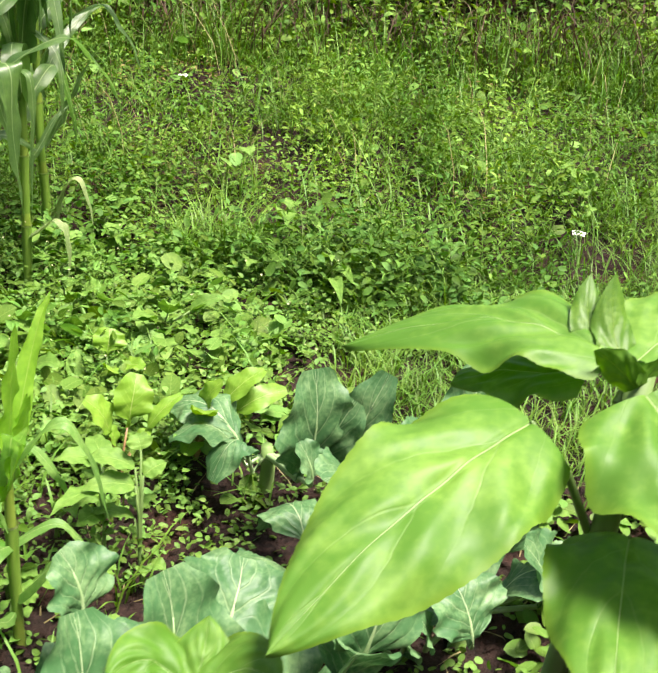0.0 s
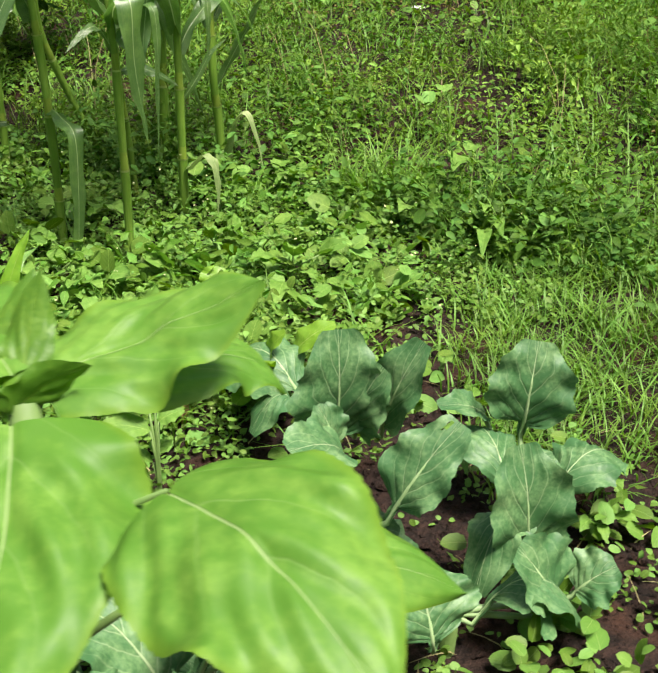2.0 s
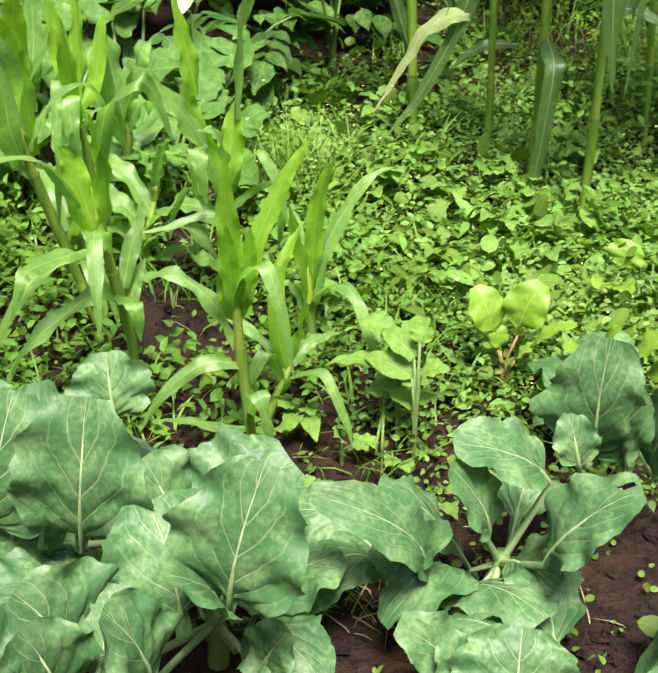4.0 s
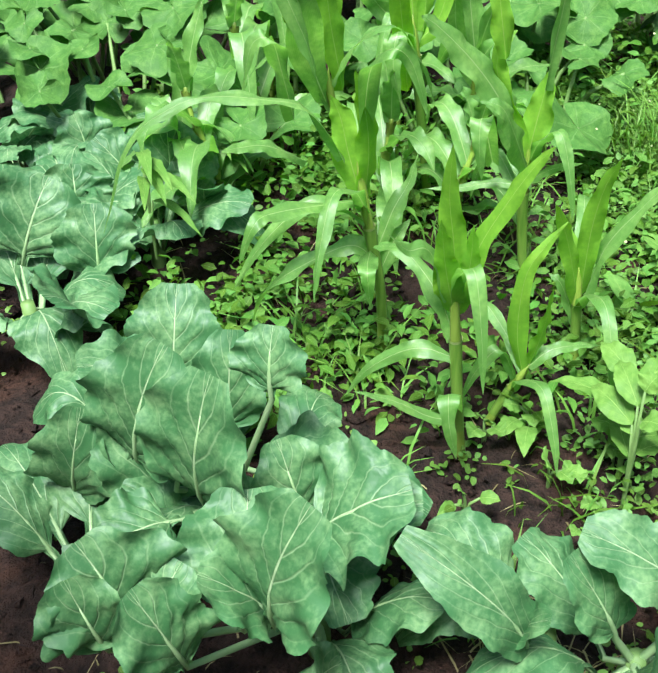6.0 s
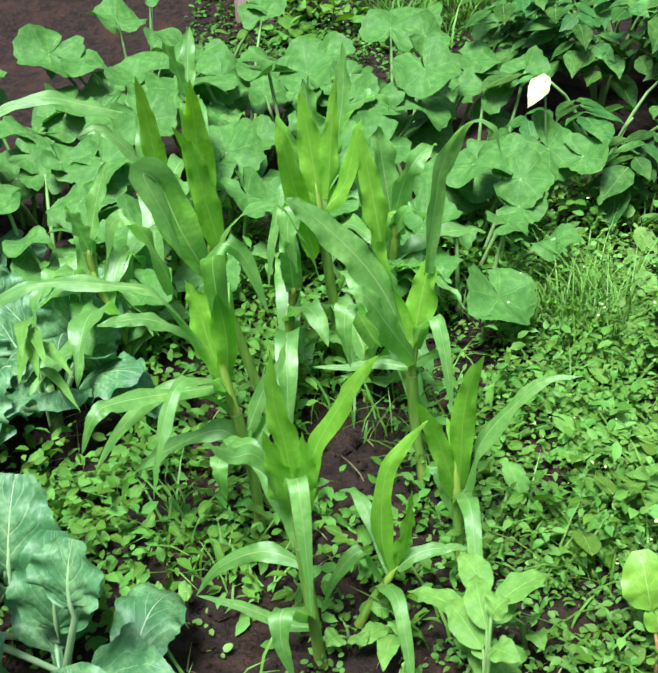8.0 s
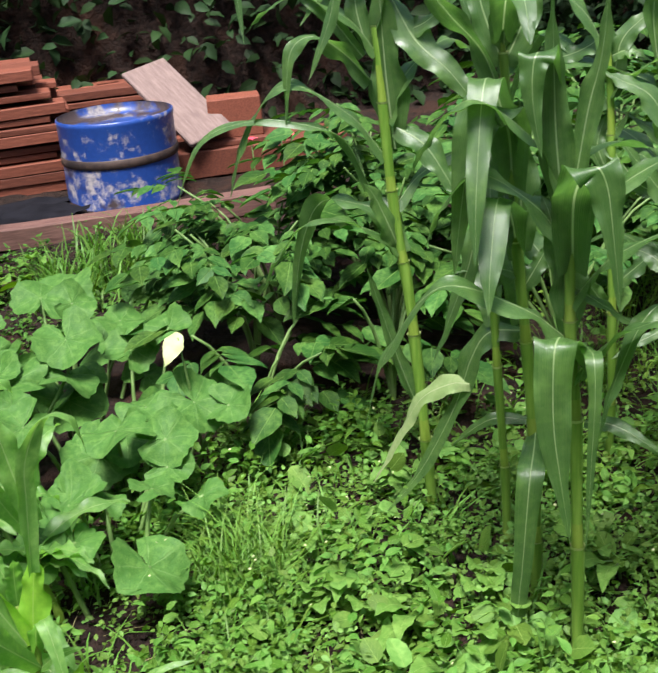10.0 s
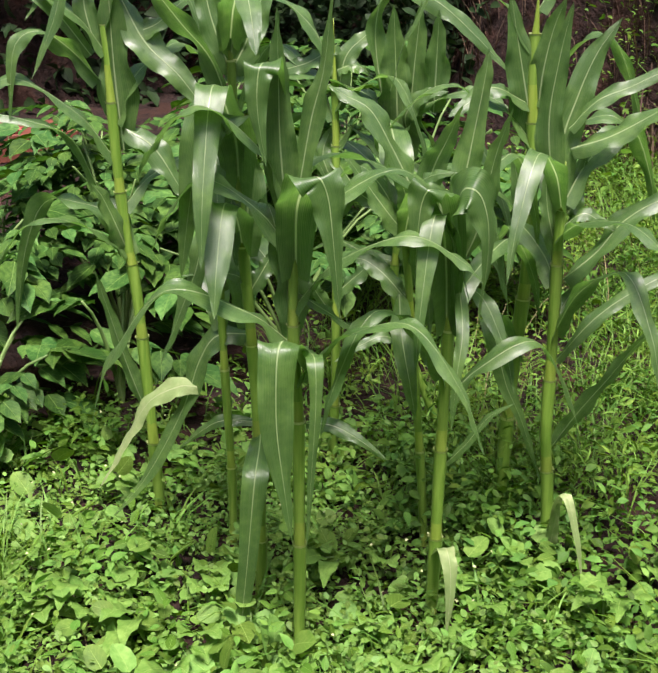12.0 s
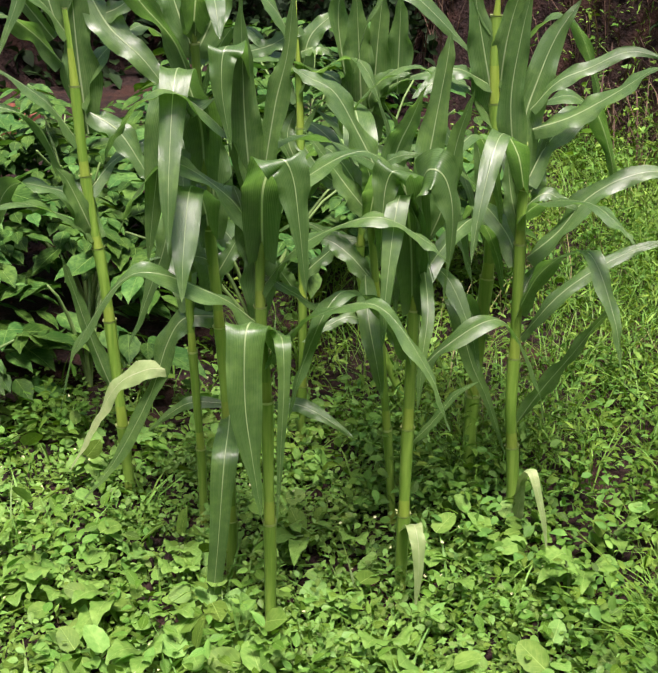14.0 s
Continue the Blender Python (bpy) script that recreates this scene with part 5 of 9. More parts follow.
maize_leaf(young_maize, [(0.000, -0.026, 0.333), (0.014, -0.020, 0.433), (0.028, -0.028, 0.519), (0.042, -0.041, 0.576)], 0.052, (0.44, -0.90, -0.05), MAIZE_YOUNG)
maize_leaf(young_maize, [(0.001, -0.057, 0.410), (0.009, -0.110, 0.501), (0.017, -0.174, 0.526), (0.025, -0.244, 0.540), (0.033, -0.303, 0.534), (0.042, -0.381, 0.480), (0.050, -0.439, 0.334)], 0.042, (0.63, 0.73, -0.26), MAIZE_YOUNG)
maize_leaf(young_maize, [(0.000, -0.028, 0.454), (0.065, -0.020, 0.585), (0.130, 0.003, 0.643), (0.130, 0.031, 0.619), (0.129, 0.055, 0.534)], 0.049, (-0.12, 0.85, 0.52), MAIZE_YOUNG)
maize_leaf(young_maize, [(0.000, -0.026, 0.293), (0.007, -0.085, 0.336), (0.013, -0.144, 0.322), (0.020, -0.206, 0.262), (0.026, -0.250, 0.191)], 0.040, (0.68, 0.65, -0.34), MAIZE_YOUNG)
maize_leaf(young_maize, [(0.000, -0.034, 0.333), (0.098, -0.170, 0.380), (0.132, -0.205, 0.378), (0.132, -0.231, 0.314)], 0.039, (0.54, 0.75, -0.38), MAIZE_YOUNG)
maize_leaf(young_maize, [(0.000, -0.005, 0.244), (-0.017, 0.022, 0.302), (-0.034, 0.048, 0.338), (-0.050, 0.065, 0.382)], 0.041, (-0.47, -0.88, 0.07), MAIZE_YOUNG)
maize_leaf(young_maize, [(0.000, -0.006, 0.184), (-0.013, 0.025, 0.247), (-0.025, 0.051, 0.275)], 0.036, (-0.62, -0.70, 0.35), MAIZE_YOUNG)
maize_leaf(young_maize, [(0.000, -0.019, 0.236), (0.130, -0.036, 0.286), (0.130, -0.032, 0.214)], 0.044, (0.21, 0.98, -0.02), MAIZE_YOUNG)
young_maize = maize_stem((-0.950, 1.300, 0.0), [(0.000, 0.000, 0.000), (0.001, -0.073, 0.306), (0.001, -0.093, 0.397), (0.001, -0.095, 0.453)], 0.0096, 'young bright green maize plant in bare soil', 'young maize row', MAIZE_YOUNG, 2)
maize_leaf(young_maize, [(0.001, -0.100, 0.381), (0.047, -0.129, 0.491), (0.118, -0.142, 0.609), (0.132, -0.162, 0.632), (0.131, -0.135, 0.554), (0.131, -0.121, 0.489)], 0.080, (-0.42, 0.90, 0.10), MAIZE_YOUNG)
maize_leaf(young_maize, [(0.001, -0.071, 0.405), (0.019, -0.088, 0.522), (0.037, -0.099, 0.616), (0.056, -0.123, 0.677)], 0.055, (0.47, -0.83, -0.30), MAIZE_YOUNG)
maize_leaf(young_maize, [(0.001, -0.094, 0.491), (0.034, -0.091, 0.635), (0.066, -0.087, 0.751)], 0.065, (-0.05, -1.00, 0.01), MAIZE_YOUNG)
maize_leaf(young_maize, [(0.001, -0.157, 0.543), (0.012, -0.181, 0.595), (0.023, -0.234, 0.663), (0.034, -0.275, 0.658)], 0.037, (0.80, 0.27, -0.54), MAIZE_YOUNG)
maize_leaf(young_maize, [(0.002, -0.159, 0.357), (0.067, -0.176, 0.478), (0.132, -0.190, 0.562), (0.132, -0.221, 0.554), (0.132, -0.242, 0.475)], 0.054, (0.47, 0.80, -0.37), MAIZE_YOUNG)
maize_leaf(young_maize, [(0.001, -0.158, 0.529), (0.033, -0.162, 0.668), (0.064, -0.166, 0.762)], 0.045, (-0.11, -0.98, -0.16), MAIZE_YOUNG)
maize_leaf(young_maize, [(0.002, -0.203, 0.683), (0.019, -0.251, 0.702), (0.036, -0.310, 0.724), (0.053, -0.371, 0.714), (0.070, -0.449, 0.675)], 0.037, (0.77, 0.42, -0.49), MAIZE_YOUNG)
maize_leaf(young_maize, [(0.001, -0.141, 0.272), (0.021, -0.210, 0.318), (0.041, -0.258, 0.329), (0.060, -0.291, 0.333)], 0.039, (0.75, 0.39, -0.54), MAIZE_YOUNG)
young_maize = maize_stem((-1.200, 1.420, 0.0), [(0.000, 0.000, 0.000), (0.000, -0.026, 0.291), (0.000, -0.032, 0.371), (0.000, -0.038, 0.432)], 0.0098, 'young bright green maize plant in bare soil', 'young maize row', MAIZE_YOUNG, 2)
maize_leaf(young_maize, [(0.000, -0.031, 0.380), (-0.007, -0.043, 0.495), (-0.014, -0.057, 0.606)], 0.075, (0.20, -0.98, -0.04), MAIZE_YOUNG)
maize_leaf(young_maize, [(0.000, -0.017, 0.397), (-0.015, -0.005, 0.516), (-0.030, 0.008, 0.627)], 0.048, (0.21, -0.93, 0.29), MAIZE_YOUNG)
maize_leaf(young_maize, [(0.000, -0.046, 0.273), (0.097, -0.068, 0.442), (0.131, -0.083, 0.551), (0.131, -0.096, 0.607)], 0.060, (0.35, -0.93, -0.05), MAIZE_YOUNG)
maize_leaf(young_maize, [(0.000, -0.032, 0.371), (-0.005, 0.014, 0.421), (-0.010, 0.041, 0.518), (-0.014, 0.051, 0.548)], 0.046, (-0.53, -0.83, 0.20), MAIZE_YOUNG)
maize_leaf(young_maize, [(0.000, -0.040, 0.345), (0.097, -0.075, 0.442), (0.131, -0.090, 0.393), (0.131, -0.077, 0.316)], 0.061, (-0.05, 1.00, -0.05), MAIZE_YOUNG)
young_maize = maize_stem((-0.832, 1.553, 0.0), [(0.000, 0.000, 0.000), (0.000, -0.015, 0.130), (0.000, -0.021, 0.245), (0.000, -0.016, 0.313), (0.000, -0.022, 0.345)], 0.0096, 'young bright green maize plant in bare soil', 'young maize row', MAIZE_YOUNG, 2)
maize_leaf(young_maize, [(0.000, -0.008, 0.262), (0.097, -0.063, 0.404), (0.131, -0.097, 0.479), (0.131, -0.133, 0.493)], 0.058, (0.68, -0.57, -0.46), MAIZE_YOUNG)
maize_leaf(young_maize, [(0.000, -0.026, 0.313), (0.009, -0.073, 0.428), (0.017, -0.124, 0.506), (0.025, -0.181, 0.570), (0.033, -0.210, 0.594)], 0.075, (0.64, -0.45, -0.62), MAIZE_YOUNG)
maize_leaf(young_maize, [(0.000, -0.019, 0.313), (-0.006, -0.002, 0.405), (-0.013, 0.014, 0.473)], 0.068, (-0.38, -0.92, 0.03), MAIZE_YOUNG)
maize_leaf(young_maize, [(-0.000, 0.001, 0.439), (0.001, 0.016, 0.556), (0.003, 0.027, 0.625), (0.004, 0.063, 0.687), (0.005, 0.101, 0.678), (0.007, 0.114, 0.618)], 0.046, (-0.59, 0.79, 0.15), MAIZE_YOUNG)
maize_leaf(young_maize, [(0.001, -0.067, 0.498), (-0.005, -0.081, 0.594), (-0.011, -0.094, 0.681)], 0.048, (0.12, -0.98, -0.12), MAIZE_YOUNG)
maize_leaf(young_maize, [(0.001, -0.079, 0.313), (0.097, -0.119, 0.445), (0.131, -0.130, 0.425), (0.131, -0.123, 0.353)], 0.047, (-0.08, 0.99, -0.11), MAIZE_YOUNG)
maize_leaf(young_maize, [(0.000, -0.026, 0.262), (-0.014, -0.074, 0.262), (-0.028, -0.130, 0.248), (-0.041, -0.187, 0.243)], 0.025, (0.82, -0.15, -0.56), MAIZE_YOUNG)
maize_leaf(young_maize, [(0.000, -0.025, 0.262), (0.033, 0.015, 0.308), (0.066, 0.059, 0.335)], 0.024, (-0.78, 0.22, 0.59), MAIZE_YOUNG)
maize_leaf(young_maize, [(0.000, -0.030, 0.313), (-0.011, -0.049, 0.402), (-0.023, -0.076, 0.471), (-0.035, -0.062, 0.517), (-0.047, -0.040, 0.526)], 0.056, (-0.67, -0.53, 0.52), MAIZE_YOUNG)
young_maize = maize_stem((-0.626, 1.596, 0.0), [(0.000, 0.000, 0.000), (0.000, -0.008, 0.116), (0.000, -0.011, 0.178), (0.000, -0.014, 0.228)], 0.0088, 'young bright green maize plant in bare soil', 'young maize row', MAIZE_YOUNG, 2)
maize_leaf(young_maize, [(0.000, -0.008, 0.152), (0.026, -0.044, 0.289), (0.052, -0.077, 0.380)], 0.047, (0.61, -0.78, -0.10), MAIZE_YOUNG)
maize_leaf(young_maize, [(0.000, -0.006, 0.169), (0.015, -0.006, 0.304), (0.030, 0.002, 0.391), (0.044, 0.018, 0.445)], 0.047, (-0.13, -0.90, 0.42), MAIZE_YOUNG)
maize_leaf(young_maize, [(0.000, -0.001, 0.160), (0.005, 0.025, 0.265), (0.009, 0.072, 0.335), (0.014, 0.108, 0.376), (0.018, 0.167, 0.385)], 0.042, (-0.83, -0.02, 0.56), MAIZE_YOUNG)
maize_leaf(young_maize, [(0.000, -0.005, 0.160), (-0.024, -0.009, 0.226), (-0.049, -0.023, 0.273)], 0.039, (0.48, -0.87, 0.05), MAIZE_YOUNG)
maize_leaf(young_maize, [(0.000, -0.007, 0.107), (-0.014, -0.036, 0.183), (-0.028, -0.055, 0.197)], 0.030, (0.60, -0.70, -0.37), MAIZE_YOUNG)

maize_plant((-1.546, 1.390, 0.000), (0.00, 0.00, 0.32), [
    (0.78, (-0.00, -0.01, 0.14), (-0.00, -0.02, 0.26), 0.078, 86),
    (0.85, (-0.03, 0.05, 0.14), (-0.05, 0.06, 0.30), 0.048, 71),
    (0.71, (-0.00, -0.03, -0.05), (0.06, -0.02, -0.12), 0.052, 67),
    (0.88, (0.02, -0.06, 0.08), (0.12, -0.08, 0.20), 0.050, 93),
    (0.91, (0.05, 0.09, 0.18), (0.03, 0.15, 0.15), 0.048, None),
], MAIZE_YOUNG, "young bright green maize plant in bare soil", "young maize row", 0.0079, (), 6)
maize_plant((-1.325, 1.550, 0.000), (-0.00, -0.02, 0.30), [
    (0.84, (-0.00, -0.02, 0.15), (-0.00, -0.03, 0.24), 0.061, 106),
    (0.87, (0.04, 0.03, 0.07), (-0.02, 0.06, 0.01), 0.037, None),
    (0.75, (0.04, -0.05, 0.13), (0.10, -0.06, 0.29), 0.037, 95),
    (0.93, (0.03, 0.03, 0.13), (-0.04, 0.09, 0.15), 0.045, 114),
], MAIZE_YOUNG, "young bright green maize plant in bare soil", "young maize row", 0.0079, (), 6)
maize_plant((-1.237, 0.863, 0.000), (-0.01, 0.04, 0.22), [
    (0.60, (0.06, -0.02, 0.11), (-0.01, -0.19, -0.09), 0.045, None),
    (0.69, (-0.02, 0.02, 0.11), (-0.04, 0.00, 0.20), 0.042, 95),
], MAIZE_YOUNG, "young bright green maize plant in bare soil", "young maize row", 0.0065, (), 6)

random_maize((-1.47, 1.08, 0), 0.34, MAIZE_YOUNG, "young bright green maize plant in bare soil", "young maize row", 8, 0.26, 0.05, 0.008)
random_maize((-1.19, 0.98, 0), 0.3, MAIZE_YOUNG, "young bright green maize plant in bare soil", "young maize row", 8, 0.24, 0.05, 0.008)
random_maize((-1.10, 1.46, 0), 0.22, MAIZE_YOUNG, "young bright green maize plant in bare soil", "young maize row", 8, 0.2, 0.05, 0.008)
random_maize((-1.13, 1.33, 0), 0.26, MAIZE_YOUNG, "young bright green maize plant in bare soil", "young maize row", 8, 0.22, 0.05, 0.008)
random_maize((-1.76, 1.10, 0), 0.4, MAIZE_YOUNG, "young bright green maize plant in bare soil", "young maize row", 8, 0.3, 0.05, 0.008)


# ---- young sunflower ----
def toothed_blade(b, base, apex, tip, width, side, seed, young):
    """A broad heart-shaped blade, bulging between its sunken veins, toothed and loosely ruffled along the margin."""
    base, apex, tip = vec(base), vec(apex), vec(tip)
    ctl = apex * 2 - (base + tip) * 0.5
    s0 = vec(side).normalized()
    r = random.Random(seed * 13 + 5)
    nu, nv = (31, 17) if young else (81, 33)
    teeth = 13 if young else 27
    ph = [r.uniform(0, 6.28) for k in range(6)]
    pts, uvs = [], []
    for i in range(nu):
        u = i / (nu - 1)
        m = base * (1 - u) ** 2 + ctl * 2 * u * (1 - u) + tip * u * u
        t = ((ctl - base) * (1 - u) + (tip - ctl) * u).normalized()
        s = (s0 - t * s0.dot(t)).normalized()
        n = s.cross(t)
        w = PROFILES["heart"](u) ** 0.8 * width * 0.5
        for j in range(nv):
            v = 2 * j / (nv - 1) - 1
            a = abs(v)
            k = 0 if v > 0 else 1
            tooth = ((u * teeth + 0.35 * math.sin(ph[k])) % 1.0) * 0.022 - 0.01 if a > 0.96 else 0.0
            sag = 0.12 * a - 0.3 * a * a
            ruffle = 0.17 * math.sin(u * 12 + ph[k]) * a**3 + 0.07 * math.sin(u * 23 + ph[k + 2]) * a**4
            veins = 3 * (u - 0.575 * a)
            bulge = math.cos(6.283 * veins) * math.sin(math.pi * min(1, a * 1.05)) * min(1, 4 * u, 4 * (1 - u))
            bulge = bulge * (0.03 if young else 0.014) + 0.12 * noise.noise(Vector((u * 6.5 - a * 3, v * 2.4, seed * 1.7))) * min(1, 4 * u, 2.2 * (1 - u))
            crease = -0.05 * math.exp(-((a / 0.05) ** 2)) * (1 - u)
            up = (sag + ruffle * min(1, 5 * u, 2.5 * (1 - u)) + bulge + crease) * (w if young else (w + width * 0.5) * 0.5)
            pts.append(tuple(m + s * (v * w * (1 + tooth)) + n * up))
            uvs.append((u, v * 0.5 + 0.5))
    b.grid(pts, uvs, nu, nv)


def sunflower(at, height, blades_, label):
    """Thick green stem with large heart-shaped leaves; blades_: (attach height, base, apex, tip offsets, width, young, direction across)."""
    ob = thing("sunflower_plant", at, label, "sunflower")
    b = Build()
    k = 9
    b.tube([(0.01 * math.sin(i), 0.008 * math.cos(i * 1.3), height * i / (k - 1)) for i in range(k)], [0.011 - 0.003 * i / k for i in range(k)], 12)
    part("stem", b, STEM, ob)
    for n, (h, base, apex, tip, width, young, side) in enumerate(blades_):
        b = Build()
        root = Vector((0, 0, h))
        base = vec(base)
        toothed_blade(b, base, apex, tip, width, side, n, young)
        lf = part("leaf", b, SUNFLOWER_YOUNG if young else SUNFLOWER, ob, "small pale young leaf" if young else "")
        if (base - root).length > 0.03:
            c = Build()
            c.tube([root, root.lerp(base, 0.5) + Vector((0, 0, 0.012)), base], [0.0034, 0.0026, 0.0012], 7)
            part("petiole", c, STEM, lf)
    return ob


sunflower((0.183, 0.619, 0.0), 0.924, [
    (0.916, (-0.004, 0.007, 0.928), (-0.077, 0.040, 0.933), (-0.173, 0.053, 0.898), 0.08, 0, (0.23, 0.96, 0.17)),
    (0.915, (0.010, 0.010, 0.927), (0.057, 0.054, 0.943), (0.107, 0.070, 0.972), 0.078, 0, (0.59, -0.77, -0.24)),
    (0.906, (0.011, -0.019, 0.918), (0.042, -0.078, 0.897), (0.082, -0.163, 0.872), 0.13, 0, (-0.95, -0.31, -0.05)),
    (0.800, (-0.057, -0.028, 0.897), (-0.129, -0.101, 0.877), (-0.201, -0.175, 0.828), 0.106, 0, (-0.75, 0.60, 0.28)),
    (0.800, (0.099, -0.027, 0.907), (0.167, -0.065, 0.917), (0.235, -0.104, 0.887), 0.115, 0, (-0.50, -0.83, -0.25)),
    (0.740, (0.077, 0.041, 0.780), (0.147, 0.077, 0.797), (0.218, 0.112, 0.765), 0.085, 0, (0.37, -0.82, -0.44)),
    (0.903, (-0.018, 0.008, 0.915), (-0.065, 0.035, 0.899), (-0.101, 0.032, 0.888), 0.06, 0, (0.23, 0.96, 0.15)),
    (0.900, (0.020, 0.027, 0.912), (0.070, 0.095, 0.908), (0.103, 0.111, 0.880), 0.06, 0, (0.67, -0.72, -0.15)),
    (0.912, (-0.015, 0.013, 0.924), (-0.020, 0.034, 0.943), (-0.018, 0.056, 0.963), 0.024, 1, (1.00, -0.01, 0.08)),
    (0.911, (0.002, 0.006, 0.923), (-0.005, 0.026, 0.941), (-0.005, 0.043, 0.970), 0.028, 1, (0.98, 0.22, -0.03)),
    (0.906, (0.005, -0.014, 0.918), (-0.010, -0.013, 0.932), (-0.024, -0.012, 0.940), 0.024, 1, (0.57, -0.29, 0.77)),
    (0.906, (0.008, -0.013, 0.918), (0.025, -0.003, 0.935), (0.044, 0.006, 0.944), 0.026, 1, (0.31, 0.52, -0.80)),
    (0.620, (0.017, -0.029, 0.822), (-0.002, -0.094, 0.826), (-0.022, -0.183, 0.801), 0.095, 0, (-0.97, 0.25, -0.03)),
], "young sunflower plant with large bright green heart-shaped leaves")
sunflower((-0.058, 0.439, 0.0), 0.783, [
    (0.766, (0.000, 0.020, 0.778), (0.004, 0.038, 0.792), (0.005, 0.056, 0.809), 0.04, 0, (0.99, -0.04, -0.12)),
    (0.766, (0.000, 0.020, 0.778), (-0.021, 0.029, 0.797), (-0.042, 0.008, 0.800), 0.045, 0, (0.03, 0.85, 0.52)),
    (0.766, (0.000, 0.020, 0.778), (0.026, 0.029, 0.797), (0.048, 0.009, 0.802), 0.045, 0, (0.07, -0.85, -0.53)),
], "second young sunflower with pale green top leaves")


# ---- cabbage-like plants ----
def cabbage(at, blades_, label, stem=0.12, more=3):
    """Short stem with broad blue-green leaves on pale ribs; blades_: (base, apex, tip offsets, width, cup, roll)."""
    ob = thing("cauliflower_plant", at, label, "cauliflower", "blue-green vegetable bed")
    b = Build()
    b.tube([(0, 0, -0.02), (0.004, 0.003, stem * 0.5), (0, 0, stem)], [0.016, 0.015, 0.012], 9)
    part("stem", b, STEM, ob)
    blades_ = list(blades_)
    for i in range(more):
        az = rnd.uniform(0, 6.28)
        d = Vector((math.cos(az), math.sin(az), 0))
        ln = rnd.uniform(0.13, 0.2)
        blades_.append((d * 0.04 + Vector((0, 0, 0.06)), d * ln * 0.7 + Vector((0, 0, 0.15)), d * ln * 1.2 + Vector((0, 0, rnd.uniform(0.05, 0.2))), rnd.uniform(0.09, 0.14), 0.1, rnd.uniform(-0.3, 0.3), (-d.y, d.x, 0)))
    for n, (base, apex, tip, width, cup, roll, side) in enumerate(blades_):
        b = Build()
        leaf(b, base, apex, tip, width, "paddle", 0.12, 0.06 * width, 3.5, rnd.uniform(-0.2, 0.2), 41, 21, cup, 0.03, roll, side, seed=n * 7 + int(at[0] * 99), quilt=0.02 * width, lobed=0.22, holes=rnd.choice([0, 0, 0, 0, 1]))
        # raised pale rib under the blade
        base, apex, tip = vec(base), vec(apex), vec(tip)
        ctl = apex * 2 - (base + tip) * 0.5
        rib = [base * (1 - u) ** 2 + ctl * 2 * u * (1 - u) + tip * u * u for u in (0, 0.2, 0.4, 0.6, 0.8)]
        c = Build()
        c.tube([Vector((0, 0, stem * 0.8))] + [p - Vector((0, 0, 0.003)) for p in rib], [0.006, 0.0045, 0.0038, 0.003, 0.002, 0.001], 6)
        part("rib", c, RIB, part("leaf", b, CABBAGE, ob), "pale green rib")
    return ob


cabbage((-0.324, 1.011, 0.000), [
    ((0.142, -0.025, 0.200), (0.181, -0.028, 0.320), (0.162, 0.003, 0.440), 0.165, 0.04, 0.19, (0.51, 0.85, -0.14)),
    ((0.062, -0.117, 0.200), (0.094, -0.106, 0.314), (0.075, -0.057, 0.420), 0.167, 0.07, -0.03, (0.61, 0.75, -0.24)),
    ((0.051, 0.068, 0.300), (0.051, 0.068, 0.354), (0.025, 0.077, 0.400), 0.108, 0.05, 0.19, (0.30, 0.96, -0.01)),
    ((0.150, 0.103, 0.170), (0.159, 0.090, 0.238), (0.131, 0.072, 0.300), 0.119, 0.07, -0.09, (-0.15, 0.97, 0.21)),
    ((0.162, -0.059, 0.200), (0.194, -0.103, 0.225), (0.219, -0.157, 0.220), 0.125, 0.07, -0.15, (-0.84, -0.42, 0.33)),
    ((0.104, -0.068, 0.200), (0.103, -0.057, 0.234), (0.087, -0.037, 0.260), 0.045, 0.09, -0.02, (0.62, 0.76, -0.22)),
], 'blue-green cauliflower plant with broad ribbed leaves', 0.1)
cabbage((-0.088, 1.117, 0.000), [
    ((0.150, -0.045, 0.260), (0.175, -0.043, 0.364), (0.162, 0.003, 0.460), 0.158, 0.04, 0.11, (0.76, 0.62, -0.20)),
    ((0.126, -0.048, 0.240), (0.149, -0.068, 0.308), (0.154, -0.121, 0.360), 0.101, 0.12, -0.19, (-0.88, 0.29, 0.38)),
    ((0.149, -0.150, 0.200), (0.179, -0.158, 0.281), (0.169, -0.191, 0.360), 0.123, 0.08, -0.09, (-0.52, 0.81, 0.27)),
    ((-0.028, 0.004, 0.200), (-0.007, 0.050, 0.265), (-0.001, 0.124, 0.300), 0.174, 0.14, 0.11, (0.93, 0.09, -0.35)),
    ((0.135, 0.002, 0.120), (0.150, 0.002, 0.163), (0.162, 0.025, 0.200), 0.079, 0.04, -0.09, (0.95, 0.01, -0.32)),
    ((0.117, -0.242, 0.200), (0.142, -0.246, 0.269), (0.131, -0.266, 0.340), 0.115, 0.02, 0.20, (-0.37, 0.91, 0.19)),
], 'blue-green cauliflower plant with broad ribbed leaves', 0.1)
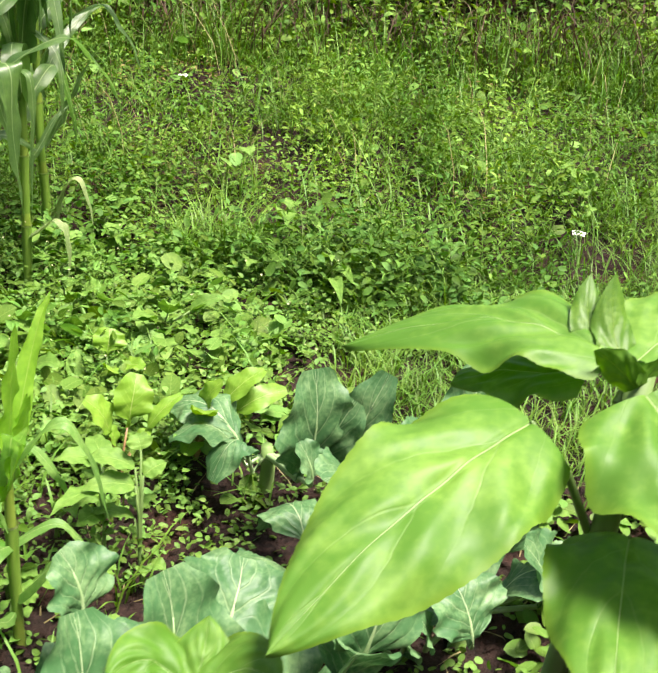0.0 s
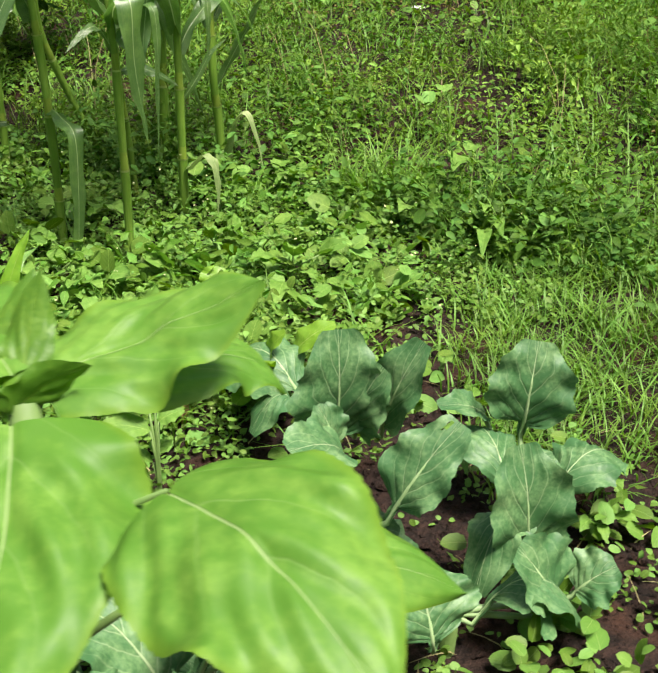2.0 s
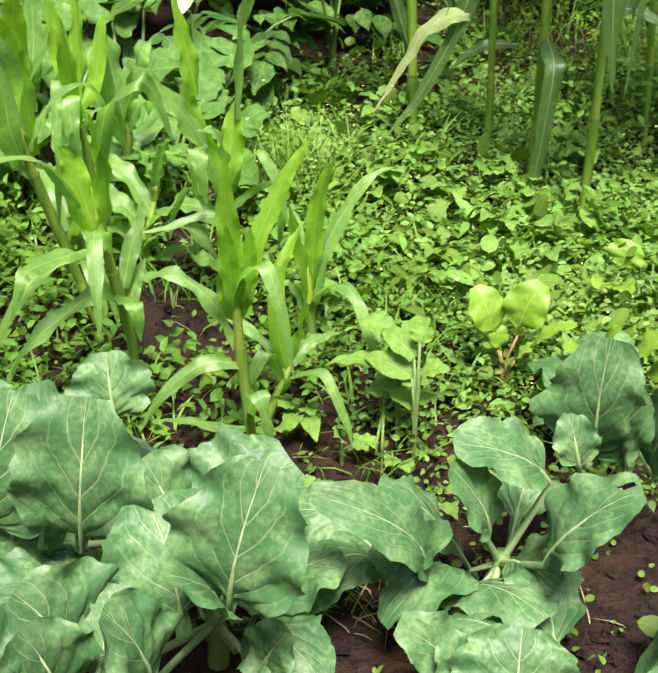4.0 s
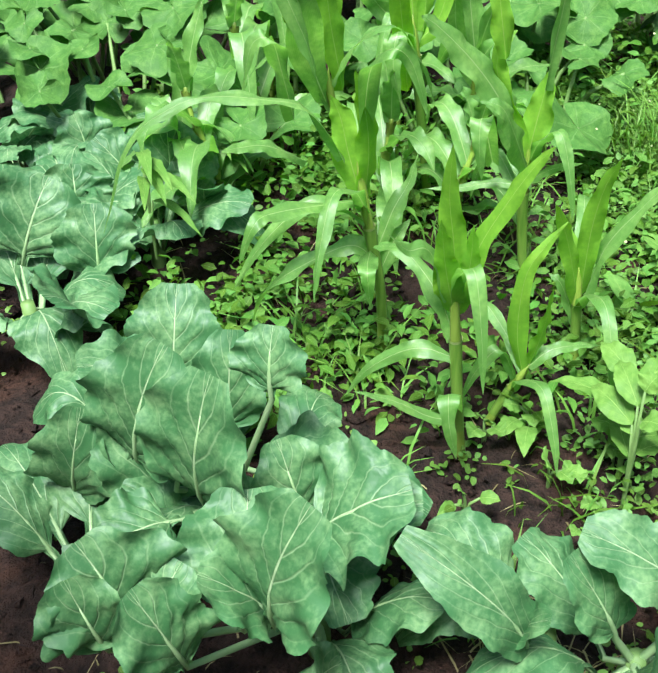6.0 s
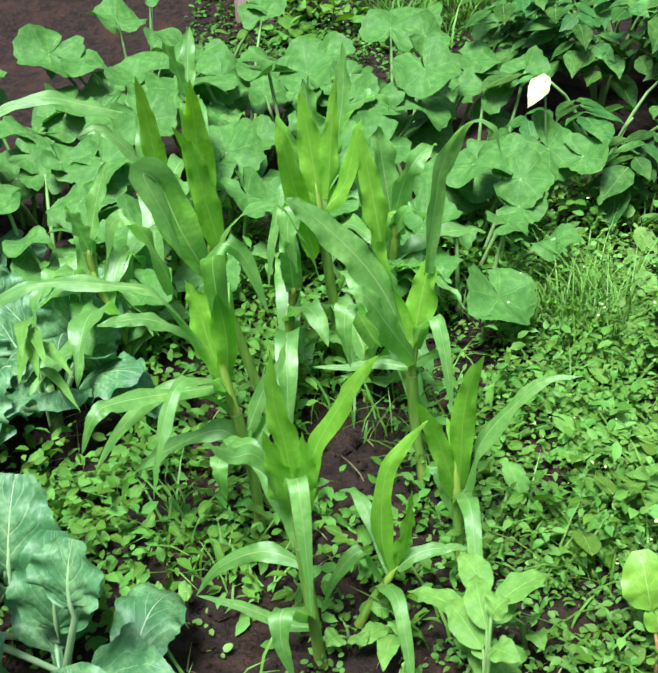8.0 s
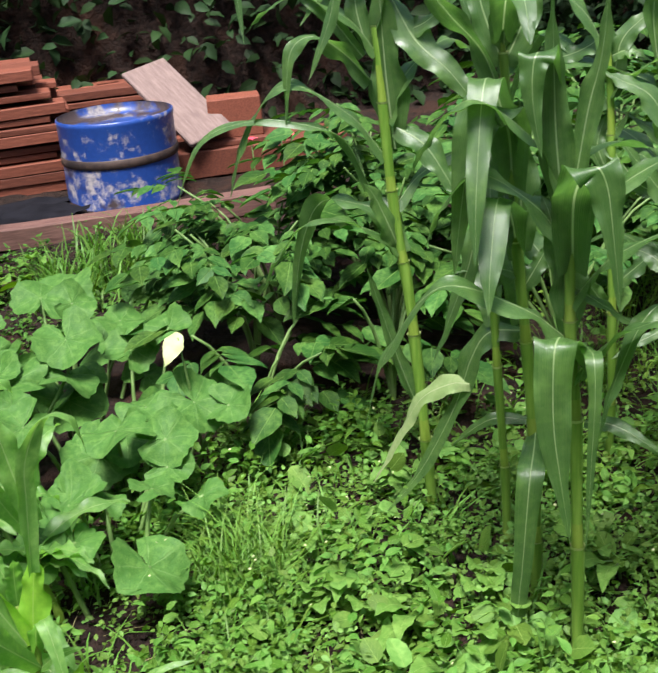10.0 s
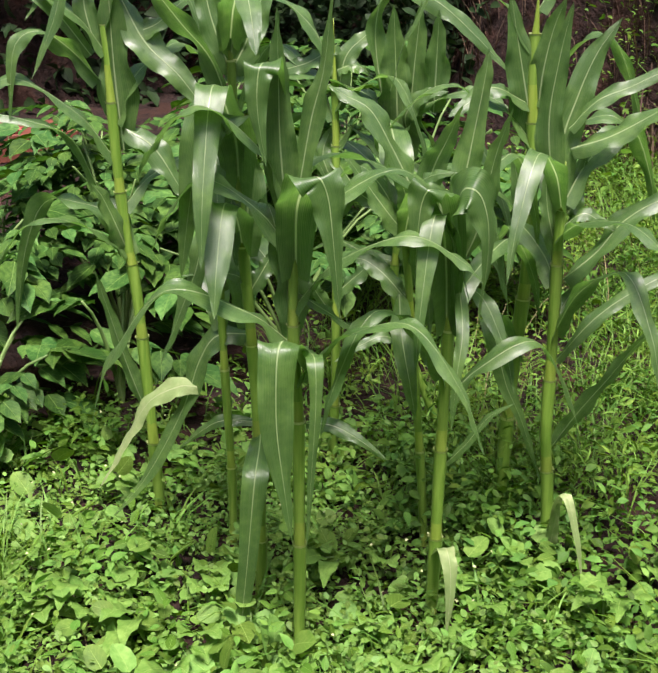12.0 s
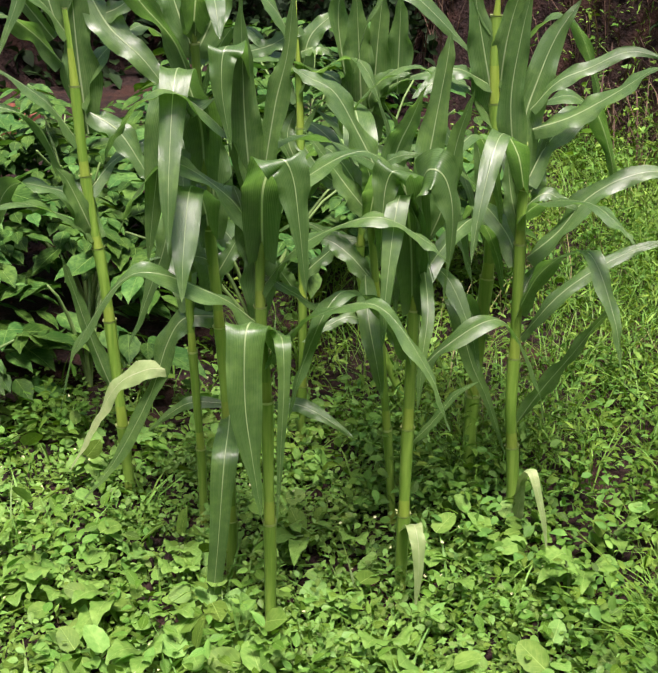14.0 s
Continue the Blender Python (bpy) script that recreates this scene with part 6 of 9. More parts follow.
cabbage((-0.032, 1.406, 0.000), [
    ((0.044, -0.037, 0.100), (0.087, -0.077, 0.238), (0.031, -0.190, 0.320), 0.082, 0.04, 0.04, (-0.68, 0.62, 0.39)),
    ((0.036, -0.036, 0.100), (0.062, -0.052, 0.174), (0.100, -0.028, 0.240), 0.062, 0.07, 0.06, (0.87, -0.32, -0.38)),
    ((0.042, -0.032, 0.080), (0.035, -0.055, 0.128), (0.005, -0.085, 0.160), 0.052, 0.09, 0.10, (-0.44, 0.83, 0.35)),
], 'blue-green cauliflower plant with broad ribbed leaves', 0.1)
cabbage((0.025, 1.506, 0.000), [
    ((0.122, -0.040, 0.200), (0.160, -0.039, 0.290), (0.207, 0.011, 0.360), 0.113, 0.02, 0.10, (0.88, -0.31, -0.37)),
    ((0.023, 0.055, 0.220), (0.020, -0.008, 0.288), (-0.013, -0.088, 0.320), 0.098, 0.05, 0.01, (-0.76, 0.49, 0.43)),
    ((0.007, -0.035, 0.150), (0.026, -0.062, 0.229), (0.003, -0.104, 0.300), 0.078, 0.05, -0.08, (-0.38, 0.84, 0.38)),
    ((0.081, -0.123, 0.040), (0.116, -0.120, 0.101), (0.165, -0.090, 0.140), 0.065, 0.08, -0.01, (0.68, -0.64, -0.36)),
    ((0.123, -0.157, 0.050), (0.125, -0.190, 0.125), (0.091, -0.240, 0.180), 0.087, 0.05, 0.10, (-0.57, 0.75, 0.34)),
    ((0.033, -0.016, 0.120), (0.078, -0.025, 0.154), (0.135, -0.025, 0.160), 0.086, 0.09, -0.19, (0.03, -0.96, -0.29)),
], 'blue-green cauliflower plant with broad ribbed leaves', 0.1)
cabbage((-0.102, 1.878, 0.000), [
    ((0.068, -0.145, 0.120), (0.093, -0.185, 0.236), (0.083, -0.168, 0.360), 0.160, 0.04, -0.02, (0.85, 0.52, -0.00)),
    ((0.142, -0.093, 0.120), (0.170, -0.139, 0.229), (0.215, -0.122, 0.340), 0.093, 0.14, 0.16, (0.91, -0.25, -0.33)),
    ((0.099, -0.109, 0.120), (0.117, -0.158, 0.207), (0.159, -0.158, 0.300), 0.114, 0.08, -0.19, (0.85, -0.37, -0.38)),
    ((0.093, -0.203, 0.150), (0.089, -0.214, 0.198), (0.064, -0.210, 0.240), 0.066, 0.12, -0.03, (0.49, 0.84, 0.22)),
], 'blue-green cauliflower plant with broad ribbed leaves', 0.1)
cabbage((0.313, 1.702, 0.000), [
    ((-0.042, 0.148, 0.140), (-0.032, 0.130, 0.232), (-0.032, 0.162, 0.320), 0.147, 0.09, 0.08, (0.98, 0.19, -0.07)),
    ((-0.106, 0.170, 0.140), (-0.124, 0.118, 0.195), (-0.171, 0.061, 0.220), 0.065, 0.09, -0.01, (-0.60, 0.67, 0.43)),
    ((0.014, -0.083, 0.050), (0.021, -0.114, 0.166), (-0.008, -0.090, 0.280), 0.143, 0.14, -0.05, (0.84, 0.54, 0.10)),
    ((-0.026, 0.044, 0.100), (-0.001, 0.048, 0.137), (0.031, 0.069, 0.160), 0.086, 0.06, 0.14, (0.68, -0.63, -0.38)),
], 'blue-green cauliflower plant with broad ribbed leaves', 0.1)
cabbage((0.250, 1.441, 0.000), [
    ((0.006, -0.100, 0.100), (-0.006, -0.094, 0.157), (-0.036, -0.066, 0.200), 0.151, 0.03, -0.08, (0.74, 0.67, 0.08)),
    ((0.137, 0.078, 0.050), (0.134, 0.050, 0.131), (0.087, 0.033, 0.200), 0.141, 0.12, -0.17, (0.15, 0.93, 0.33)),
    ((0.166, 0.101, 0.080), (0.189, 0.102, 0.117), (0.223, 0.118, 0.140), 0.095, 0.13, 0.08, (0.59, -0.73, -0.35)),
    ((-0.065, -0.116, 0.100), (-0.066, -0.129, 0.143), (-0.090, -0.137, 0.180), 0.067, 0.06, -0.09, (0.10, 0.95, 0.28)),
], 'blue-green cauliflower plant with broad ribbed leaves', 0.1)
cabbage((-0.458, 0.854, 0.000), [
    ((0.221, 0.062, 0.120), (0.203, 0.060, 0.222), (0.136, 0.045, 0.300), 0.147, 0.12, 0.16, (-0.24, 0.97, -0.02)),
    ((0.057, 0.151, 0.120), (0.069, 0.160, 0.214), (0.031, 0.170, 0.300), 0.117, 0.02, -0.01, (0.05, 0.99, -0.10)),
    ((-0.023, 0.068, 0.150), (-0.036, 0.079, 0.235), (-0.092, 0.089, 0.300), 0.143, 0.08, -0.00, (0.04, 0.99, -0.12)),
    ((0.033, 0.081, 0.200), (0.078, 0.043, 0.277), (0.115, -0.035, 0.320), 0.109, 0.05, -0.14, (-0.89, -0.19, 0.42)),
    ((0.138, -0.068, 0.100), (0.185, -0.055, 0.196), (0.177, -0.026, 0.300), 0.121, 0.09, 0.12, (0.24, 0.94, -0.24)),
    ((0.116, 0.192, 0.100), (0.173, 0.247, 0.174), (0.229, 0.336, 0.200), 0.119, 0.01, -0.11, (0.84, -0.44, -0.32)),
    ((0.256, 0.094, 0.100), (0.254, 0.064, 0.161), (0.232, 0.013, 0.200), 0.088, 0.12, 0.12, (-0.81, 0.54, 0.24)),
], 'blue-green cauliflower plant with broad ribbed leaves', 0.1)
cabbage((-0.284, 1.086, 0.000), [
    ((0.119, 0.032, 0.150), (0.151, 0.086, 0.219), (0.172, 0.172, 0.250), 0.114, 0.10, -0.19, (0.93, -0.11, -0.34)),
    ((0.126, 0.032, 0.150), (0.197, 0.049, 0.171), (0.268, 0.069, 0.150), 0.125, 0.11, 0.19, (0.25, -0.97, -0.06)),
    ((0.301, -0.054, 0.200), (0.264, -0.046, 0.275), (0.193, -0.039, 0.320), 0.171, 0.15, 0.08, (0.04, 1.00, -0.09)),
    ((0.064, -0.035, 0.120), (0.098, -0.042, 0.196), (0.142, -0.087, 0.250), 0.112, 0.01, 0.14, (-0.85, -0.40, 0.35)),
], 'blue-green cauliflower plant with broad ribbed leaves', 0.1)
cabbage((-0.189, 0.807, 0.000), [
    ((0.204, 0.095, 0.200), (0.212, 0.088, 0.281), (0.189, 0.053, 0.350), 0.165, 0.03, 0.06, (-0.69, 0.71, 0.13)),
    ((0.126, 0.041, 0.150), (0.128, 0.063, 0.207), (0.105, 0.099, 0.250), 0.119, 0.14, 0.08, (0.59, 0.74, -0.31)),
    ((0.222, 0.108, 0.200), (0.217, 0.130, 0.258), (0.184, 0.163, 0.300), 0.115, 0.02, -0.08, (0.50, 0.82, -0.26)),
], 'blue-green cauliflower plant with broad ribbed leaves', 0.1)
cabbage((-1.067, 0.613, 0.000), [
    ((0.174, 0.010, 0.120), (0.174, 0.042, 0.209), (0.128, 0.083, 0.280), 0.216, 0.14, -0.14, (0.30, 0.90, -0.32)),
    ((0.215, 0.154, 0.100), (0.219, 0.161, 0.180), (0.181, 0.163, 0.250), 0.156, 0.09, -0.03, (-0.11, 0.99, -0.08)),
    ((0.352, 0.120, 0.100), (0.392, 0.136, 0.185), (0.457, 0.112, 0.250), 0.166, 0.02, 0.05, (-0.65, -0.64, 0.42)),
    ((-0.033, 0.087, 0.100), (-0.033, 0.090, 0.154), (-0.060, 0.089, 0.200), 0.156, 0.01, -0.16, (-0.16, 0.99, -0.06)),
], 'blue-green cauliflower plant with broad ribbed leaves', 0.1)
cabbage((-1.328, 0.812, 0.000), [
    ((0.134, 0.070, 0.080), (0.150, 0.075, 0.162), (0.122, 0.076, 0.240), 0.150, 0.06, -0.17, (-0.09, 0.99, -0.04)),
    ((0.115, -0.003, 0.080), (0.120, -0.030, 0.149), (0.097, -0.078, 0.200), 0.135, 0.01, 0.03, (-0.68, 0.66, 0.31)),
    ((0.233, 0.139, 0.060), (0.264, 0.145, 0.144), (0.334, 0.151, 0.200), 0.108, 0.11, 0.15, (0.04, -1.00, 0.05)),
    ((-0.012, -0.113, 0.080), (0.001, -0.115, 0.142), (-0.016, -0.132, 0.200), 0.142, 0.02, -0.03, (-0.44, 0.89, 0.13)),
], 'blue-green cauliflower plant with broad ribbed leaves', 0.1)

cabbage((-1.10, 0.69, 0), [], "blue-green cauliflower plant with broad ribbed leaves", 0.1, 11)
cabbage((-1.06, 0.85, 0), [], "blue-green cauliflower plant with broad ribbed leaves", 0.1, 11)
cabbage((-1.43, 0.52, 0), [], "blue-green cauliflower plant with broad ribbed leaves", 0.1, 11)
cabbage((-1.44, 0.70, 0), [], "blue-green cauliflower plant with broad ribbed leaves", 0.1, 11)
cabbage((-0.81, 0.64, 0), [], "blue-green cauliflower plant with broad ribbed leaves", 0.1, 11)


# ---- herbs and seedlings ----
def herb(name, at, blades_, mat, stem_mat, label, category, profile, group=""):
    """A small leafy plant; blades_: (base, apex, tip offsets, width, direction across)."""
    at = (at[0], at[1], max(at[2], float(ground_z(at[0], at[1]))))
    ob = thing(name, at, label, category, group)
    for n, (base, apex, tip, width, side) in enumerate(blades_):
        b = Build()
        b.tube([(0, 0, -0.01), (base[0] * 0.3, base[1] * 0.3, base[2] * 0.65), base], [0.0032, 0.0026, 0.002], 6, 1)
        leaf(b, base, apex, tip, width, profile, 0.16, 0.07 * width, 3.0, 0.0, 17, 9, 0.0, 0.04, rnd.uniform(-0.3, 0.3), side, seed=n, quilt=0.03 * width)
        part("leaf", b, [mat, stem_mat], ob)
    return ob


herb('chard_plant', (-0.380, 1.845, 0.000), [
    ((-0.023, -0.009, 0.111), (-0.030, -0.020, 0.162), (-0.066, -0.025, 0.200), 0.069, (0.13, 0.96, 0.24)),
    ((0.006, 0.021, 0.120), (0.015, 0.024, 0.176), (0.016, 0.059, 0.220), 0.082, (0.97, 0.19, -0.17)),
    ((0.036, 0.022, 0.102), (0.065, 0.030, 0.152), (0.103, 0.064, 0.180), 0.037, (0.75, -0.57, -0.34)),
    ((-0.012, -0.000, 0.084), (-0.015, -0.005, 0.115), (-0.035, -0.001, 0.140), 0.038, (0.38, 0.91, 0.17)),
    ((0.018, 0.010, 0.075), (0.032, 0.012, 0.103), (0.052, 0.028, 0.120), 0.032, (0.75, -0.57, -0.33)),
], CHARD, PINK_STEM, 'light green chard plant with upright leaves and reddish stalks', 'chard', 'paddle', 'chard plants')
herb('chard_plant', (-0.253, 1.961, 0.000), [
    ((0.062, 0.025, 0.084), (0.114, 0.038, 0.130), (0.176, 0.072, 0.140), 0.050, (0.50, -0.80, -0.35)),
    ((0.045, 0.013, 0.111), (0.079, 0.012, 0.168), (0.130, 0.037, 0.200), 0.055, (0.58, -0.74, -0.35)),
    ((0.001, -0.053, 0.066), (0.005, -0.097, 0.098), (0.002, -0.151, 0.100), 0.049, (-0.97, 0.07, 0.22)),
    ((0.011, -0.045, 0.102), (0.023, -0.074, 0.154), (0.031, -0.128, 0.180), 0.054, (-0.98, -0.06, 0.19)),
    ((0.019, -0.010, 0.111), (0.023, -0.028, 0.159), (0.053, -0.028, 0.200), 0.049, (0.48, -0.80, -0.35)),
], CHARD, PINK_STEM, 'light green chard plant with upright leaves and reddish stalks', 'chard', 'paddle', 'chard plants')
herb('chard_plant', (-0.496, 2.222, 0.000), [
    ((0.001, 0.015, 0.084), (0.004, 0.021, 0.116), (0.002, 0.044, 0.140), 0.078, (0.96, 0.24, -0.14)),
    ((0.015, -0.034, 0.066), (0.027, -0.059, 0.094), (0.042, -0.096, 0.100), 0.043, (-0.93, -0.35, 0.10)),
    ((0.035, -0.019, 0.066), (0.061, -0.037, 0.094), (0.099, -0.055, 0.100), 0.043, (-0.39, -0.90, -0.20)),
], CHARD, STEM, 'pale green broad-leaved plant among weeds', 'leafy plant', 'paddle', '')
herb('broadleaf_weed', (-0.411, 2.507, 0.000), [
    ((-0.021, -0.057, 0.082), (-0.030, -0.097, 0.115), (-0.053, -0.143, 0.120), 0.053, (-0.83, 0.45, 0.33)),
    ((0.014, -0.036, 0.093), (0.023, -0.055, 0.126), (0.035, -0.089, 0.140), 0.061, (-0.95, -0.29, 0.09)),
    ((0.061, 0.014, 0.082), (0.103, 0.017, 0.115), (0.152, 0.035, 0.120), 0.035, (0.35, -0.86, -0.38)),
    ((0.036, -0.029, 0.051), (0.061, -0.052, 0.067), (0.091, -0.073, 0.060), 0.038, (-0.60, -0.78, -0.16)),
    ((0.015, -0.084, 0.046), (0.029, -0.147, 0.068), (0.038, -0.211, 0.050), 0.059, (-0.98, -0.17, 0.14)),
], BROAD, STEM, 'light green broad-leaved weed in the low weeds', 'weed', 'ovate', '')
herb('nettle_weed', (-0.295, 1.588, 0.000), [
    ((-0.009, -0.004, 0.173), (-0.048, -0.027, 0.190), (-0.092, -0.042, 0.180), 0.043, (-0.37, 0.87, 0.31)),
    ((-0.010, -0.000, 0.207), (-0.052, -0.006, 0.227), (-0.099, -0.005, 0.220), 0.040, (-0.01, 0.97, 0.25)),
    ((-0.001, 0.003, 0.241), (-0.006, 0.012, 0.255), (-0.014, 0.027, 0.260), 0.044, (0.86, 0.51, -0.08)),
    ((0.004, 0.004, 0.190), (0.021, 0.017, 0.202), (0.037, 0.037, 0.200), 0.039, (0.71, -0.61, -0.33)),
    ((-0.005, 0.000, 0.156), (-0.025, 0.000, 0.165), (-0.047, 0.003, 0.160), 0.040, (0.08, 0.97, 0.22)),
    ((-0.002, 0.005, 0.122), (-0.008, 0.028, 0.128), (-0.016, 0.050, 0.120), 0.041, (0.94, 0.30, -0.15)),
    ((-0.010, 0.001, 0.105), (-0.058, -0.000, 0.117), (-0.103, 0.006, 0.100), 0.036, (0.04, 0.97, 0.23)),
], BROAD, STEM, 'upright weed with paired pointed green leaves', 'weed', 'ovate', '')
herb('nettle_weed', (-0.359, 1.599, 0.000), [
    ((-0.007, -0.010, 0.156), (-0.033, -0.060, 0.175), (-0.067, -0.105, 0.160), 0.039, (-0.81, 0.53, 0.26)),
    ((-0.008, -0.003, 0.207), (-0.040, -0.018, 0.225), (-0.078, -0.031, 0.220), 0.044, (-0.34, 0.93, 0.17)),
    ((-0.005, 0.009, 0.190), (-0.024, 0.050, 0.209), (-0.049, 0.090, 0.200), 0.044, (0.85, 0.49, -0.20)),
    ((-0.005, 0.004, 0.156), (-0.025, 0.023, 0.167), (-0.048, 0.042, 0.160), 0.040, (0.65, 0.75, -0.12)),
    ((-0.004, -0.004, 0.105), (-0.021, -0.025, 0.111), (-0.039, -0.042, 0.100), 0.045, (-0.73, 0.64, 0.24)),
    ((-0.001, 0.006, 0.088), (-0.004, 0.033, 0.092), (-0.010, 0.058, 0.080), 0.041, (0.96, 0.13, -0.24)),
], BROAD, STEM, 'upright weed with paired pointed green leaves', 'weed', 'ovate', '')
herb('nettle_weed', (-1.014, 0.854, 0.050), [
    ((0.017, 0.003, 0.232), (0.089, 0.019, 0.266), (0.167, 0.034, 0.250), 0.026, (0.20, -0.98, 0.02)),
    ((0.016, 0.007, 0.216), (0.088, 0.036, 0.248), (0.162, 0.070, 0.230), 0.026, (0.40, -0.91, -0.06)),
    ((0.014, 0.010, 0.181), (0.078, 0.054, 0.211), (0.140, 0.105, 0.190), 0.024, (0.60, -0.79, -0.15)),
    ((0.015, 0.001, 0.181), (0.083, 0.009, 0.208), (0.153, 0.013, 0.190), 0.024, (0.08, -0.99, 0.07)),
    ((0.015, 0.011, 0.131), (0.087, 0.057, 0.157), (0.155, 0.109, 0.130), 0.021, (0.57, -0.81, -0.13)),
    ((0.017, 0.005, 0.199), (0.092, 0.029, 0.230), (0.170, 0.055, 0.210), 0.029, (0.31, -0.95, -0.02)),
], BROAD, STEM, 'upright weed with paired pointed green leaves', 'weed', 'ovate', '')
herb('nettle_weed', (-1.527, 2.331, 0.000), [
    ((0.002, -0.006, 0.071), (0.014, -0.034, 0.074), (0.020, -0.060, 0.060), 0.032, (-0.89, -0.36, 0.29)),
    ((0.000, -0.002, 0.105), (0.004, -0.012, 0.105), (0.005, -0.021, 0.100), 0.036, (-0.90, -0.30, 0.31)),
    ((0.003, 0.003, 0.114), (0.018, 0.018, 0.118), (0.029, 0.035, 0.110), 0.036, (0.71, -0.62, -0.34)),
    ((0.006, 0.003, 0.071), (0.036, 0.016, 0.075), (0.061, 0.031, 0.060), 0.032, (0.40, -0.88, -0.25)),
    ((0.007, -0.000, 0.054), (0.042, -0.002, 0.057), (0.073, -0.001, 0.040), 0.032, (-0.03, -0.99, -0.10)),
], BROAD, STEM, 'upright weed with paired pointed green leaves', 'weed', 'ovate', '')
herb('seedling', (-0.542, 1.135, 0.000), [
    ((-0.003, -0.013, 0.041), (-0.005, -0.023, 0.044), (-0.008, -0.033, 0.040), 0.033, (-0.94, 0.22, 0.28)),
    ((-0.003, 0.014, 0.041), (-0.004, 0.026, 0.044), (-0.007, 0.036, 0.040), 0.033, (0.94, 0.17, -0.29)),
], BROAD, STEM, 'small seedling with round light green leaves', 'seedling', 'ovate', 'round-leaved seedlings')
herb('seedling', (-0.469, 1.409, 0.000), [
    ((0.016, -0.013, 0.046), (0.027, -0.022, 0.053), (0.039, -0.033, 0.050), 0.037, (-0.65, -0.74, 0.16)),
    ((0.016, 0.010, 0.046), (0.028, 0.016, 0.052), (0.040, 0.025, 0.050), 0.037, (0.54, -0.82, -0.20)),
    ((0.003, -0.002, 0.051), (0.005, -0.002, 0.056), (0.008, -0.005, 0.060), 0.032, (-0.74, -0.64, 0.19)),
], BROAD, STEM, 'small seedling with round light green leaves', 'seedling', 'ovate', 'round-leaved seedlings')
herb('seedling', (-0.369, 1.493, 0.000), [
    ((0.002, -0.006, 0.051), (0.003, -0.010, 0.057), (0.004, -0.016, 0.060), 0.041, (-0.96, 0.00, 0.26)),
    ((0.018, 0.010, 0.041), (0.032, 0.017, 0.045), (0.045, 0.025, 0.040), 0.031, (0.47, -0.86, -0.19)),
    ((0.015, 0.020, 0.041), (0.027, 0.035, 0.046), (0.037, 0.051, 0.040), 0.026, (0.78, -0.57, -0.25)),
], BROAD, STEM, 'small seedling with round light green leaves', 'seedling', 'ovate', 'round-leaved seedlings')
herb('seedling', (-0.312, 1.353, 0.000), [
    ((0.005, -0.006, 0.056), (0.008, -0.009, 0.065), (0.012, -0.016, 0.070), 0.017, (-0.91, -0.35, 0.23)),
    ((0.008, 0.019, 0.046), (0.015, 0.033, 0.053), (0.020, 0.048, 0.050), 0.023, (0.91, -0.34, -0.25)),
    ((0.017, -0.020, 0.046), (0.030, -0.034, 0.054), (0.042, -0.051, 0.050), 0.020, (-0.77, -0.61, 0.19)),
    ((0.032, 0.000, 0.041), (0.056, 0.000, 0.048), (0.080, 0.001, 0.040), 0.017, (0.01, -1.00, -0.04)),
], BROAD, STEM, 'small seedling with round light green leaves', 'seedling', 'ovate', 'round-leaved seedlings')
herb('seedling', (-0.180, 1.535, 0.000), [
    ((0.008, -0.018, 0.062), (0.013, -0.028, 0.075), (0.019, -0.044, 0.080), 0.019, (-0.94, -0.26, 0.21)),
    ((0.010, 0.002, 0.051), (0.016, 0.003, 0.058), (0.025, 0.005, 0.060), 0.022, (0.27, -0.95, -0.14)),
    ((0.031, -0.001, 0.046), (0.054, -0.003, 0.055), (0.078, -0.003, 0.050), 0.021, (-0.03, -1.00, -0.07)),
    ((0.012, -0.014, 0.046), (0.021, -0.023, 0.052), (0.030, -0.034, 0.050), 0.019, (-0.76, -0.64, 0.13)),
], BROAD, STEM, 'small seedling with round light green leaves', 'seedling', 'ovate', 'round-leaved seedlings')
herb('seedling', (-0.239, 1.512, 0.000), [
    ((0.010, -0.010, 0.046), (0.017, -0.016, 0.051), (0.025, -0.024, 0.050), 0.025, (-0.70, -0.70, 0.13)),
    ((0.007, 0.001, 0.046), (0.012, 0.002, 0.050), (0.018, 0.003, 0.050), 0.022, (0.21, -0.97, -0.12)),
], BROAD, STEM, 'small seedling with round light green leaves', 'seedling', 'ovate', 'round-leaved seedlings')
herb('seedling', (-0.725, 1.191, 0.000), [
    ((0.010, -0.008, 0.051), (0.017, -0.013, 0.059), (0.025, -0.021, 0.060), 0.035, (-0.70, -0.67, 0.23)),
    ((0.010, 0.012, 0.051), (0.018, 0.019, 0.059), (0.026, 0.030, 0.060), 0.035, (0.79, -0.56, -0.26)),
    ((0.019, 0.003, 0.036), (0.034, 0.006, 0.037), (0.047, 0.008, 0.030), 0.029, (0.16, -0.99, -0.05)),
], BROAD, STEM, 'small seedling with round light green leaves', 'seedling', 'ovate', 'round-leaved seedlings')
herb('seedling', (-0.727, 1.062, 0.000), [
    ((0.019, -0.009, 0.051), (0.033, -0.015, 0.061), (0.048, -0.023, 0.060), 0.035, (-0.47, -0.86, 0.18)),
    ((0.015, 0.014, 0.051), (0.026, 0.023, 0.060), (0.038, 0.035, 0.060), 0.035, (0.70, -0.68, -0.21)),
], BROAD, STEM, 'small seedling with round light green leaves', 'seedling', 'ovate', 'round-leaved seedlings')
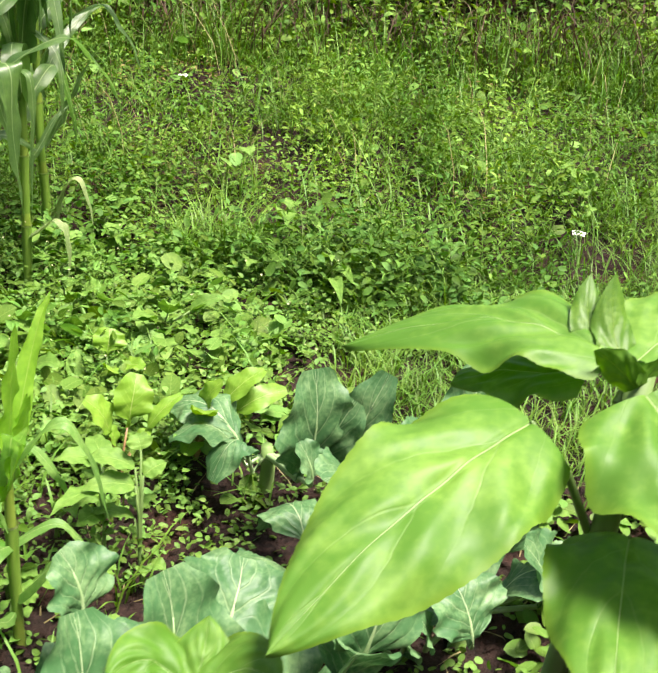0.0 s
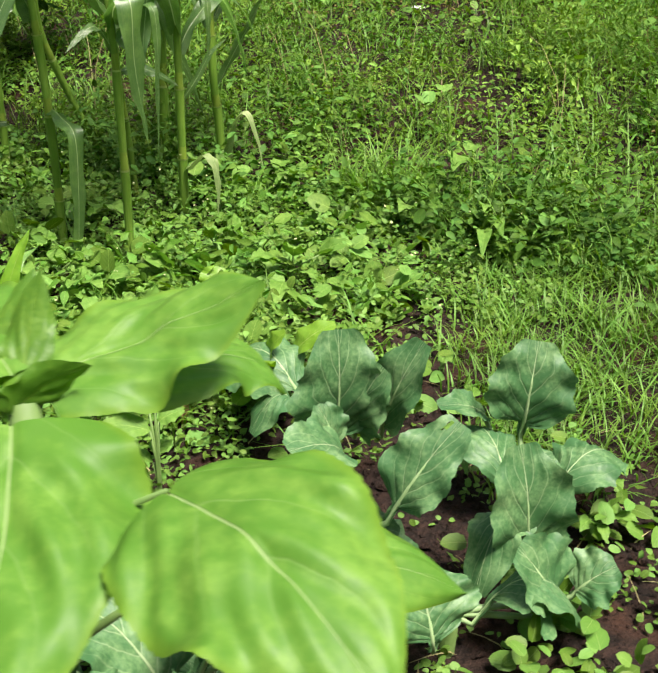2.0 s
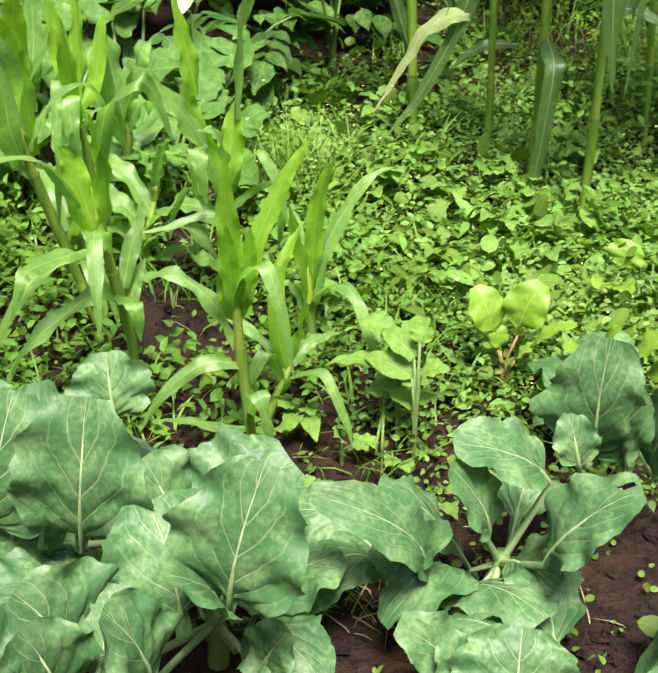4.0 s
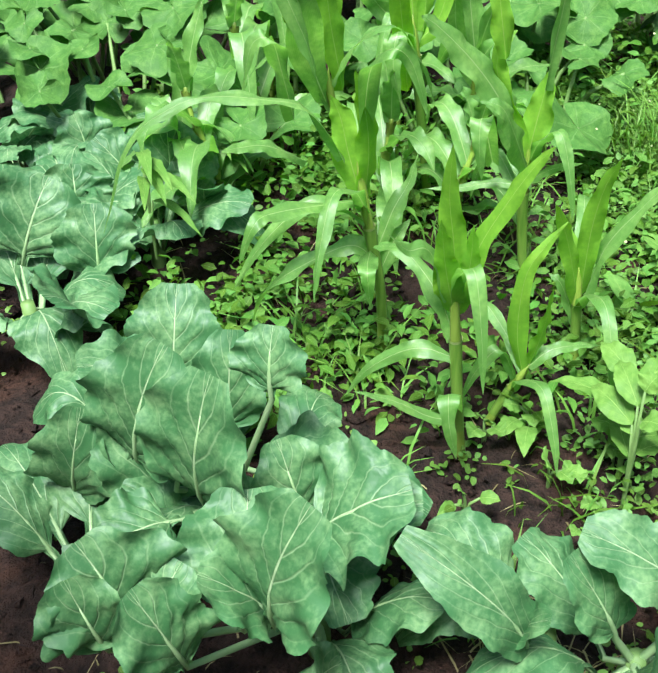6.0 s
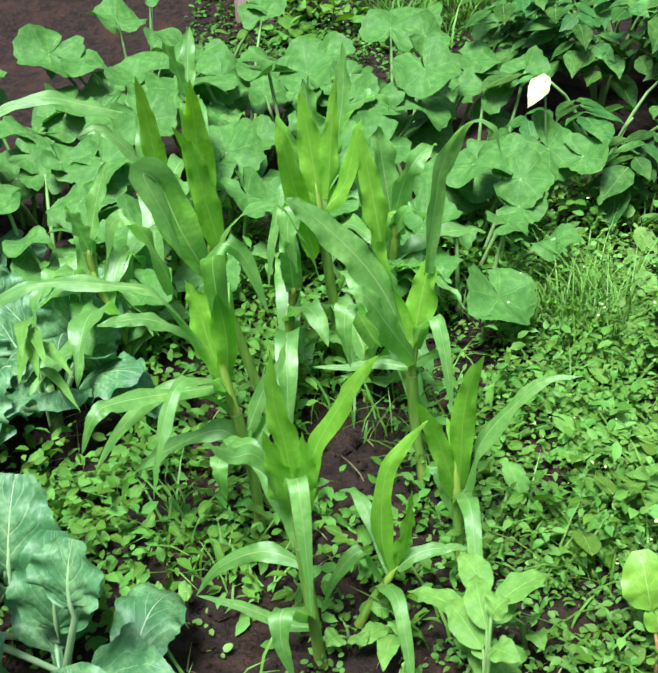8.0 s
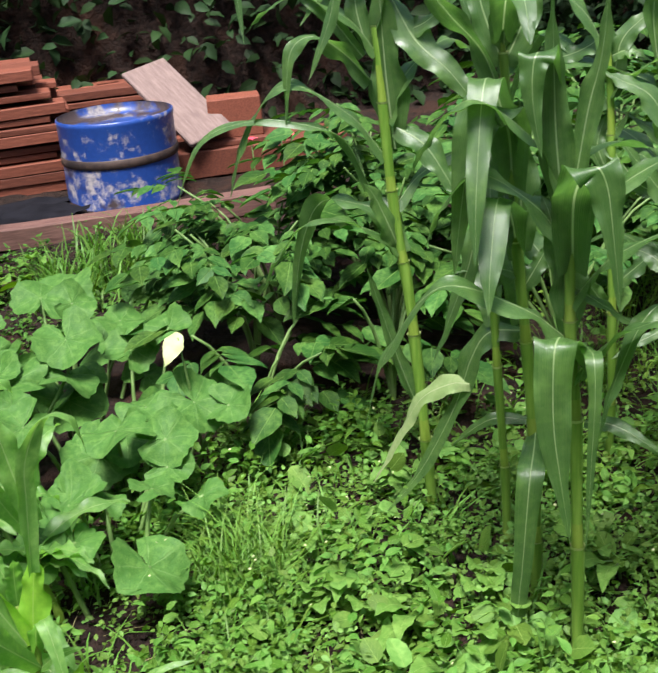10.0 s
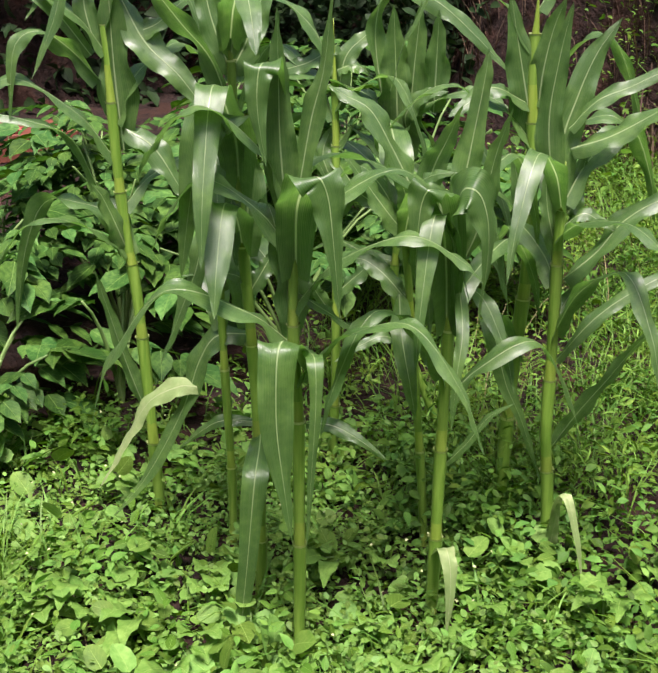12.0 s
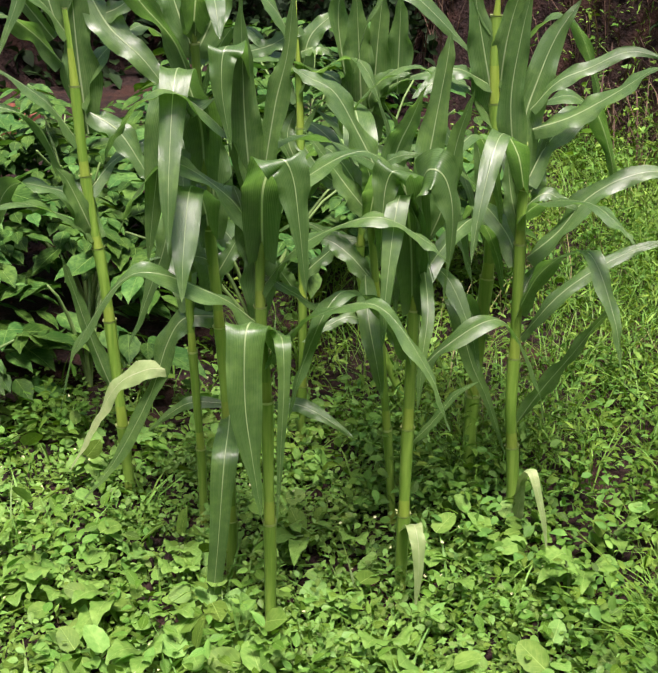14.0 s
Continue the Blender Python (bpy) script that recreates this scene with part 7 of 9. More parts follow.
herb('seedling', (-0.863, 1.062, 0.000), [
    ((0.050, -0.005, 0.051), (0.087, -0.007, 0.068), (0.126, -0.012, 0.060), 0.024, (-0.10, -0.99, 0.07)),
    ((0.022, 0.012, 0.062), (0.036, 0.019, 0.077), (0.054, 0.030, 0.080), 0.028, (0.55, -0.82, -0.16)),
    ((0.016, -0.000, 0.062), (0.025, -0.000, 0.075), (0.040, -0.001, 0.080), 0.025, (-0.07, -1.00, 0.06)),
], BROAD, STEM, 'small seedling with round light green leaves', 'seedling', 'ovate', 'round-leaved seedlings')
herb('seedling', (-0.466, 1.673, 0.000), [
    ((0.018, -0.020, 0.072), (0.030, -0.031, 0.092), (0.045, -0.051, 0.100), 0.032, (-0.81, -0.56, 0.18)),
    ((0.022, -0.001, 0.072), (0.033, -0.002, 0.091), (0.054, -0.002, 0.100), 0.032, (0.07, -0.99, -0.13)),
    ((0.025, -0.037, 0.072), (0.043, -0.059, 0.096), (0.062, -0.092, 0.100), 0.031, (-0.86, -0.48, 0.20)),
    ((0.031, 0.004, 0.056), (0.053, 0.006, 0.071), (0.078, 0.011, 0.070), 0.032, (0.18, -0.97, -0.16)),
], BROAD, STEM, 'small seedling with round light green leaves', 'seedling', 'ovate', 'round-leaved seedlings')
herb('seedling', (-1.381, 0.968, 0.000), [
    ((0.082, -0.007, 0.093), (0.136, -0.010, 0.136), (0.205, -0.018, 0.140), 0.021, (-0.12, -0.99, 0.10)),
    ((0.089, 0.018, 0.103), (0.147, 0.029, 0.153), (0.223, 0.045, 0.160), 0.021, (0.21, -0.98, -0.04)),
    ((0.082, 0.030, 0.082), (0.139, 0.049, 0.122), (0.206, 0.076, 0.120), 0.021, (0.37, -0.92, -0.11)),
    ((0.082, 0.002, 0.072), (0.139, 0.004, 0.106), (0.205, 0.005, 0.100), 0.018, (0.02, -1.00, 0.04)),
], BROAD, STEM, 'small seedling with round light green leaves', 'seedling', 'ovate', 'round-leaved seedlings')
herb('seedling', (-0.402, 1.604, 0.000), [
    ((0.002, -0.006, 0.046), (0.004, -0.010, 0.050), (0.005, -0.016, 0.050), 0.024, (-0.96, -0.22, 0.18)),
    ((0.017, -0.008, 0.046), (0.029, -0.014, 0.052), (0.042, -0.019, 0.050), 0.024, (-0.39, -0.91, -0.12)),
], BROAD, STEM, 'small seedling with round light green leaves', 'seedling', 'ovate', 'round-leaved seedlings')
herb('seedling', (-0.369, 1.542, 0.000), [
    ((0.007, -0.014, 0.041), (0.012, -0.024, 0.044), (0.017, -0.034, 0.040), 0.023, (-0.89, -0.45, 0.11)),
    ((0.018, -0.006, 0.041), (0.032, -0.010, 0.045), (0.046, -0.014, 0.040), 0.023, (-0.29, -0.95, -0.15)),
], BROAD, STEM, 'small seedling with round light green leaves', 'seedling', 'ovate', 'round-leaved seedlings')
herb('seedling', (-0.288, 1.558, 0.000), [
    ((0.005, -0.017, 0.041), (0.010, -0.029, 0.045), (0.013, -0.042, 0.040), 0.029, (-0.94, -0.30, 0.15)),
    ((0.019, -0.007, 0.041), (0.033, -0.013, 0.045), (0.047, -0.018, 0.040), 0.028, (-0.36, -0.92, -0.14)),
], BROAD, STEM, 'small seedling with round light green leaves', 'seedling', 'ovate', 'round-leaved seedlings')
herb('seedling', (-0.500, 1.492, 0.000), [
    ((-0.000, -0.020, 0.046), (0.001, -0.034, 0.053), (-0.001, -0.049, 0.050), 0.036, (-0.96, 0.06, 0.27)),
    ((0.023, -0.004, 0.046), (0.039, -0.007, 0.053), (0.057, -0.009, 0.050), 0.036, (-0.13, -0.98, -0.17)),
    ((0.045, -0.014, 0.041), (0.078, -0.027, 0.052), (0.112, -0.036, 0.040), 0.035, (-0.31, -0.94, -0.12)),
    ((0.027, -0.027, 0.041), (0.047, -0.047, 0.050), (0.067, -0.068, 0.040), 0.035, (-0.71, -0.70, 0.04)),
], BROAD, STEM, 'small seedling with round light green leaves', 'seedling', 'ovate', 'round-leaved seedlings')
herb('seedling', (0.099, 1.975, 0.000), [
    ((0.000, -0.029, 0.046), (0.001, -0.050, 0.055), (0.000, -0.072, 0.050), 0.030, (-0.99, 0.01, 0.14)),
    ((0.018, -0.013, 0.046), (0.030, -0.023, 0.053), (0.045, -0.032, 0.050), 0.033, (-0.55, -0.81, -0.18)),
    ((0.038, -0.065, 0.046), (0.065, -0.114, 0.066), (0.095, -0.163, 0.050), 0.034, (-0.86, -0.50, -0.04)),
    ((0.023, -0.054, 0.046), (0.040, -0.095, 0.062), (0.058, -0.136, 0.050), 0.029, (-0.92, -0.39, 0.00)),
], BROAD, STEM, 'small seedling with round light green leaves', 'seedling', 'ovate', 'round-leaved seedlings')
herb('seedling', (0.421, 1.810, 0.000), [
    ((-0.008, -0.030, 0.046), (-0.012, -0.052, 0.055), (-0.019, -0.075, 0.050), 0.027, (-0.96, 0.26, 0.15)),
    ((0.016, -0.002, 0.051), (0.026, -0.004, 0.059), (0.039, -0.004, 0.060), 0.033, (0.01, -0.96, -0.29)),
    ((0.028, -0.005, 0.046), (0.049, -0.011, 0.055), (0.071, -0.013, 0.050), 0.027, (-0.15, -0.95, -0.28)),
    ((0.010, -0.025, 0.036), (0.018, -0.044, 0.039), (0.026, -0.062, 0.030), 0.021, (-0.92, -0.38, -0.05)),
], BROAD, STEM, 'small seedling with round light green leaves', 'seedling', 'ovate', 'round-leaved seedlings')
herb('seedling', (0.418, 1.951, 0.000), [
    ((-0.002, -0.043, 0.046), (-0.002, -0.074, 0.058), (-0.004, -0.107, 0.050), 0.028, (-1.00, 0.04, 0.09)),
    ((0.016, -0.016, 0.051), (0.027, -0.029, 0.061), (0.041, -0.041, 0.060), 0.034, (-0.66, -0.73, -0.19)),
    ((0.014, -0.031, 0.041), (0.024, -0.055, 0.049), (0.035, -0.078, 0.040), 0.028, (-0.91, -0.41, -0.07)),
], BROAD, STEM, 'small seedling with round light green leaves', 'seedling', 'ovate', 'round-leaved seedlings')
herb('seedling', (0.044, 2.219, 0.000), [
    ((0.002, -0.020, 0.041), (0.005, -0.035, 0.045), (0.006, -0.050, 0.040), 0.023, (-0.99, -0.12, 0.10)),
    ((0.009, -0.012, 0.041), (0.016, -0.021, 0.044), (0.023, -0.029, 0.040), 0.023, (-0.78, -0.62, -0.10)),
], BROAD, STEM, 'small seedling with round light green leaves', 'seedling', 'ovate', 'round-leaved seedlings')
herb('broadleaf_weed', (-1.177, 2.054, 0.000), [
    ((0.035, -0.015, 0.072), (0.057, -0.024, 0.095), (0.087, -0.038, 0.100), 0.062, (-0.44, -0.89, 0.09)),
    ((0.041, 0.007, 0.072), (0.068, 0.010, 0.096), (0.103, 0.018, 0.100), 0.055, (0.24, -0.96, -0.15)),
    ((0.045, -0.007, 0.051), (0.077, -0.012, 0.066), (0.112, -0.017, 0.060), 0.055, (-0.15, -0.99, -0.02)),
], BROAD, STEM, 'light green broad-leaved weed in the low weeds', 'weed', 'ovate', 'broad-leaved weeds')
herb('broadleaf_weed', (-1.125, 2.204, 0.000), [
    ((0.028, -0.017, 0.072), (0.046, -0.026, 0.094), (0.070, -0.042, 0.100), 0.048, (-0.57, -0.82, 0.12)),
    ((0.032, 0.002, 0.072), (0.052, 0.002, 0.094), (0.081, 0.005, 0.100), 0.048, (0.15, -0.98, -0.15)),
    ((0.041, -0.016, 0.051), (0.070, -0.026, 0.066), (0.102, -0.039, 0.060), 0.055, (-0.36, -0.93, 0.03)),
], BROAD, STEM, 'light green broad-leaved weed in the low weeds', 'weed', 'ovate', 'broad-leaved weeds')
herb('broadleaf_weed', (-1.123, 2.388, 0.000), [
    ((0.022, -0.019, 0.062), (0.036, -0.030, 0.078), (0.054, -0.047, 0.080), 0.042, (-0.69, -0.70, 0.14)),
    ((0.040, 0.003, 0.062), (0.068, 0.003, 0.080), (0.101, 0.007, 0.080), 0.049, (0.12, -0.98, -0.17)),
    ((0.046, -0.011, 0.051), (0.079, -0.019, 0.067), (0.115, -0.027, 0.060), 0.049, (-0.22, -0.97, -0.05)),
], BROAD, STEM, 'light green broad-leaved weed in the low weeds', 'weed', 'ovate', 'broad-leaved weeds')
herb('broadleaf_weed', (-0.937, 2.292, 0.000), [
    ((0.027, -0.026, 0.072), (0.045, -0.041, 0.095), (0.067, -0.065, 0.100), 0.045, (-0.74, -0.65, 0.16)),
    ((0.042, 0.001, 0.072), (0.069, 0.000, 0.096), (0.105, 0.003, 0.100), 0.051, (0.10, -0.98, -0.15)),
    ((0.045, -0.011, 0.051), (0.078, -0.019, 0.067), (0.113, -0.027, 0.060), 0.052, (-0.23, -0.97, -0.04)),
], BROAD, STEM, 'light green broad-leaved weed in the low weeds', 'weed', 'ovate', 'broad-leaved weeds')
herb('broadleaf_weed', (-1.092, 2.604, 0.000), [
    ((0.034, -0.022, 0.082), (0.055, -0.034, 0.111), (0.086, -0.054, 0.120), 0.049, (-0.55, -0.83, 0.04)),
    ((0.045, -0.004, 0.072), (0.074, -0.008, 0.097), (0.112, -0.009, 0.100), 0.050, (-0.01, -0.99, -0.17)),
], BROAD, STEM, 'light green broad-leaved weed in the low weeds', 'weed', 'ovate', 'broad-leaved weeds')
herb('broadleaf_weed', (-0.822, 2.605, 0.000), [
    ((0.018, -0.022, 0.062), (0.030, -0.036, 0.078), (0.044, -0.056, 0.080), 0.046, (-0.81, -0.56, 0.14)),
    ((0.038, -0.008, 0.062), (0.063, -0.015, 0.080), (0.094, -0.020, 0.080), 0.046, (-0.17, -0.98, -0.13)),
], BROAD, STEM, 'light green broad-leaved weed in the low weeds', 'weed', 'ovate', 'broad-leaved weeds')
herb('broadleaf_weed', (-0.664, 2.603, 0.000), [
    ((0.021, -0.033, 0.072), (0.036, -0.053, 0.095), (0.053, -0.082, 0.100), 0.068, (-0.87, -0.47, 0.15)),
    ((0.032, -0.004, 0.072), (0.051, -0.009, 0.094), (0.080, -0.011, 0.100), 0.069, (-0.03, -0.98, -0.18)),
    ((0.038, -0.018, 0.051), (0.064, -0.031, 0.066), (0.094, -0.045, 0.060), 0.062, (-0.42, -0.90, -0.05)),
], BROAD, STEM, 'light green broad-leaved weed in the low weeds', 'weed', 'ovate', 'broad-leaved weeds')
herb('broadleaf_weed', (-0.751, 2.399, 0.000), [
    ((0.024, -0.018, 0.082), (0.039, -0.028, 0.108), (0.061, -0.046, 0.120), 0.049, (-0.65, -0.75, 0.08)),
    ((0.036, -0.005, 0.072), (0.059, -0.009, 0.095), (0.091, -0.012, 0.100), 0.055, (-0.07, -0.99, -0.13)),
], BROAD, STEM, 'light green broad-leaved weed in the low weeds', 'weed', 'ovate', 'broad-leaved weeds')
herb('broadleaf_weed', (-0.753, 2.812, 0.000), [
    ((0.025, -0.032, 0.072), (0.042, -0.052, 0.096), (0.063, -0.081, 0.100), 0.040, (-0.81, -0.57, 0.10)),
    ((0.042, -0.013, 0.072), (0.069, -0.023, 0.096), (0.105, -0.033, 0.100), 0.046, (-0.24, -0.96, -0.14)),
], BROAD, STEM, 'light green broad-leaved weed in the low weeds', 'weed', 'ovate', 'broad-leaved weeds')
herb('broadleaf_weed', (-0.668, 3.079, 0.000), [
    ((0.006, -0.034, 0.067), (0.012, -0.056, 0.086), (0.014, -0.085, 0.090), 0.056, (-0.97, -0.05, 0.23)),
    ((0.033, -0.008, 0.067), (0.054, -0.015, 0.086), (0.083, -0.020, 0.090), 0.063, (-0.13, -0.97, -0.22)),
    ((0.023, -0.026, 0.056), (0.039, -0.044, 0.072), (0.057, -0.066, 0.070), 0.056, (-0.76, -0.65, 0.02)),
], BROAD, STEM, 'light green broad-leaved weed in the low weeds', 'weed', 'ovate', 'broad-leaved weeds')
herb('broadleaf_weed', (-0.865, 3.112, 0.000), [
    ((0.015, -0.030, 0.072), (0.026, -0.048, 0.094), (0.038, -0.076, 0.100), 0.037, (-0.92, -0.36, 0.17)),
    ((0.037, -0.020, 0.062), (0.061, -0.035, 0.081), (0.092, -0.050, 0.080), 0.037, (-0.45, -0.89, -0.10)),
], BROAD, STEM, 'light green broad-leaved weed in the low weeds', 'weed', 'ovate', 'broad-leaved weeds')
herb('broadleaf_weed', (-0.720, 3.204, 0.000), [
    ((0.012, -0.036, 0.072), (0.021, -0.057, 0.095), (0.029, -0.089, 0.100), 0.044, (-0.96, -0.21, 0.19)),
    ((0.034, -0.007, 0.082), (0.054, -0.015, 0.109), (0.086, -0.018, 0.120), 0.044, (-0.01, -0.96, -0.27)),
    ((0.034, -0.022, 0.051), (0.058, -0.039, 0.065), (0.086, -0.055, 0.060), 0.037, (-0.52, -0.85, -0.10)),
], BROAD, STEM, 'light green broad-leaved weed in the low weeds', 'weed', 'ovate', 'broad-leaved weeds')
herb('broadleaf_weed', (-0.988, 2.724, 0.000), [
    ((0.020, -0.021, 0.062), (0.034, -0.034, 0.078), (0.051, -0.053, 0.080), 0.043, (-0.75, -0.66, 0.11)),
    ((0.034, -0.009, 0.062), (0.057, -0.016, 0.079), (0.086, -0.023, 0.080), 0.042, (-0.22, -0.97, -0.12)),
], BROAD, STEM, 'light green broad-leaved weed in the low weeds', 'weed', 'ovate', 'broad-leaved weeds')
herb('broadleaf_weed', (-1.157, 2.054, 0.000), [
    ((0.023, -0.018, 0.056), (0.040, -0.029, 0.070), (0.058, -0.045, 0.070), 0.061, (-0.64, -0.75, 0.17)),
    ((0.027, 0.012, 0.062), (0.045, 0.019, 0.078), (0.067, 0.031, 0.080), 0.061, (0.50, -0.84, -0.24)),
], BROAD, STEM, 'light green broad-leaved weed in the low weeds', 'weed', 'ovate', 'broad-leaved weeds')
herb('broadleaf_weed', (-1.334, 2.061, 0.000), [
    ((0.044, -0.023, 0.051), (0.076, -0.039, 0.067), (0.109, -0.058, 0.060), 0.043, (-0.48, -0.87, 0.11)),
    ((0.039, 0.004, 0.062), (0.065, 0.005, 0.080), (0.097, 0.009, 0.080), 0.050, (0.13, -0.98, -0.12)),
], BROAD, STEM, 'light green broad-leaved weed in the low weeds', 'weed', 'ovate', 'broad-leaved weeds')
herb('broadleaf_weed', (-1.088, 2.133, 0.000), [
    ((0.029, -0.018, 0.062), (0.048, -0.028, 0.079), (0.072, -0.044, 0.080), 0.053, (-0.55, -0.83, 0.11)),
    ((0.036, 0.007, 0.062), (0.061, 0.010, 0.080), (0.091, 0.017, 0.080), 0.053, (0.24, -0.96, -0.17)),
], BROAD, STEM, 'light green broad-leaved weed in the low weeds', 'weed', 'ovate', 'broad-leaved weeds')
herb('broadleaf_weed', (-0.866, 2.203, 0.000), [
    ((0.036, -0.028, 0.056), (0.063, -0.047, 0.074), (0.091, -0.070, 0.070), 0.055, (-0.62, -0.77, 0.11)),
    ((0.028, 0.006, 0.062), (0.046, 0.008, 0.078), (0.070, 0.014, 0.080), 0.056, (0.27, -0.94, -0.19)),
    ((0.021, -0.004, 0.072), (0.033, -0.007, 0.091), (0.053, -0.010, 0.100), 0.050, (-0.12, -0.99, -0.07)),
], BROAD, STEM, 'light green broad-leaved weed in the low weeds', 'weed', 'ovate', 'broad-leaved weeds')
herb('broadleaf_weed', (-1.061, 2.362, 0.000), [
    ((0.022, -0.022, 0.062), (0.037, -0.036, 0.078), (0.055, -0.056, 0.080), 0.054, (-0.75, -0.64, 0.16)),
    ((0.031, 0.005, 0.062), (0.051, 0.006, 0.078), (0.077, 0.012, 0.080), 0.054, (0.23, -0.95, -0.21)),
], BROAD, STEM, 'light green broad-leaved weed in the low weeds', 'weed', 'ovate', 'broad-leaved weeds')
herb('broadleaf_weed', (-0.876, 2.006, 0.000), [
    ((0.033, -0.020, 0.051), (0.057, -0.033, 0.065), (0.082, -0.049, 0.060), 0.049, (-0.52, -0.84, 0.11)),
    ((0.032, 0.008, 0.056), (0.055, 0.012, 0.071), (0.081, 0.020, 0.070), 0.049, (0.28, -0.95, -0.16)),
], BROAD, STEM, 'light green broad-leaved weed in the low weeds', 'weed', 'ovate', 'broad-leaved weeds')
herb('broadleaf_weed', (-1.115, 2.485, 0.000), [
    ((0.022, -0.025, 0.062), (0.038, -0.040, 0.079), (0.056, -0.062, 0.080), 0.056, (-0.77, -0.62, 0.16)),
    ((0.036, -0.002, 0.062), (0.059, -0.005, 0.079), (0.089, -0.006, 0.080), 0.056, (-0.02, -0.99, -0.15)),
], BROAD, STEM, 'light green broad-leaved weed in the low weeds', 'weed', 'ovate', 'broad-leaved weeds')
herb('broadleaf_weed', (-1.046, 2.233, 0.000), [
    ((0.028, -0.047, 0.072), (0.048, -0.077, 0.099), (0.069, -0.117, 0.100), 0.048, (-0.88, -0.46, 0.13)),
    ((0.064, -0.042, 0.072), (0.108, -0.072, 0.104), (0.161, -0.104, 0.100), 0.047, (-0.52, -0.85, -0.09)),
    ((0.053, -0.053, 0.051), (0.091, -0.091, 0.074), (0.132, -0.132, 0.060), 0.048, (-0.71, -0.71, 0.01)),
], BROAD, STEM, 'light green broad-leaved weed in the low weeds', 'weed', 'ovate', 'broad-leaved weeds')
herb('broadleaf_weed', (-1.195, 2.152, 0.000), [
    ((0.038, -0.051, 0.072), (0.065, -0.084, 0.101), (0.095, -0.127, 0.100), 0.057, (-0.81, -0.57, 0.11)),
    ((0.069, -0.039, 0.072), (0.116, -0.067, 0.105), (0.173, -0.097, 0.100), 0.048, (-0.47, -0.88, -0.09)),
], BROAD, STEM, 'light green broad-leaved weed in the low weeds', 'weed', 'ovate', 'broad-leaved weeds')
herb('broadleaf_weed', (-0.856, 2.234, 0.000), [
    ((0.024, -0.047, 0.072), (0.042, -0.078, 0.099), (0.060, -0.118, 0.100), 0.046, (-0.90, -0.41, 0.13)),
    ((0.054, -0.036, 0.072), (0.089, -0.062, 0.101), (0.134, -0.090, 0.100), 0.046, (-0.53, -0.84, -0.11)),
], BROAD, STEM, 'light green broad-leaved weed in the low weeds', 'weed', 'ovate', 'broad-leaved weeds')
herb('broadleaf_weed', (-1.041, 2.655, 0.000), [
    ((0.035, -0.062, 0.072), (0.060, -0.103, 0.103), (0.087, -0.154, 0.100), 0.044, (-0.88, -0.47, 0.09)),
    ((0.065, -0.052, 0.072), (0.109, -0.090, 0.106), (0.163, -0.130, 0.100), 0.043, (-0.60, -0.79, -0.10)),
], BROAD, STEM, 'light green broad-leaved weed in the low weeds', 'weed', 'ovate', 'broad-leaved weeds')
herb('broadleaf_weed', (-0.664, 3.088, 0.000), [
    ((0.022, -0.074, 0.072), (0.039, -0.125, 0.104), (0.054, -0.186, 0.100), 0.046, (-0.96, -0.25, 0.11)),
    ((0.049, -0.054, 0.072), (0.081, -0.092, 0.103), (0.122, -0.134, 0.100), 0.051, (-0.71, -0.69, -0.12)),
], BROAD, STEM, 'light green broad-leaved weed in the low weeds', 'weed', 'ovate', 'broad-leaved weeds')
herb('broadleaf_weed', (-0.689, 2.201, 0.000), [
    ((0.026, -0.052, 0.072), (0.045, -0.087, 0.100), (0.065, -0.131, 0.100), 0.051, (-0.91, -0.41, 0.11)),
    ((0.047, -0.027, 0.072), (0.078, -0.047, 0.099), (0.118, -0.068, 0.100), 0.051, (-0.44, -0.88, -0.16)),
], BROAD, STEM, 'light green broad-leaved weed in the low weeds', 'weed', 'ovate', 'broad-leaved weeds')
herb('broadleaf_weed', (-0.791, 2.031, 0.000), [
    ((0.030, -0.048, 0.072), (0.051, -0.079, 0.099), (0.074, -0.120, 0.100), 0.043, (-0.86, -0.49, 0.11)),
    ((0.042, -0.021, 0.062), (0.070, -0.037, 0.082), (0.105, -0.053, 0.080), 0.043, (-0.41, -0.90, -0.14)),
], BROAD, STEM, 'light green broad-leaved weed in the low weeds', 'weed', 'ovate', 'broad-leaved weeds')
herb('broadleaf_weed', (-0.044, 2.974, 0.000), [
    ((0.014, -0.075, 0.093), (0.024, -0.124, 0.135), (0.035, -0.188, 0.140), 0.036, (-0.99, -0.16, 0.06)),
    ((0.038, -0.093, 0.072), (0.065, -0.159, 0.110), (0.096, -0.233, 0.100), 0.040, (-0.92, -0.39, -0.04)),
    ((0.027, -0.134, 0.062), (0.049, -0.231, 0.103), (0.068, -0.334, 0.080), 0.039, (-0.98, -0.19, 0.05)),
], BROAD, STEM, 'light green broad-leaved weed in the low weeds', 'weed', 'ovate', 'broad-leaved weeds')
herb('broadleaf_weed', (-0.245, 2.979, 0.000), [
    ((0.003, -0.067, 0.072), (0.008, -0.112, 0.102), (0.008, -0.167, 0.100), 0.051, (-0.99, -0.00, 0.16)),
    ((0.044, -0.048, 0.072), (0.073, -0.083, 0.101), (0.111, -0.121, 0.100), 0.051, (-0.69, -0.70, -0.18)),
], BROAD, STEM, 'light green broad-leaved weed in the low weeds', 'weed', 'ovate', 'broad-leaved weeds')
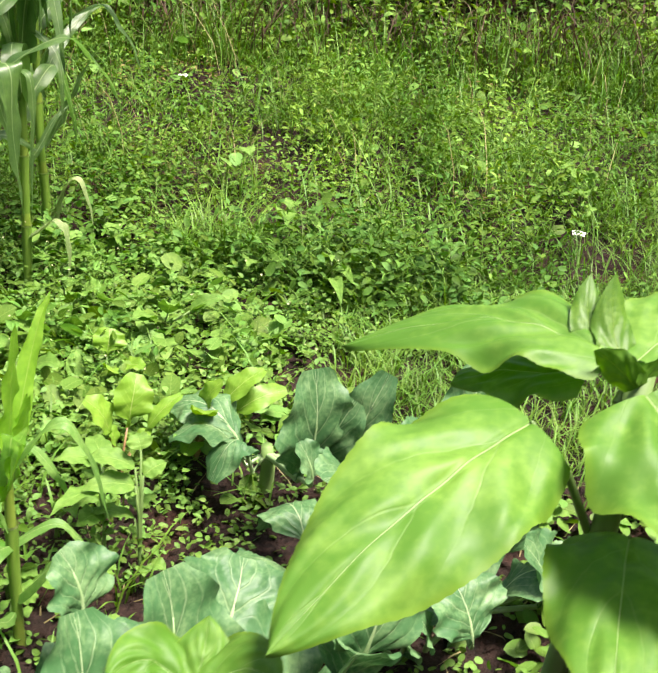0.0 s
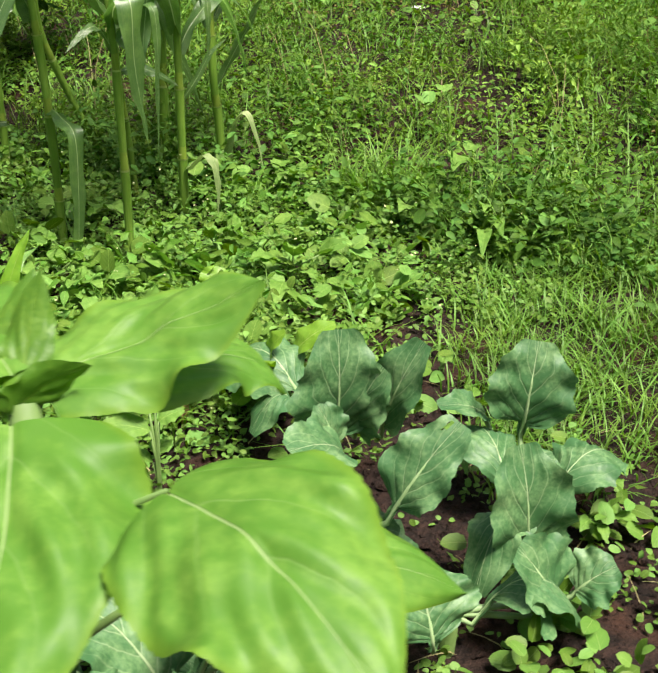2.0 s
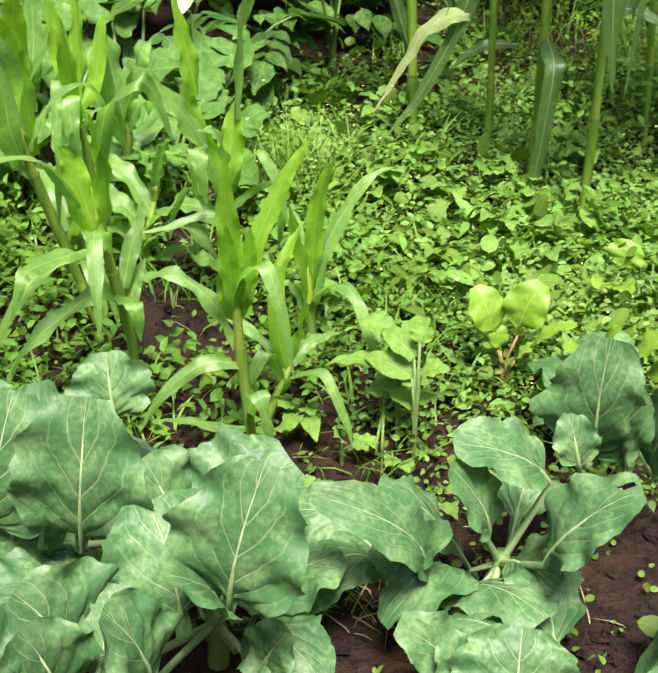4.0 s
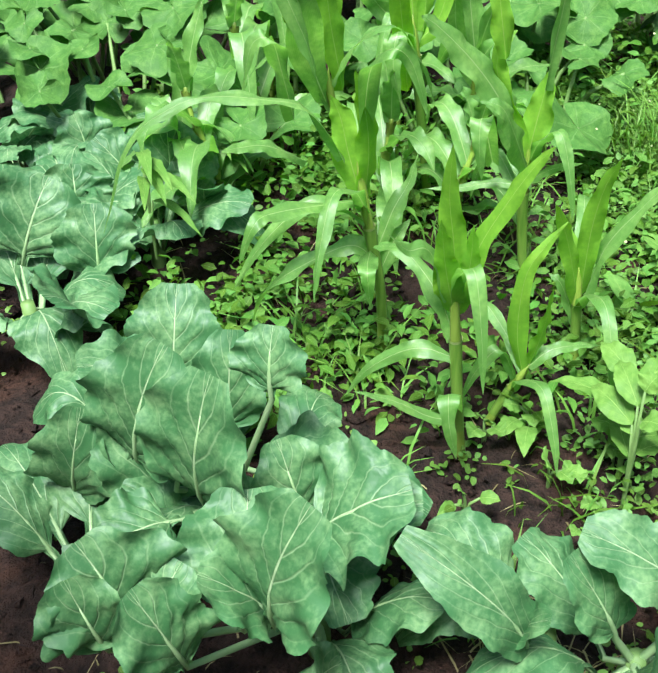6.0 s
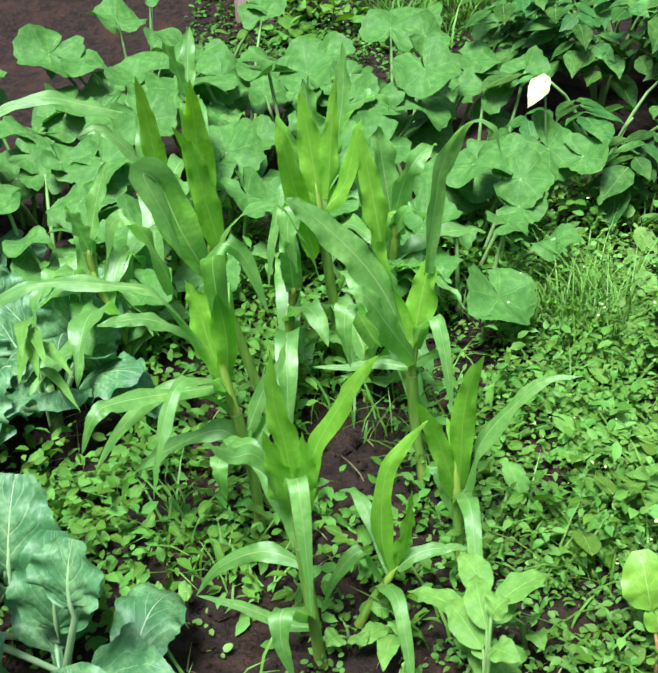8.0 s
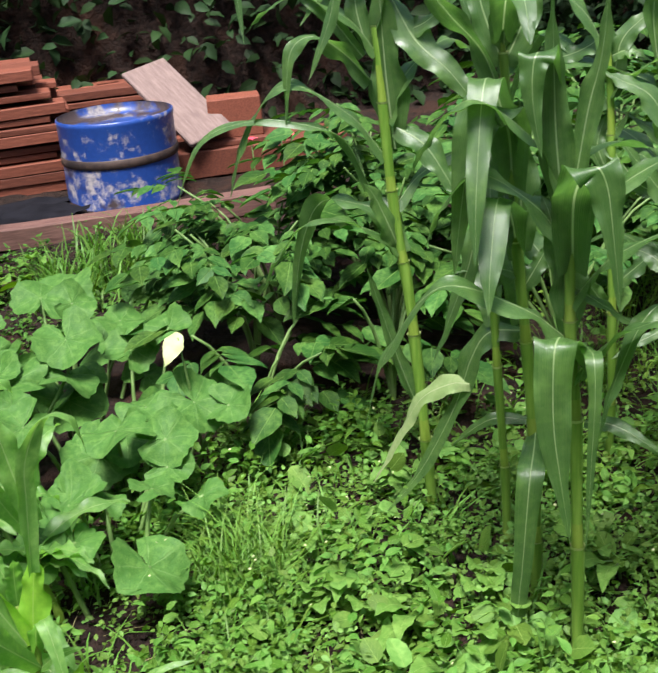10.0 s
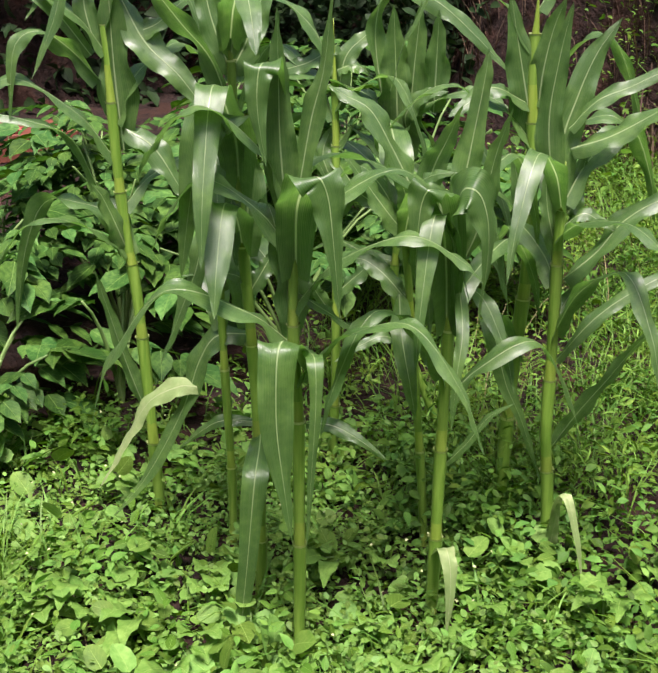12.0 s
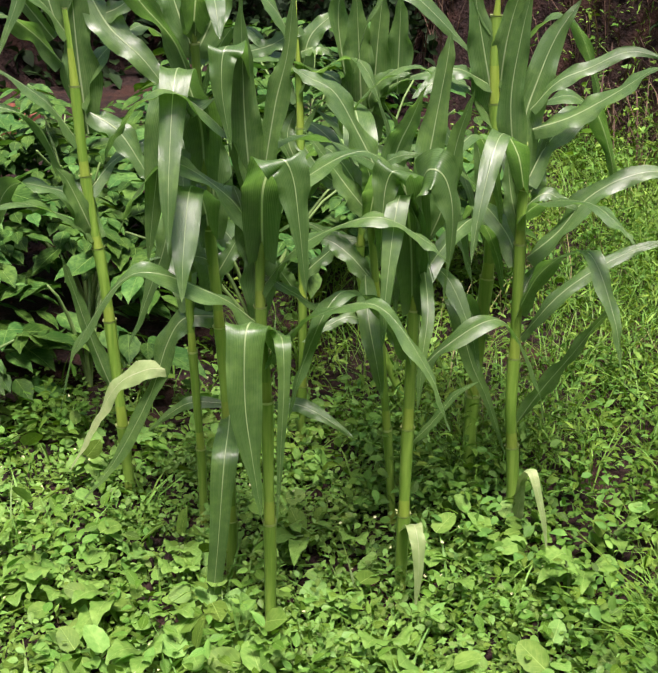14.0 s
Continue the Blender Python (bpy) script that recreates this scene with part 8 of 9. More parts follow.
herb('broadleaf_weed', (-0.196, 3.326, 0.000), [
    ((0.019, -0.124, 0.082), (0.035, -0.211, 0.131), (0.048, -0.311, 0.120), 0.071, (-0.99, -0.14, 0.08)),
    ((0.060, -0.110, 0.072), (0.101, -0.191, 0.116), (0.151, -0.276, 0.100), 0.053, (-0.87, -0.49, -0.09)),
], BROAD, STEM, 'light green broad-leaved weed in the low weeds', 'weed', 'ovate', 'broad-leaved weeds')
herb('vine_weed', (-0.128, 3.251, 0.015), [
    ((-0.015, -0.007, 0.129), (-0.020, -0.030, 0.129), (-0.025, -0.052, 0.117), 0.055, (-0.98, 0.19, 0.08)),
], BROAD, STEM, 'climbing weed with a heart-shaped light green leaf', 'weed', 'heart', 'heart-leaved weeds')
herb('vine_weed', (-0.252, 3.017, 0.000), [
    ((-0.030, -0.007, 0.075), (-0.020, -0.030, 0.075), (-0.010, -0.052, 0.063), 0.055, (-0.92, -0.36, -0.14)),
], BROAD, STEM, 'climbing weed with a heart-shaped light green leaf', 'weed', 'heart', 'heart-leaved weeds')
herb('vine_weed', (-0.613, 2.995, 0.000), [
    ((-0.020, -0.007, 0.126), (-0.020, -0.030, 0.126), (-0.020, -0.052, 0.114), 0.055, (-1.00, 0.00, 0.00)),
], BROAD, STEM, 'climbing weed with a heart-shaped light green leaf', 'weed', 'heart', 'heart-leaved weeds')
herb('vine_weed', (-0.671, 2.729, 0.000), [
    ((-0.018, -0.007, 0.060), (-0.020, -0.030, 0.060), (-0.022, -0.052, 0.048), 0.055, (-1.00, 0.07, 0.03)),
], BROAD, STEM, 'climbing weed with a heart-shaped light green leaf', 'weed', 'heart', 'heart-leaved weeds')
herb('vine_weed', (-0.607, 3.044, 0.000), [
    ((-0.016, -0.007, 0.064), (-0.020, -0.030, 0.064), (-0.024, -0.052, 0.052), 0.055, (-0.99, 0.14, 0.06)),
], BROAD, STEM, 'climbing weed with a heart-shaped light green leaf', 'weed', 'heart', 'heart-leaved weeds')
herb('vine_weed', (-0.298, 3.585, 0.055), [
    ((-0.030, -0.007, 0.153), (-0.020, -0.030, 0.153), (-0.010, -0.052, 0.141), 0.055, (-0.92, -0.36, -0.14)),
], BROAD, STEM, 'climbing weed with a heart-shaped light green leaf', 'weed', 'heart', 'heart-leaved weeds')
herb('vine_weed', (-0.454, 4.906, 0.213), [
    ((-0.020, -0.008, -0.051), (-0.020, -0.030, -0.051), (-0.020, -0.053, -0.063), 0.055, (-1.00, 0.01, 0.00)),
], BROAD, STEM, 'climbing weed with a heart-shaped light green leaf', 'weed', 'heart', 'heart-leaved weeds')
herb('vine_weed', (-0.310, 4.697, 0.188), [
    ((-0.016, -0.008, 0.005), (-0.020, -0.030, 0.005), (-0.024, -0.053, -0.007), 0.055, (-0.98, 0.17, 0.07)),
], BROAD, STEM, 'climbing weed with a heart-shaped light green leaf', 'weed', 'heart', 'heart-leaved weeds')
herb('vine_weed', (-0.027, 2.952, 0.000), [
    ((-0.020, -0.007, 0.081), (-0.020, -0.030, 0.081), (-0.020, -0.052, 0.069), 0.055, (-1.00, 0.02, 0.01)),
], BROAD, STEM, 'climbing weed with a heart-shaped light green leaf', 'weed', 'heart', 'heart-leaved weeds')
herb('vine_weed', (-0.227, 2.956, 0.000), [
    ((-0.012, -0.007, 0.048), (-0.020, -0.030, 0.048), (-0.028, -0.052, 0.036), 0.055, (-0.95, 0.29, 0.12)),
], BROAD, STEM, 'climbing weed with a heart-shaped light green leaf', 'weed', 'heart', 'heart-leaved weeds')
herb('broadleaf_weed', (0.814, 3.635, 0.030), [
    ((-0.039, -0.023, 0.108), (-0.057, -0.043, 0.148), (-0.098, -0.058, 0.170), 0.091, (-0.11, 0.91, 0.41)),
    ((-0.014, -0.079, 0.077), (-0.025, -0.133, 0.113), (-0.036, -0.198, 0.110), 0.083, (-0.98, 0.18, -0.01)),
    ((0.011, -0.014, 0.098), (0.010, -0.027, 0.126), (0.027, -0.036, 0.150), 0.080, (0.10, -0.91, -0.41)),
], BROAD, STEM, 'light green broad-leaved weed in a dark hollow', 'weed', 'ovate', 'broad-leaved weeds')
herb('broadleaf_weed', (-3.483, 1.128, 0.050), [
    ((0.040, -0.010, 0.056), (0.068, -0.016, 0.073), (0.099, -0.026, 0.070), 0.059, (-0.29, -0.94, 0.19)),
    ((0.046, 0.027, 0.056), (0.081, 0.044, 0.076), (0.116, 0.068, 0.070), 0.059, (0.52, -0.83, -0.20)),
    ((0.059, 0.013, 0.077), (0.099, 0.020, 0.108), (0.148, 0.032, 0.110), 0.052, (0.23, -0.97, -0.05)),
], BROAD, STEM, 'small green weed at the foot of the yard beam', 'weed', 'ovate', 'broad-leaved weeds')
herb('broadleaf_weed', (-3.730, 1.315, 0.050), [
    ((0.039, -0.014, 0.056), (0.067, -0.022, 0.073), (0.098, -0.035, 0.070), 0.062, (-0.37, -0.90, 0.21)),
    ((0.046, 0.026, 0.056), (0.081, 0.042, 0.076), (0.116, 0.065, 0.070), 0.062, (0.51, -0.83, -0.21)),
    ((0.058, 0.009, 0.077), (0.096, 0.015, 0.108), (0.144, 0.023, 0.110), 0.055, (0.17, -0.98, -0.05)),
], BROAD, STEM, 'small green weed at the foot of the yard beam', 'weed', 'ovate', 'broad-leaved weeds')
herb('broadleaf_weed', (-3.449, 1.435, 0.050), [
    ((0.039, -0.014, 0.056), (0.067, -0.022, 0.073), (0.098, -0.035, 0.070), 0.059, (-0.37, -0.91, 0.20)),
    ((0.046, 0.024, 0.056), (0.080, 0.038, 0.075), (0.115, 0.059, 0.070), 0.058, (0.48, -0.85, -0.21)),
    ((0.058, 0.008, 0.077), (0.097, 0.012, 0.108), (0.146, 0.019, 0.110), 0.051, (0.14, -0.99, -0.04)),
], BROAD, STEM, 'small green weed at the foot of the yard beam', 'weed', 'ovate', 'broad-leaved weeds')
herb('broadleaf_weed', (-3.610, 1.569, 0.050), [
    ((0.039, -0.016, 0.056), (0.067, -0.025, 0.073), (0.097, -0.040, 0.070), 0.061, (-0.41, -0.89, 0.21)),
    ((0.046, 0.023, 0.056), (0.081, 0.037, 0.075), (0.116, 0.058, 0.070), 0.060, (0.47, -0.86, -0.22)),
    ((0.058, 0.006, 0.077), (0.096, 0.009, 0.107), (0.144, 0.014, 0.110), 0.053, (0.11, -0.99, -0.04)),
], BROAD, STEM, 'small green weed at the foot of the yard beam', 'weed', 'ovate', 'broad-leaved weeds')
herb('broadleaf_weed', (-3.524, 1.271, 0.050), [
    ((0.039, -0.012, 0.056), (0.067, -0.019, 0.073), (0.098, -0.031, 0.070), 0.060, (-0.34, -0.92, 0.20)),
    ((0.046, 0.026, 0.056), (0.081, 0.042, 0.076), (0.116, 0.065, 0.070), 0.059, (0.51, -0.84, -0.21)),
    ((0.058, 0.010, 0.077), (0.097, 0.017, 0.108), (0.146, 0.026, 0.110), 0.052, (0.19, -0.98, -0.05)),
], BROAD, STEM, 'small green weed at the foot of the yard beam', 'weed', 'ovate', 'broad-leaved weeds')


# ---- potato plants ----
def potato_plant(at, height, spread, count, size, label, seed):
    """Arching stems with compound leaves of broad pointed leaflets."""
    ob = thing("potato_plant", at, label, "potato plant", "potato bed")
    r = np.random.default_rng(seed)
    P, D, U, L = [], [], [], []
    stems = max(5, count // 8)
    for s in range(stems):
        az = r.uniform(0, 6.28)
        d = np.array([math.cos(az), math.sin(az), 0])
        h, reach = height * r.uniform(0.65, 1.05), spread * r.uniform(0.25, 1.0)
        q = [d * reach * u**1.4 + np.array([0, 0, h * (u - 0.22 * u**3) * 1.25]) for u in np.linspace(0, 1, 6)]
        b = Build()
        b.tube([tuple(x) for x in q], [0.008, 0.007, 0.006, 0.005, 0.004, 0.003], 6)
        part("stem", b, STEM, ob)
        for m in range(int(count / stems * 0.85) + 1):
            u = r.uniform(0.58, 1.0)
            i = min(int(u * 5), 4)
            o = q[i] + (q[i + 1] - q[i]) * (u * 5 - i)
            a2 = az + r.uniform(-1.9, 1.9)
            e = np.array([math.cos(a2), math.sin(a2), r.uniform(-0.1, 0.45)])
            e /= np.linalg.norm(e)
            ln = r.uniform(0.14, 0.24)
            sd = np.cross(e, (0, 0, 1))
            sd /= np.linalg.norm(sd)
            for k in range(7):
                f = (0.35, 0.35, 0.6, 0.6, 0.85, 0.85, 1.0)[k]
                side = (1, -1, 1, -1, 1, -1, 0)[k]
                p = o + e * ln * f + np.array([0, 0, -0.05 * f * f])
                dd = e * (0.55 if side else 1.0) + sd * side * 0.95 + np.array([0, 0, -0.25 - 0.2 * r.random()])
                P.append(p)
                D.append(dd)
                U.append(np.array([r.normal(0, 0.25), r.normal(0, 0.25), 1.0]))
                L.append((0.075 if side else 0.1) * r.uniform(0.75, 1.25) * (0.7 + 0.4 * f))
    L = np.array(L) * size
    leaf_field("foliage", np.array(P), np.array(D), np.array(U), L, L * 0.64, POTATO, "", "", 0.16, ob, True)
    return ob


POT = "bushy green potato plant with broad pointed leaflets"
for n, (x, y, h, s, c) in enumerate([(-2.02, 2.12, 0.36, 0.24, 16), (-2.02, 2.5, 0.4, 0.22, 10), (-2.42, 2.2, 0.5, 0.3, 48), (-2.45, 2.65, 0.62, 0.34, 64), (-2.75, 2.35, 0.5, 0.3, 60), (-2.75, 2.75, 0.72, 0.4, 80), (-2.1, 3.05, 0.6, 0.38, 70), (-2.6, 3.2, 0.7, 0.4, 80), (-2.0, 3.5, 0.55, 0.36, 60), (-2.5, 3.7, 0.65, 0.4, 70), (-3.1, 3.2, 0.75, 0.4, 70), (-3.15, 2.8, 0.5, 0.28, 50), (-3.1, 3.8, 0.7, 0.4, 60)]):
    potato_plant((x, y, float(ground_z(x, y)) - 0.01), h, s, c, 1.15 if n < 2 else 0.92, POT, 50 + n)


# ---- squash ----
def squash_plant(at, count, spread, tall, size, label, seed, flowers=0):
    """Creeping squash: round lobed leaves held up on long stalks."""
    ob = thing("squash_plant", at, label, "squash", "squash patch")
    r = random.Random(seed)
    for i in range(count):
        az, q = r.uniform(0, 6.28), spread * math.sqrt(r.random())
        foot = Vector((q * 0.55 * math.cos(az), q * 0.55 * math.sin(az), 0))
        foot.z = float(ground_z(at[0] + foot.x, at[1] + foot.y)) - at[2]
        h = tall * r.uniform(0.55, 1.1)
        top = Vector((q * math.cos(az), q * math.sin(az), foot.z + h))
        b = Build()
        c = Build()
        c.tube([foot, foot.lerp(top, 0.5) + Vector((0, 0, 0.03)), top], [0.006, 0.005, 0.004], 6)
        nrm = Vector((r.uniform(-0.5, 0.5) + 0.3, r.uniform(-0.5, 0.5), 1))
        round_leaf(b, top, nrm, (math.cos(az), math.sin(az), -0.2), size * r.uniform(0.6, 1.2), 5, 0.045, r.uniform(-0.18, 0.2), 0.06, 6, 36, 0, seed * 31 + i)
        part("leaf_stalk", c, STEM, part("leaf", b, SQUASH, ob))
    for i in range(flowers):
        b = Build()
        az = r.uniform(0, 6.28)
        o = Vector((spread * 0.7 * math.cos(az), spread * 0.7 * math.sin(az), tall * 0.6))
        for k in range(5):
            a = k * 1.2566
            d = Vector((math.cos(a), math.sin(a), 0.5))
            leaf(b, o, o + d * 0.009 + Vector((0, 0, 0.005)), o + d * 0.017, 0.011, "ovate", 0.2, 0, 3, 0, 6, 3, seed=k)
        b.tube([o - Vector((0, 0, 0.2)), o], [0.004, 0.006], 6, 1)
        part("flower", b, [ORANGE, STEM], ob, "orange squash flower")
    return ob


SQ = "squash plant with rounded lobed green leaves"
for n, (x, y, c, s, t, z) in enumerate([(-1.55, 1.6, 16, 0.32, 0.26, 0.075), (-1.35, 1.68, 8, 0.18, 0.2, 0.068), (-1.9, 1.75, 20, 0.32, 0.3, 0.08), (-1.95, 1.35, 22, 0.36, 0.32, 0.082), (-2.35, 1.6, 22, 0.36, 0.3, 0.085), (-2.4, 1.1, 22, 0.4, 0.32, 0.085), (-1.55, 0.75, 16, 0.34, 0.26, 0.075), (-1.3, 0.95, 9, 0.25, 0.2, 0.07), (-2.08, 0.41, 14, 0.26, 0.24, 0.072), (-1.70, 0.48, 14, 0.26, 0.24, 0.072), (-1.89, 0.60, 14, 0.26, 0.24, 0.072), (-1.7, 1.15, 16, 0.34, 0.28, 0.078), (-2.0, 0.75, 18, 0.4, 0.32, 0.08), (-2.8, 0.8, 18, 0.45, 0.3, 0.085)]):
    squash_plant((x, y, float(ground_z(x, y))), int(c * 0.72), s, t, z, SQ, 80 + n, 1 if n == 1 else 0)


# ---- yard: timber, drum, post ----
def box_mesh(name, sx, sy, sz, mat, bevel=0.003, warp=0.0, cuts=6):
    bm = bmesh.new()
    bmesh.ops.create_cube(bm, size=1.0)
    bmesh.ops.scale(bm, vec=(sx, sy, sz), verts=bm.verts)
    ax = 0 if sx >= max(sy, sz) else (1 if sy >= sz else 2)
    long = [e for e in bm.edges if abs((e.verts[0].co - e.verts[1].co)[ax]) > 0.5 * (sx, sy, sz)[ax]]
    bmesh.ops.subdivide_edges(bm, edges=long, cuts=cuts)
    r = random.Random(int(sx * 1000 + sy * 333 + sz * 77))
    for v in bm.verts:
        t = v.co[ax] / (sx, sy, sz)[ax]
        v.co.z += warp * (t * t * 4 - 0.5)
        for i in range(3):
            v.co[i] += r.uniform(-0.0012, 0.0012)
    bmesh.ops.bevel(bm, geom=[e for e in bm.edges if e.calc_face_angle(0) > 0.6], offset=bevel, segments=1, affect="EDGES")
    me = bpy.data.meshes.new(name)
    bm.to_mesh(me)
    bm.free()
    me.materials.append(mat)
    return me


def timber_stack(at, turn, rows_, length, label, seed):
    """Sawn boards piled flat, their edges and ends stepping in and out; rows_: (boards across, thickness, gap)."""
    ob = thing("timber_stack", at, label, "timber stack")
    ob.rotation_euler = (0, 0, radians(turn))
    r = random.Random(seed)
    kinds = {}
    z = 0.0
    for n, (across, th, gap) in enumerate(rows_):
        x = 0.0
        for i in range(across):
            w = 0.16
            key = (round(th, 3), (n + i) % 3)
            if key not in kinds:
                kinds[key] = box_mesh("plank", length * (1, 0.96, 1.03)[key[1]], w, th, PLANK, 0.003, r.uniform(-0.004, 0.004))
            p = part("plank", kinds[key], None, ob)
            p.location = (r.uniform(-0.06, 0.06) - (0.1 if n > 9 else 0.0), x + r.uniform(-0.012, 0.012) + w / 2, z + th / 2)
            p.rotation_euler = (r.uniform(-0.008, 0.008), 0, r.uniform(-0.02, 0.02))
            x += w + 0.008
        z += th + gap
    return ob


def drum(at, radius, height, label):
    """Steel drum cut short: rolled rims, a dark band round its middle, a sunken dented lid."""
    ob = thing("metal_drum", at, label, "drum")
    seg = 48

    def lathe(prof, name, mat, lab=""):
        b = Build()
        pts, uvs = [], []
        for i, (rr, z) in enumerate(prof):
            for s in range(seg + 1):
                th = 2 * math.pi * s / seg
                k = rr * (1 + 0.006 * math.sin(3 * th + z * 9))
                pts.append((k * math.cos(th), k * math.sin(th), z))
                uvs.append((i / len(prof), s / seg))
        b.grid(pts, uvs, len(prof), seg + 1)
        return part(name, b, mat, ob, lab)

    R, H = radius, height
    lathe([(R * 0.97, 0), (R * 1.01, 0.01), (R * 1.01, 0.025), (R, 0.035), (R, H * 0.3), (R * 0.995, H * 0.5), (R, H * 0.62), (R, H - 0.035), (R * 1.012, H - 0.02), (R * 1.012, H - 0.004), (R * 0.985, H)], "body", DRUM)
    lathe([(R * 0.985, H - 0.001), (R * 0.965, H - 0.04), (R * 0.5, H - 0.046), (R * 0.02, H - 0.038)], "lid", DRUM_LID, "sunken scuffed lid")
    lathe([(R + 0.001, H * 0.5), (R * 1.018, H * 0.51), (R * 1.022, H * 0.55), (R * 1.018, H * 0.59), (R + 0.001, H * 0.6)], "band", BANDM, "dark rusty hoop")
    return ob


timber_stack((-4.78, 0.87, 0.085), 90, [(4, 0.05, 0.0), (4, 0.045, 0.004), (4, 0.05, 0.012), (4, 0.03, 0.004), (4, 0.03, 0.014), (4, 0.05, 0.004), (4, 0.03, 0.01), (4, 0.03, 0.004), (4, 0.05, 0.025), (4, 0.03, 0.02), (3, 0.03, 0.012), (3, 0.05, 0.006)], 1.85, "stack of reddish sawn boards in the yard", 3)
timber_stack((-5.42, 2.12, 0.085), 88, [(2, 0.05, 0.004), (2, 0.03, 0.012), (2, 0.06, 0.004), (2, 0.05, 0.01), (2, 0.05, 0.006), (2, 0.03, 0.01), (2, 0.04, 0.01)], 0.6, "low pile of short reddish boards behind the drum", 8)
drum((-4.46, 2.03, 0.075), 0.262, 0.405, "short blue metal drum with scuffed chalky paint and a dark hoop")


def beam(at, sx, sy, sz, rot, mat, name, label, cat, warp=0.0):
    ob = new(name, box_mesh(name, sx, sy, sz, mat, 0.005, warp))
    ob.location, ob.rotation_euler = at, [radians(a) for a in rot]
    return tagged(ob, label, cat)


beam((-3.9, 1.85, 0.13), 0.1, 1.5, 0.09, (0, 0, -3), BEAM, "timber_beam", "pinkish squared beam lying along the yard edge", "beam", 0.01)
beam((-3.63, 1.15, 0.62), 0.12, 0.17, 1.35, (0, -5, 0), GREY_WOOD, "fence_post", "weathered grey wooden post leaning slightly", "post")
board = beam((0, 0, 0), 0.580, 0.231, 0.025, (0, 0, 0), BOARD, "loose_board", "grey-pink board leaning on the pile", "board")
board.matrix_world = Matrix(((0.834, -0.356, 0.517, -4.819), (0.402, 0.98, 0.023, 2.363), (-0.515, 0.189, 0.856, 0.432), (0, 0, 0, 1)))
beam((-4.76, 2.63, 0.338), 0.16, 0.26, 0.19, (0, 0, -8), PLANK, "timber_block", "short thick reddish timber block on the pile", "timber")
beam((-4.73, 2.66, 0.229), 0.22, 0.46, 0.028, (0, 0, -5), PLANK, "timber_block", "thin reddish board under a timber block", "timber")
beam((-4.74, 2.6, 0.15), 0.3, 1.1, 0.13, (0, 0, -3), PLANK, "timber_block", "dark reddish timber block on the ground", "timber")


def plastic_sheet(at, sx, sy, label):
    b = Build()
    pts, uvs = [], []
    for i in range(14):
        for j in range(14):
            u, v = i / 13 - 0.5, j / 13 - 0.5
            pts.append((u * sx * (1 + 0.2 * math.sin(v * 9)), v * sy * (1 + 0.15 * math.sin(u * 8)), 0.02 + 0.05 * abs(noise.noise(Vector((u * 5, v * 5, 2)))) ))
            uvs.append((u, v))
    b.grid(pts, uvs, 14, 14)
    ob = new("plastic_sheet", b.mesh("plastic_sheet", DARK))
    ob.location = at
    return tagged(ob, label, "sheet")


plastic_sheet((-4.28, 1.42, 0.1), 0.45, 0.75, "crumpled dark plastic sheet on the yard soil")


def flower(name, at, size, petals, mat, label, category, stem=0.0):
    """A small open flower of a few petals on a short stalk."""
    ob = thing(name, at, label, category)
    b = Build()
    for k in range(petals):
        a = k * 6.283 / petals + rnd.uniform(-0.2, 0.2)
        d = Vector((math.cos(a), math.sin(a), 0.35))
        leaf(b, (0, 0, 0), d * size * 0.5 + Vector((0, 0, size * 0.15)), d * size, size * 0.8, "ovate", 0.2, 0, 3, 0, 7, 5, seed=k)
    part("petals", b, mat, ob)
    if stem:
        b = Build()
        b.tube([(0, 0, -stem), (0.005, 0.003, -stem / 2), (0, 0, 0)], [0.003, 0.0025, 0.003], 6)
        part("stalk", b, STEM, ob)
    return ob


def stand(x, y, h):
    return (x, y, float(ground_z(x, y)) + h)


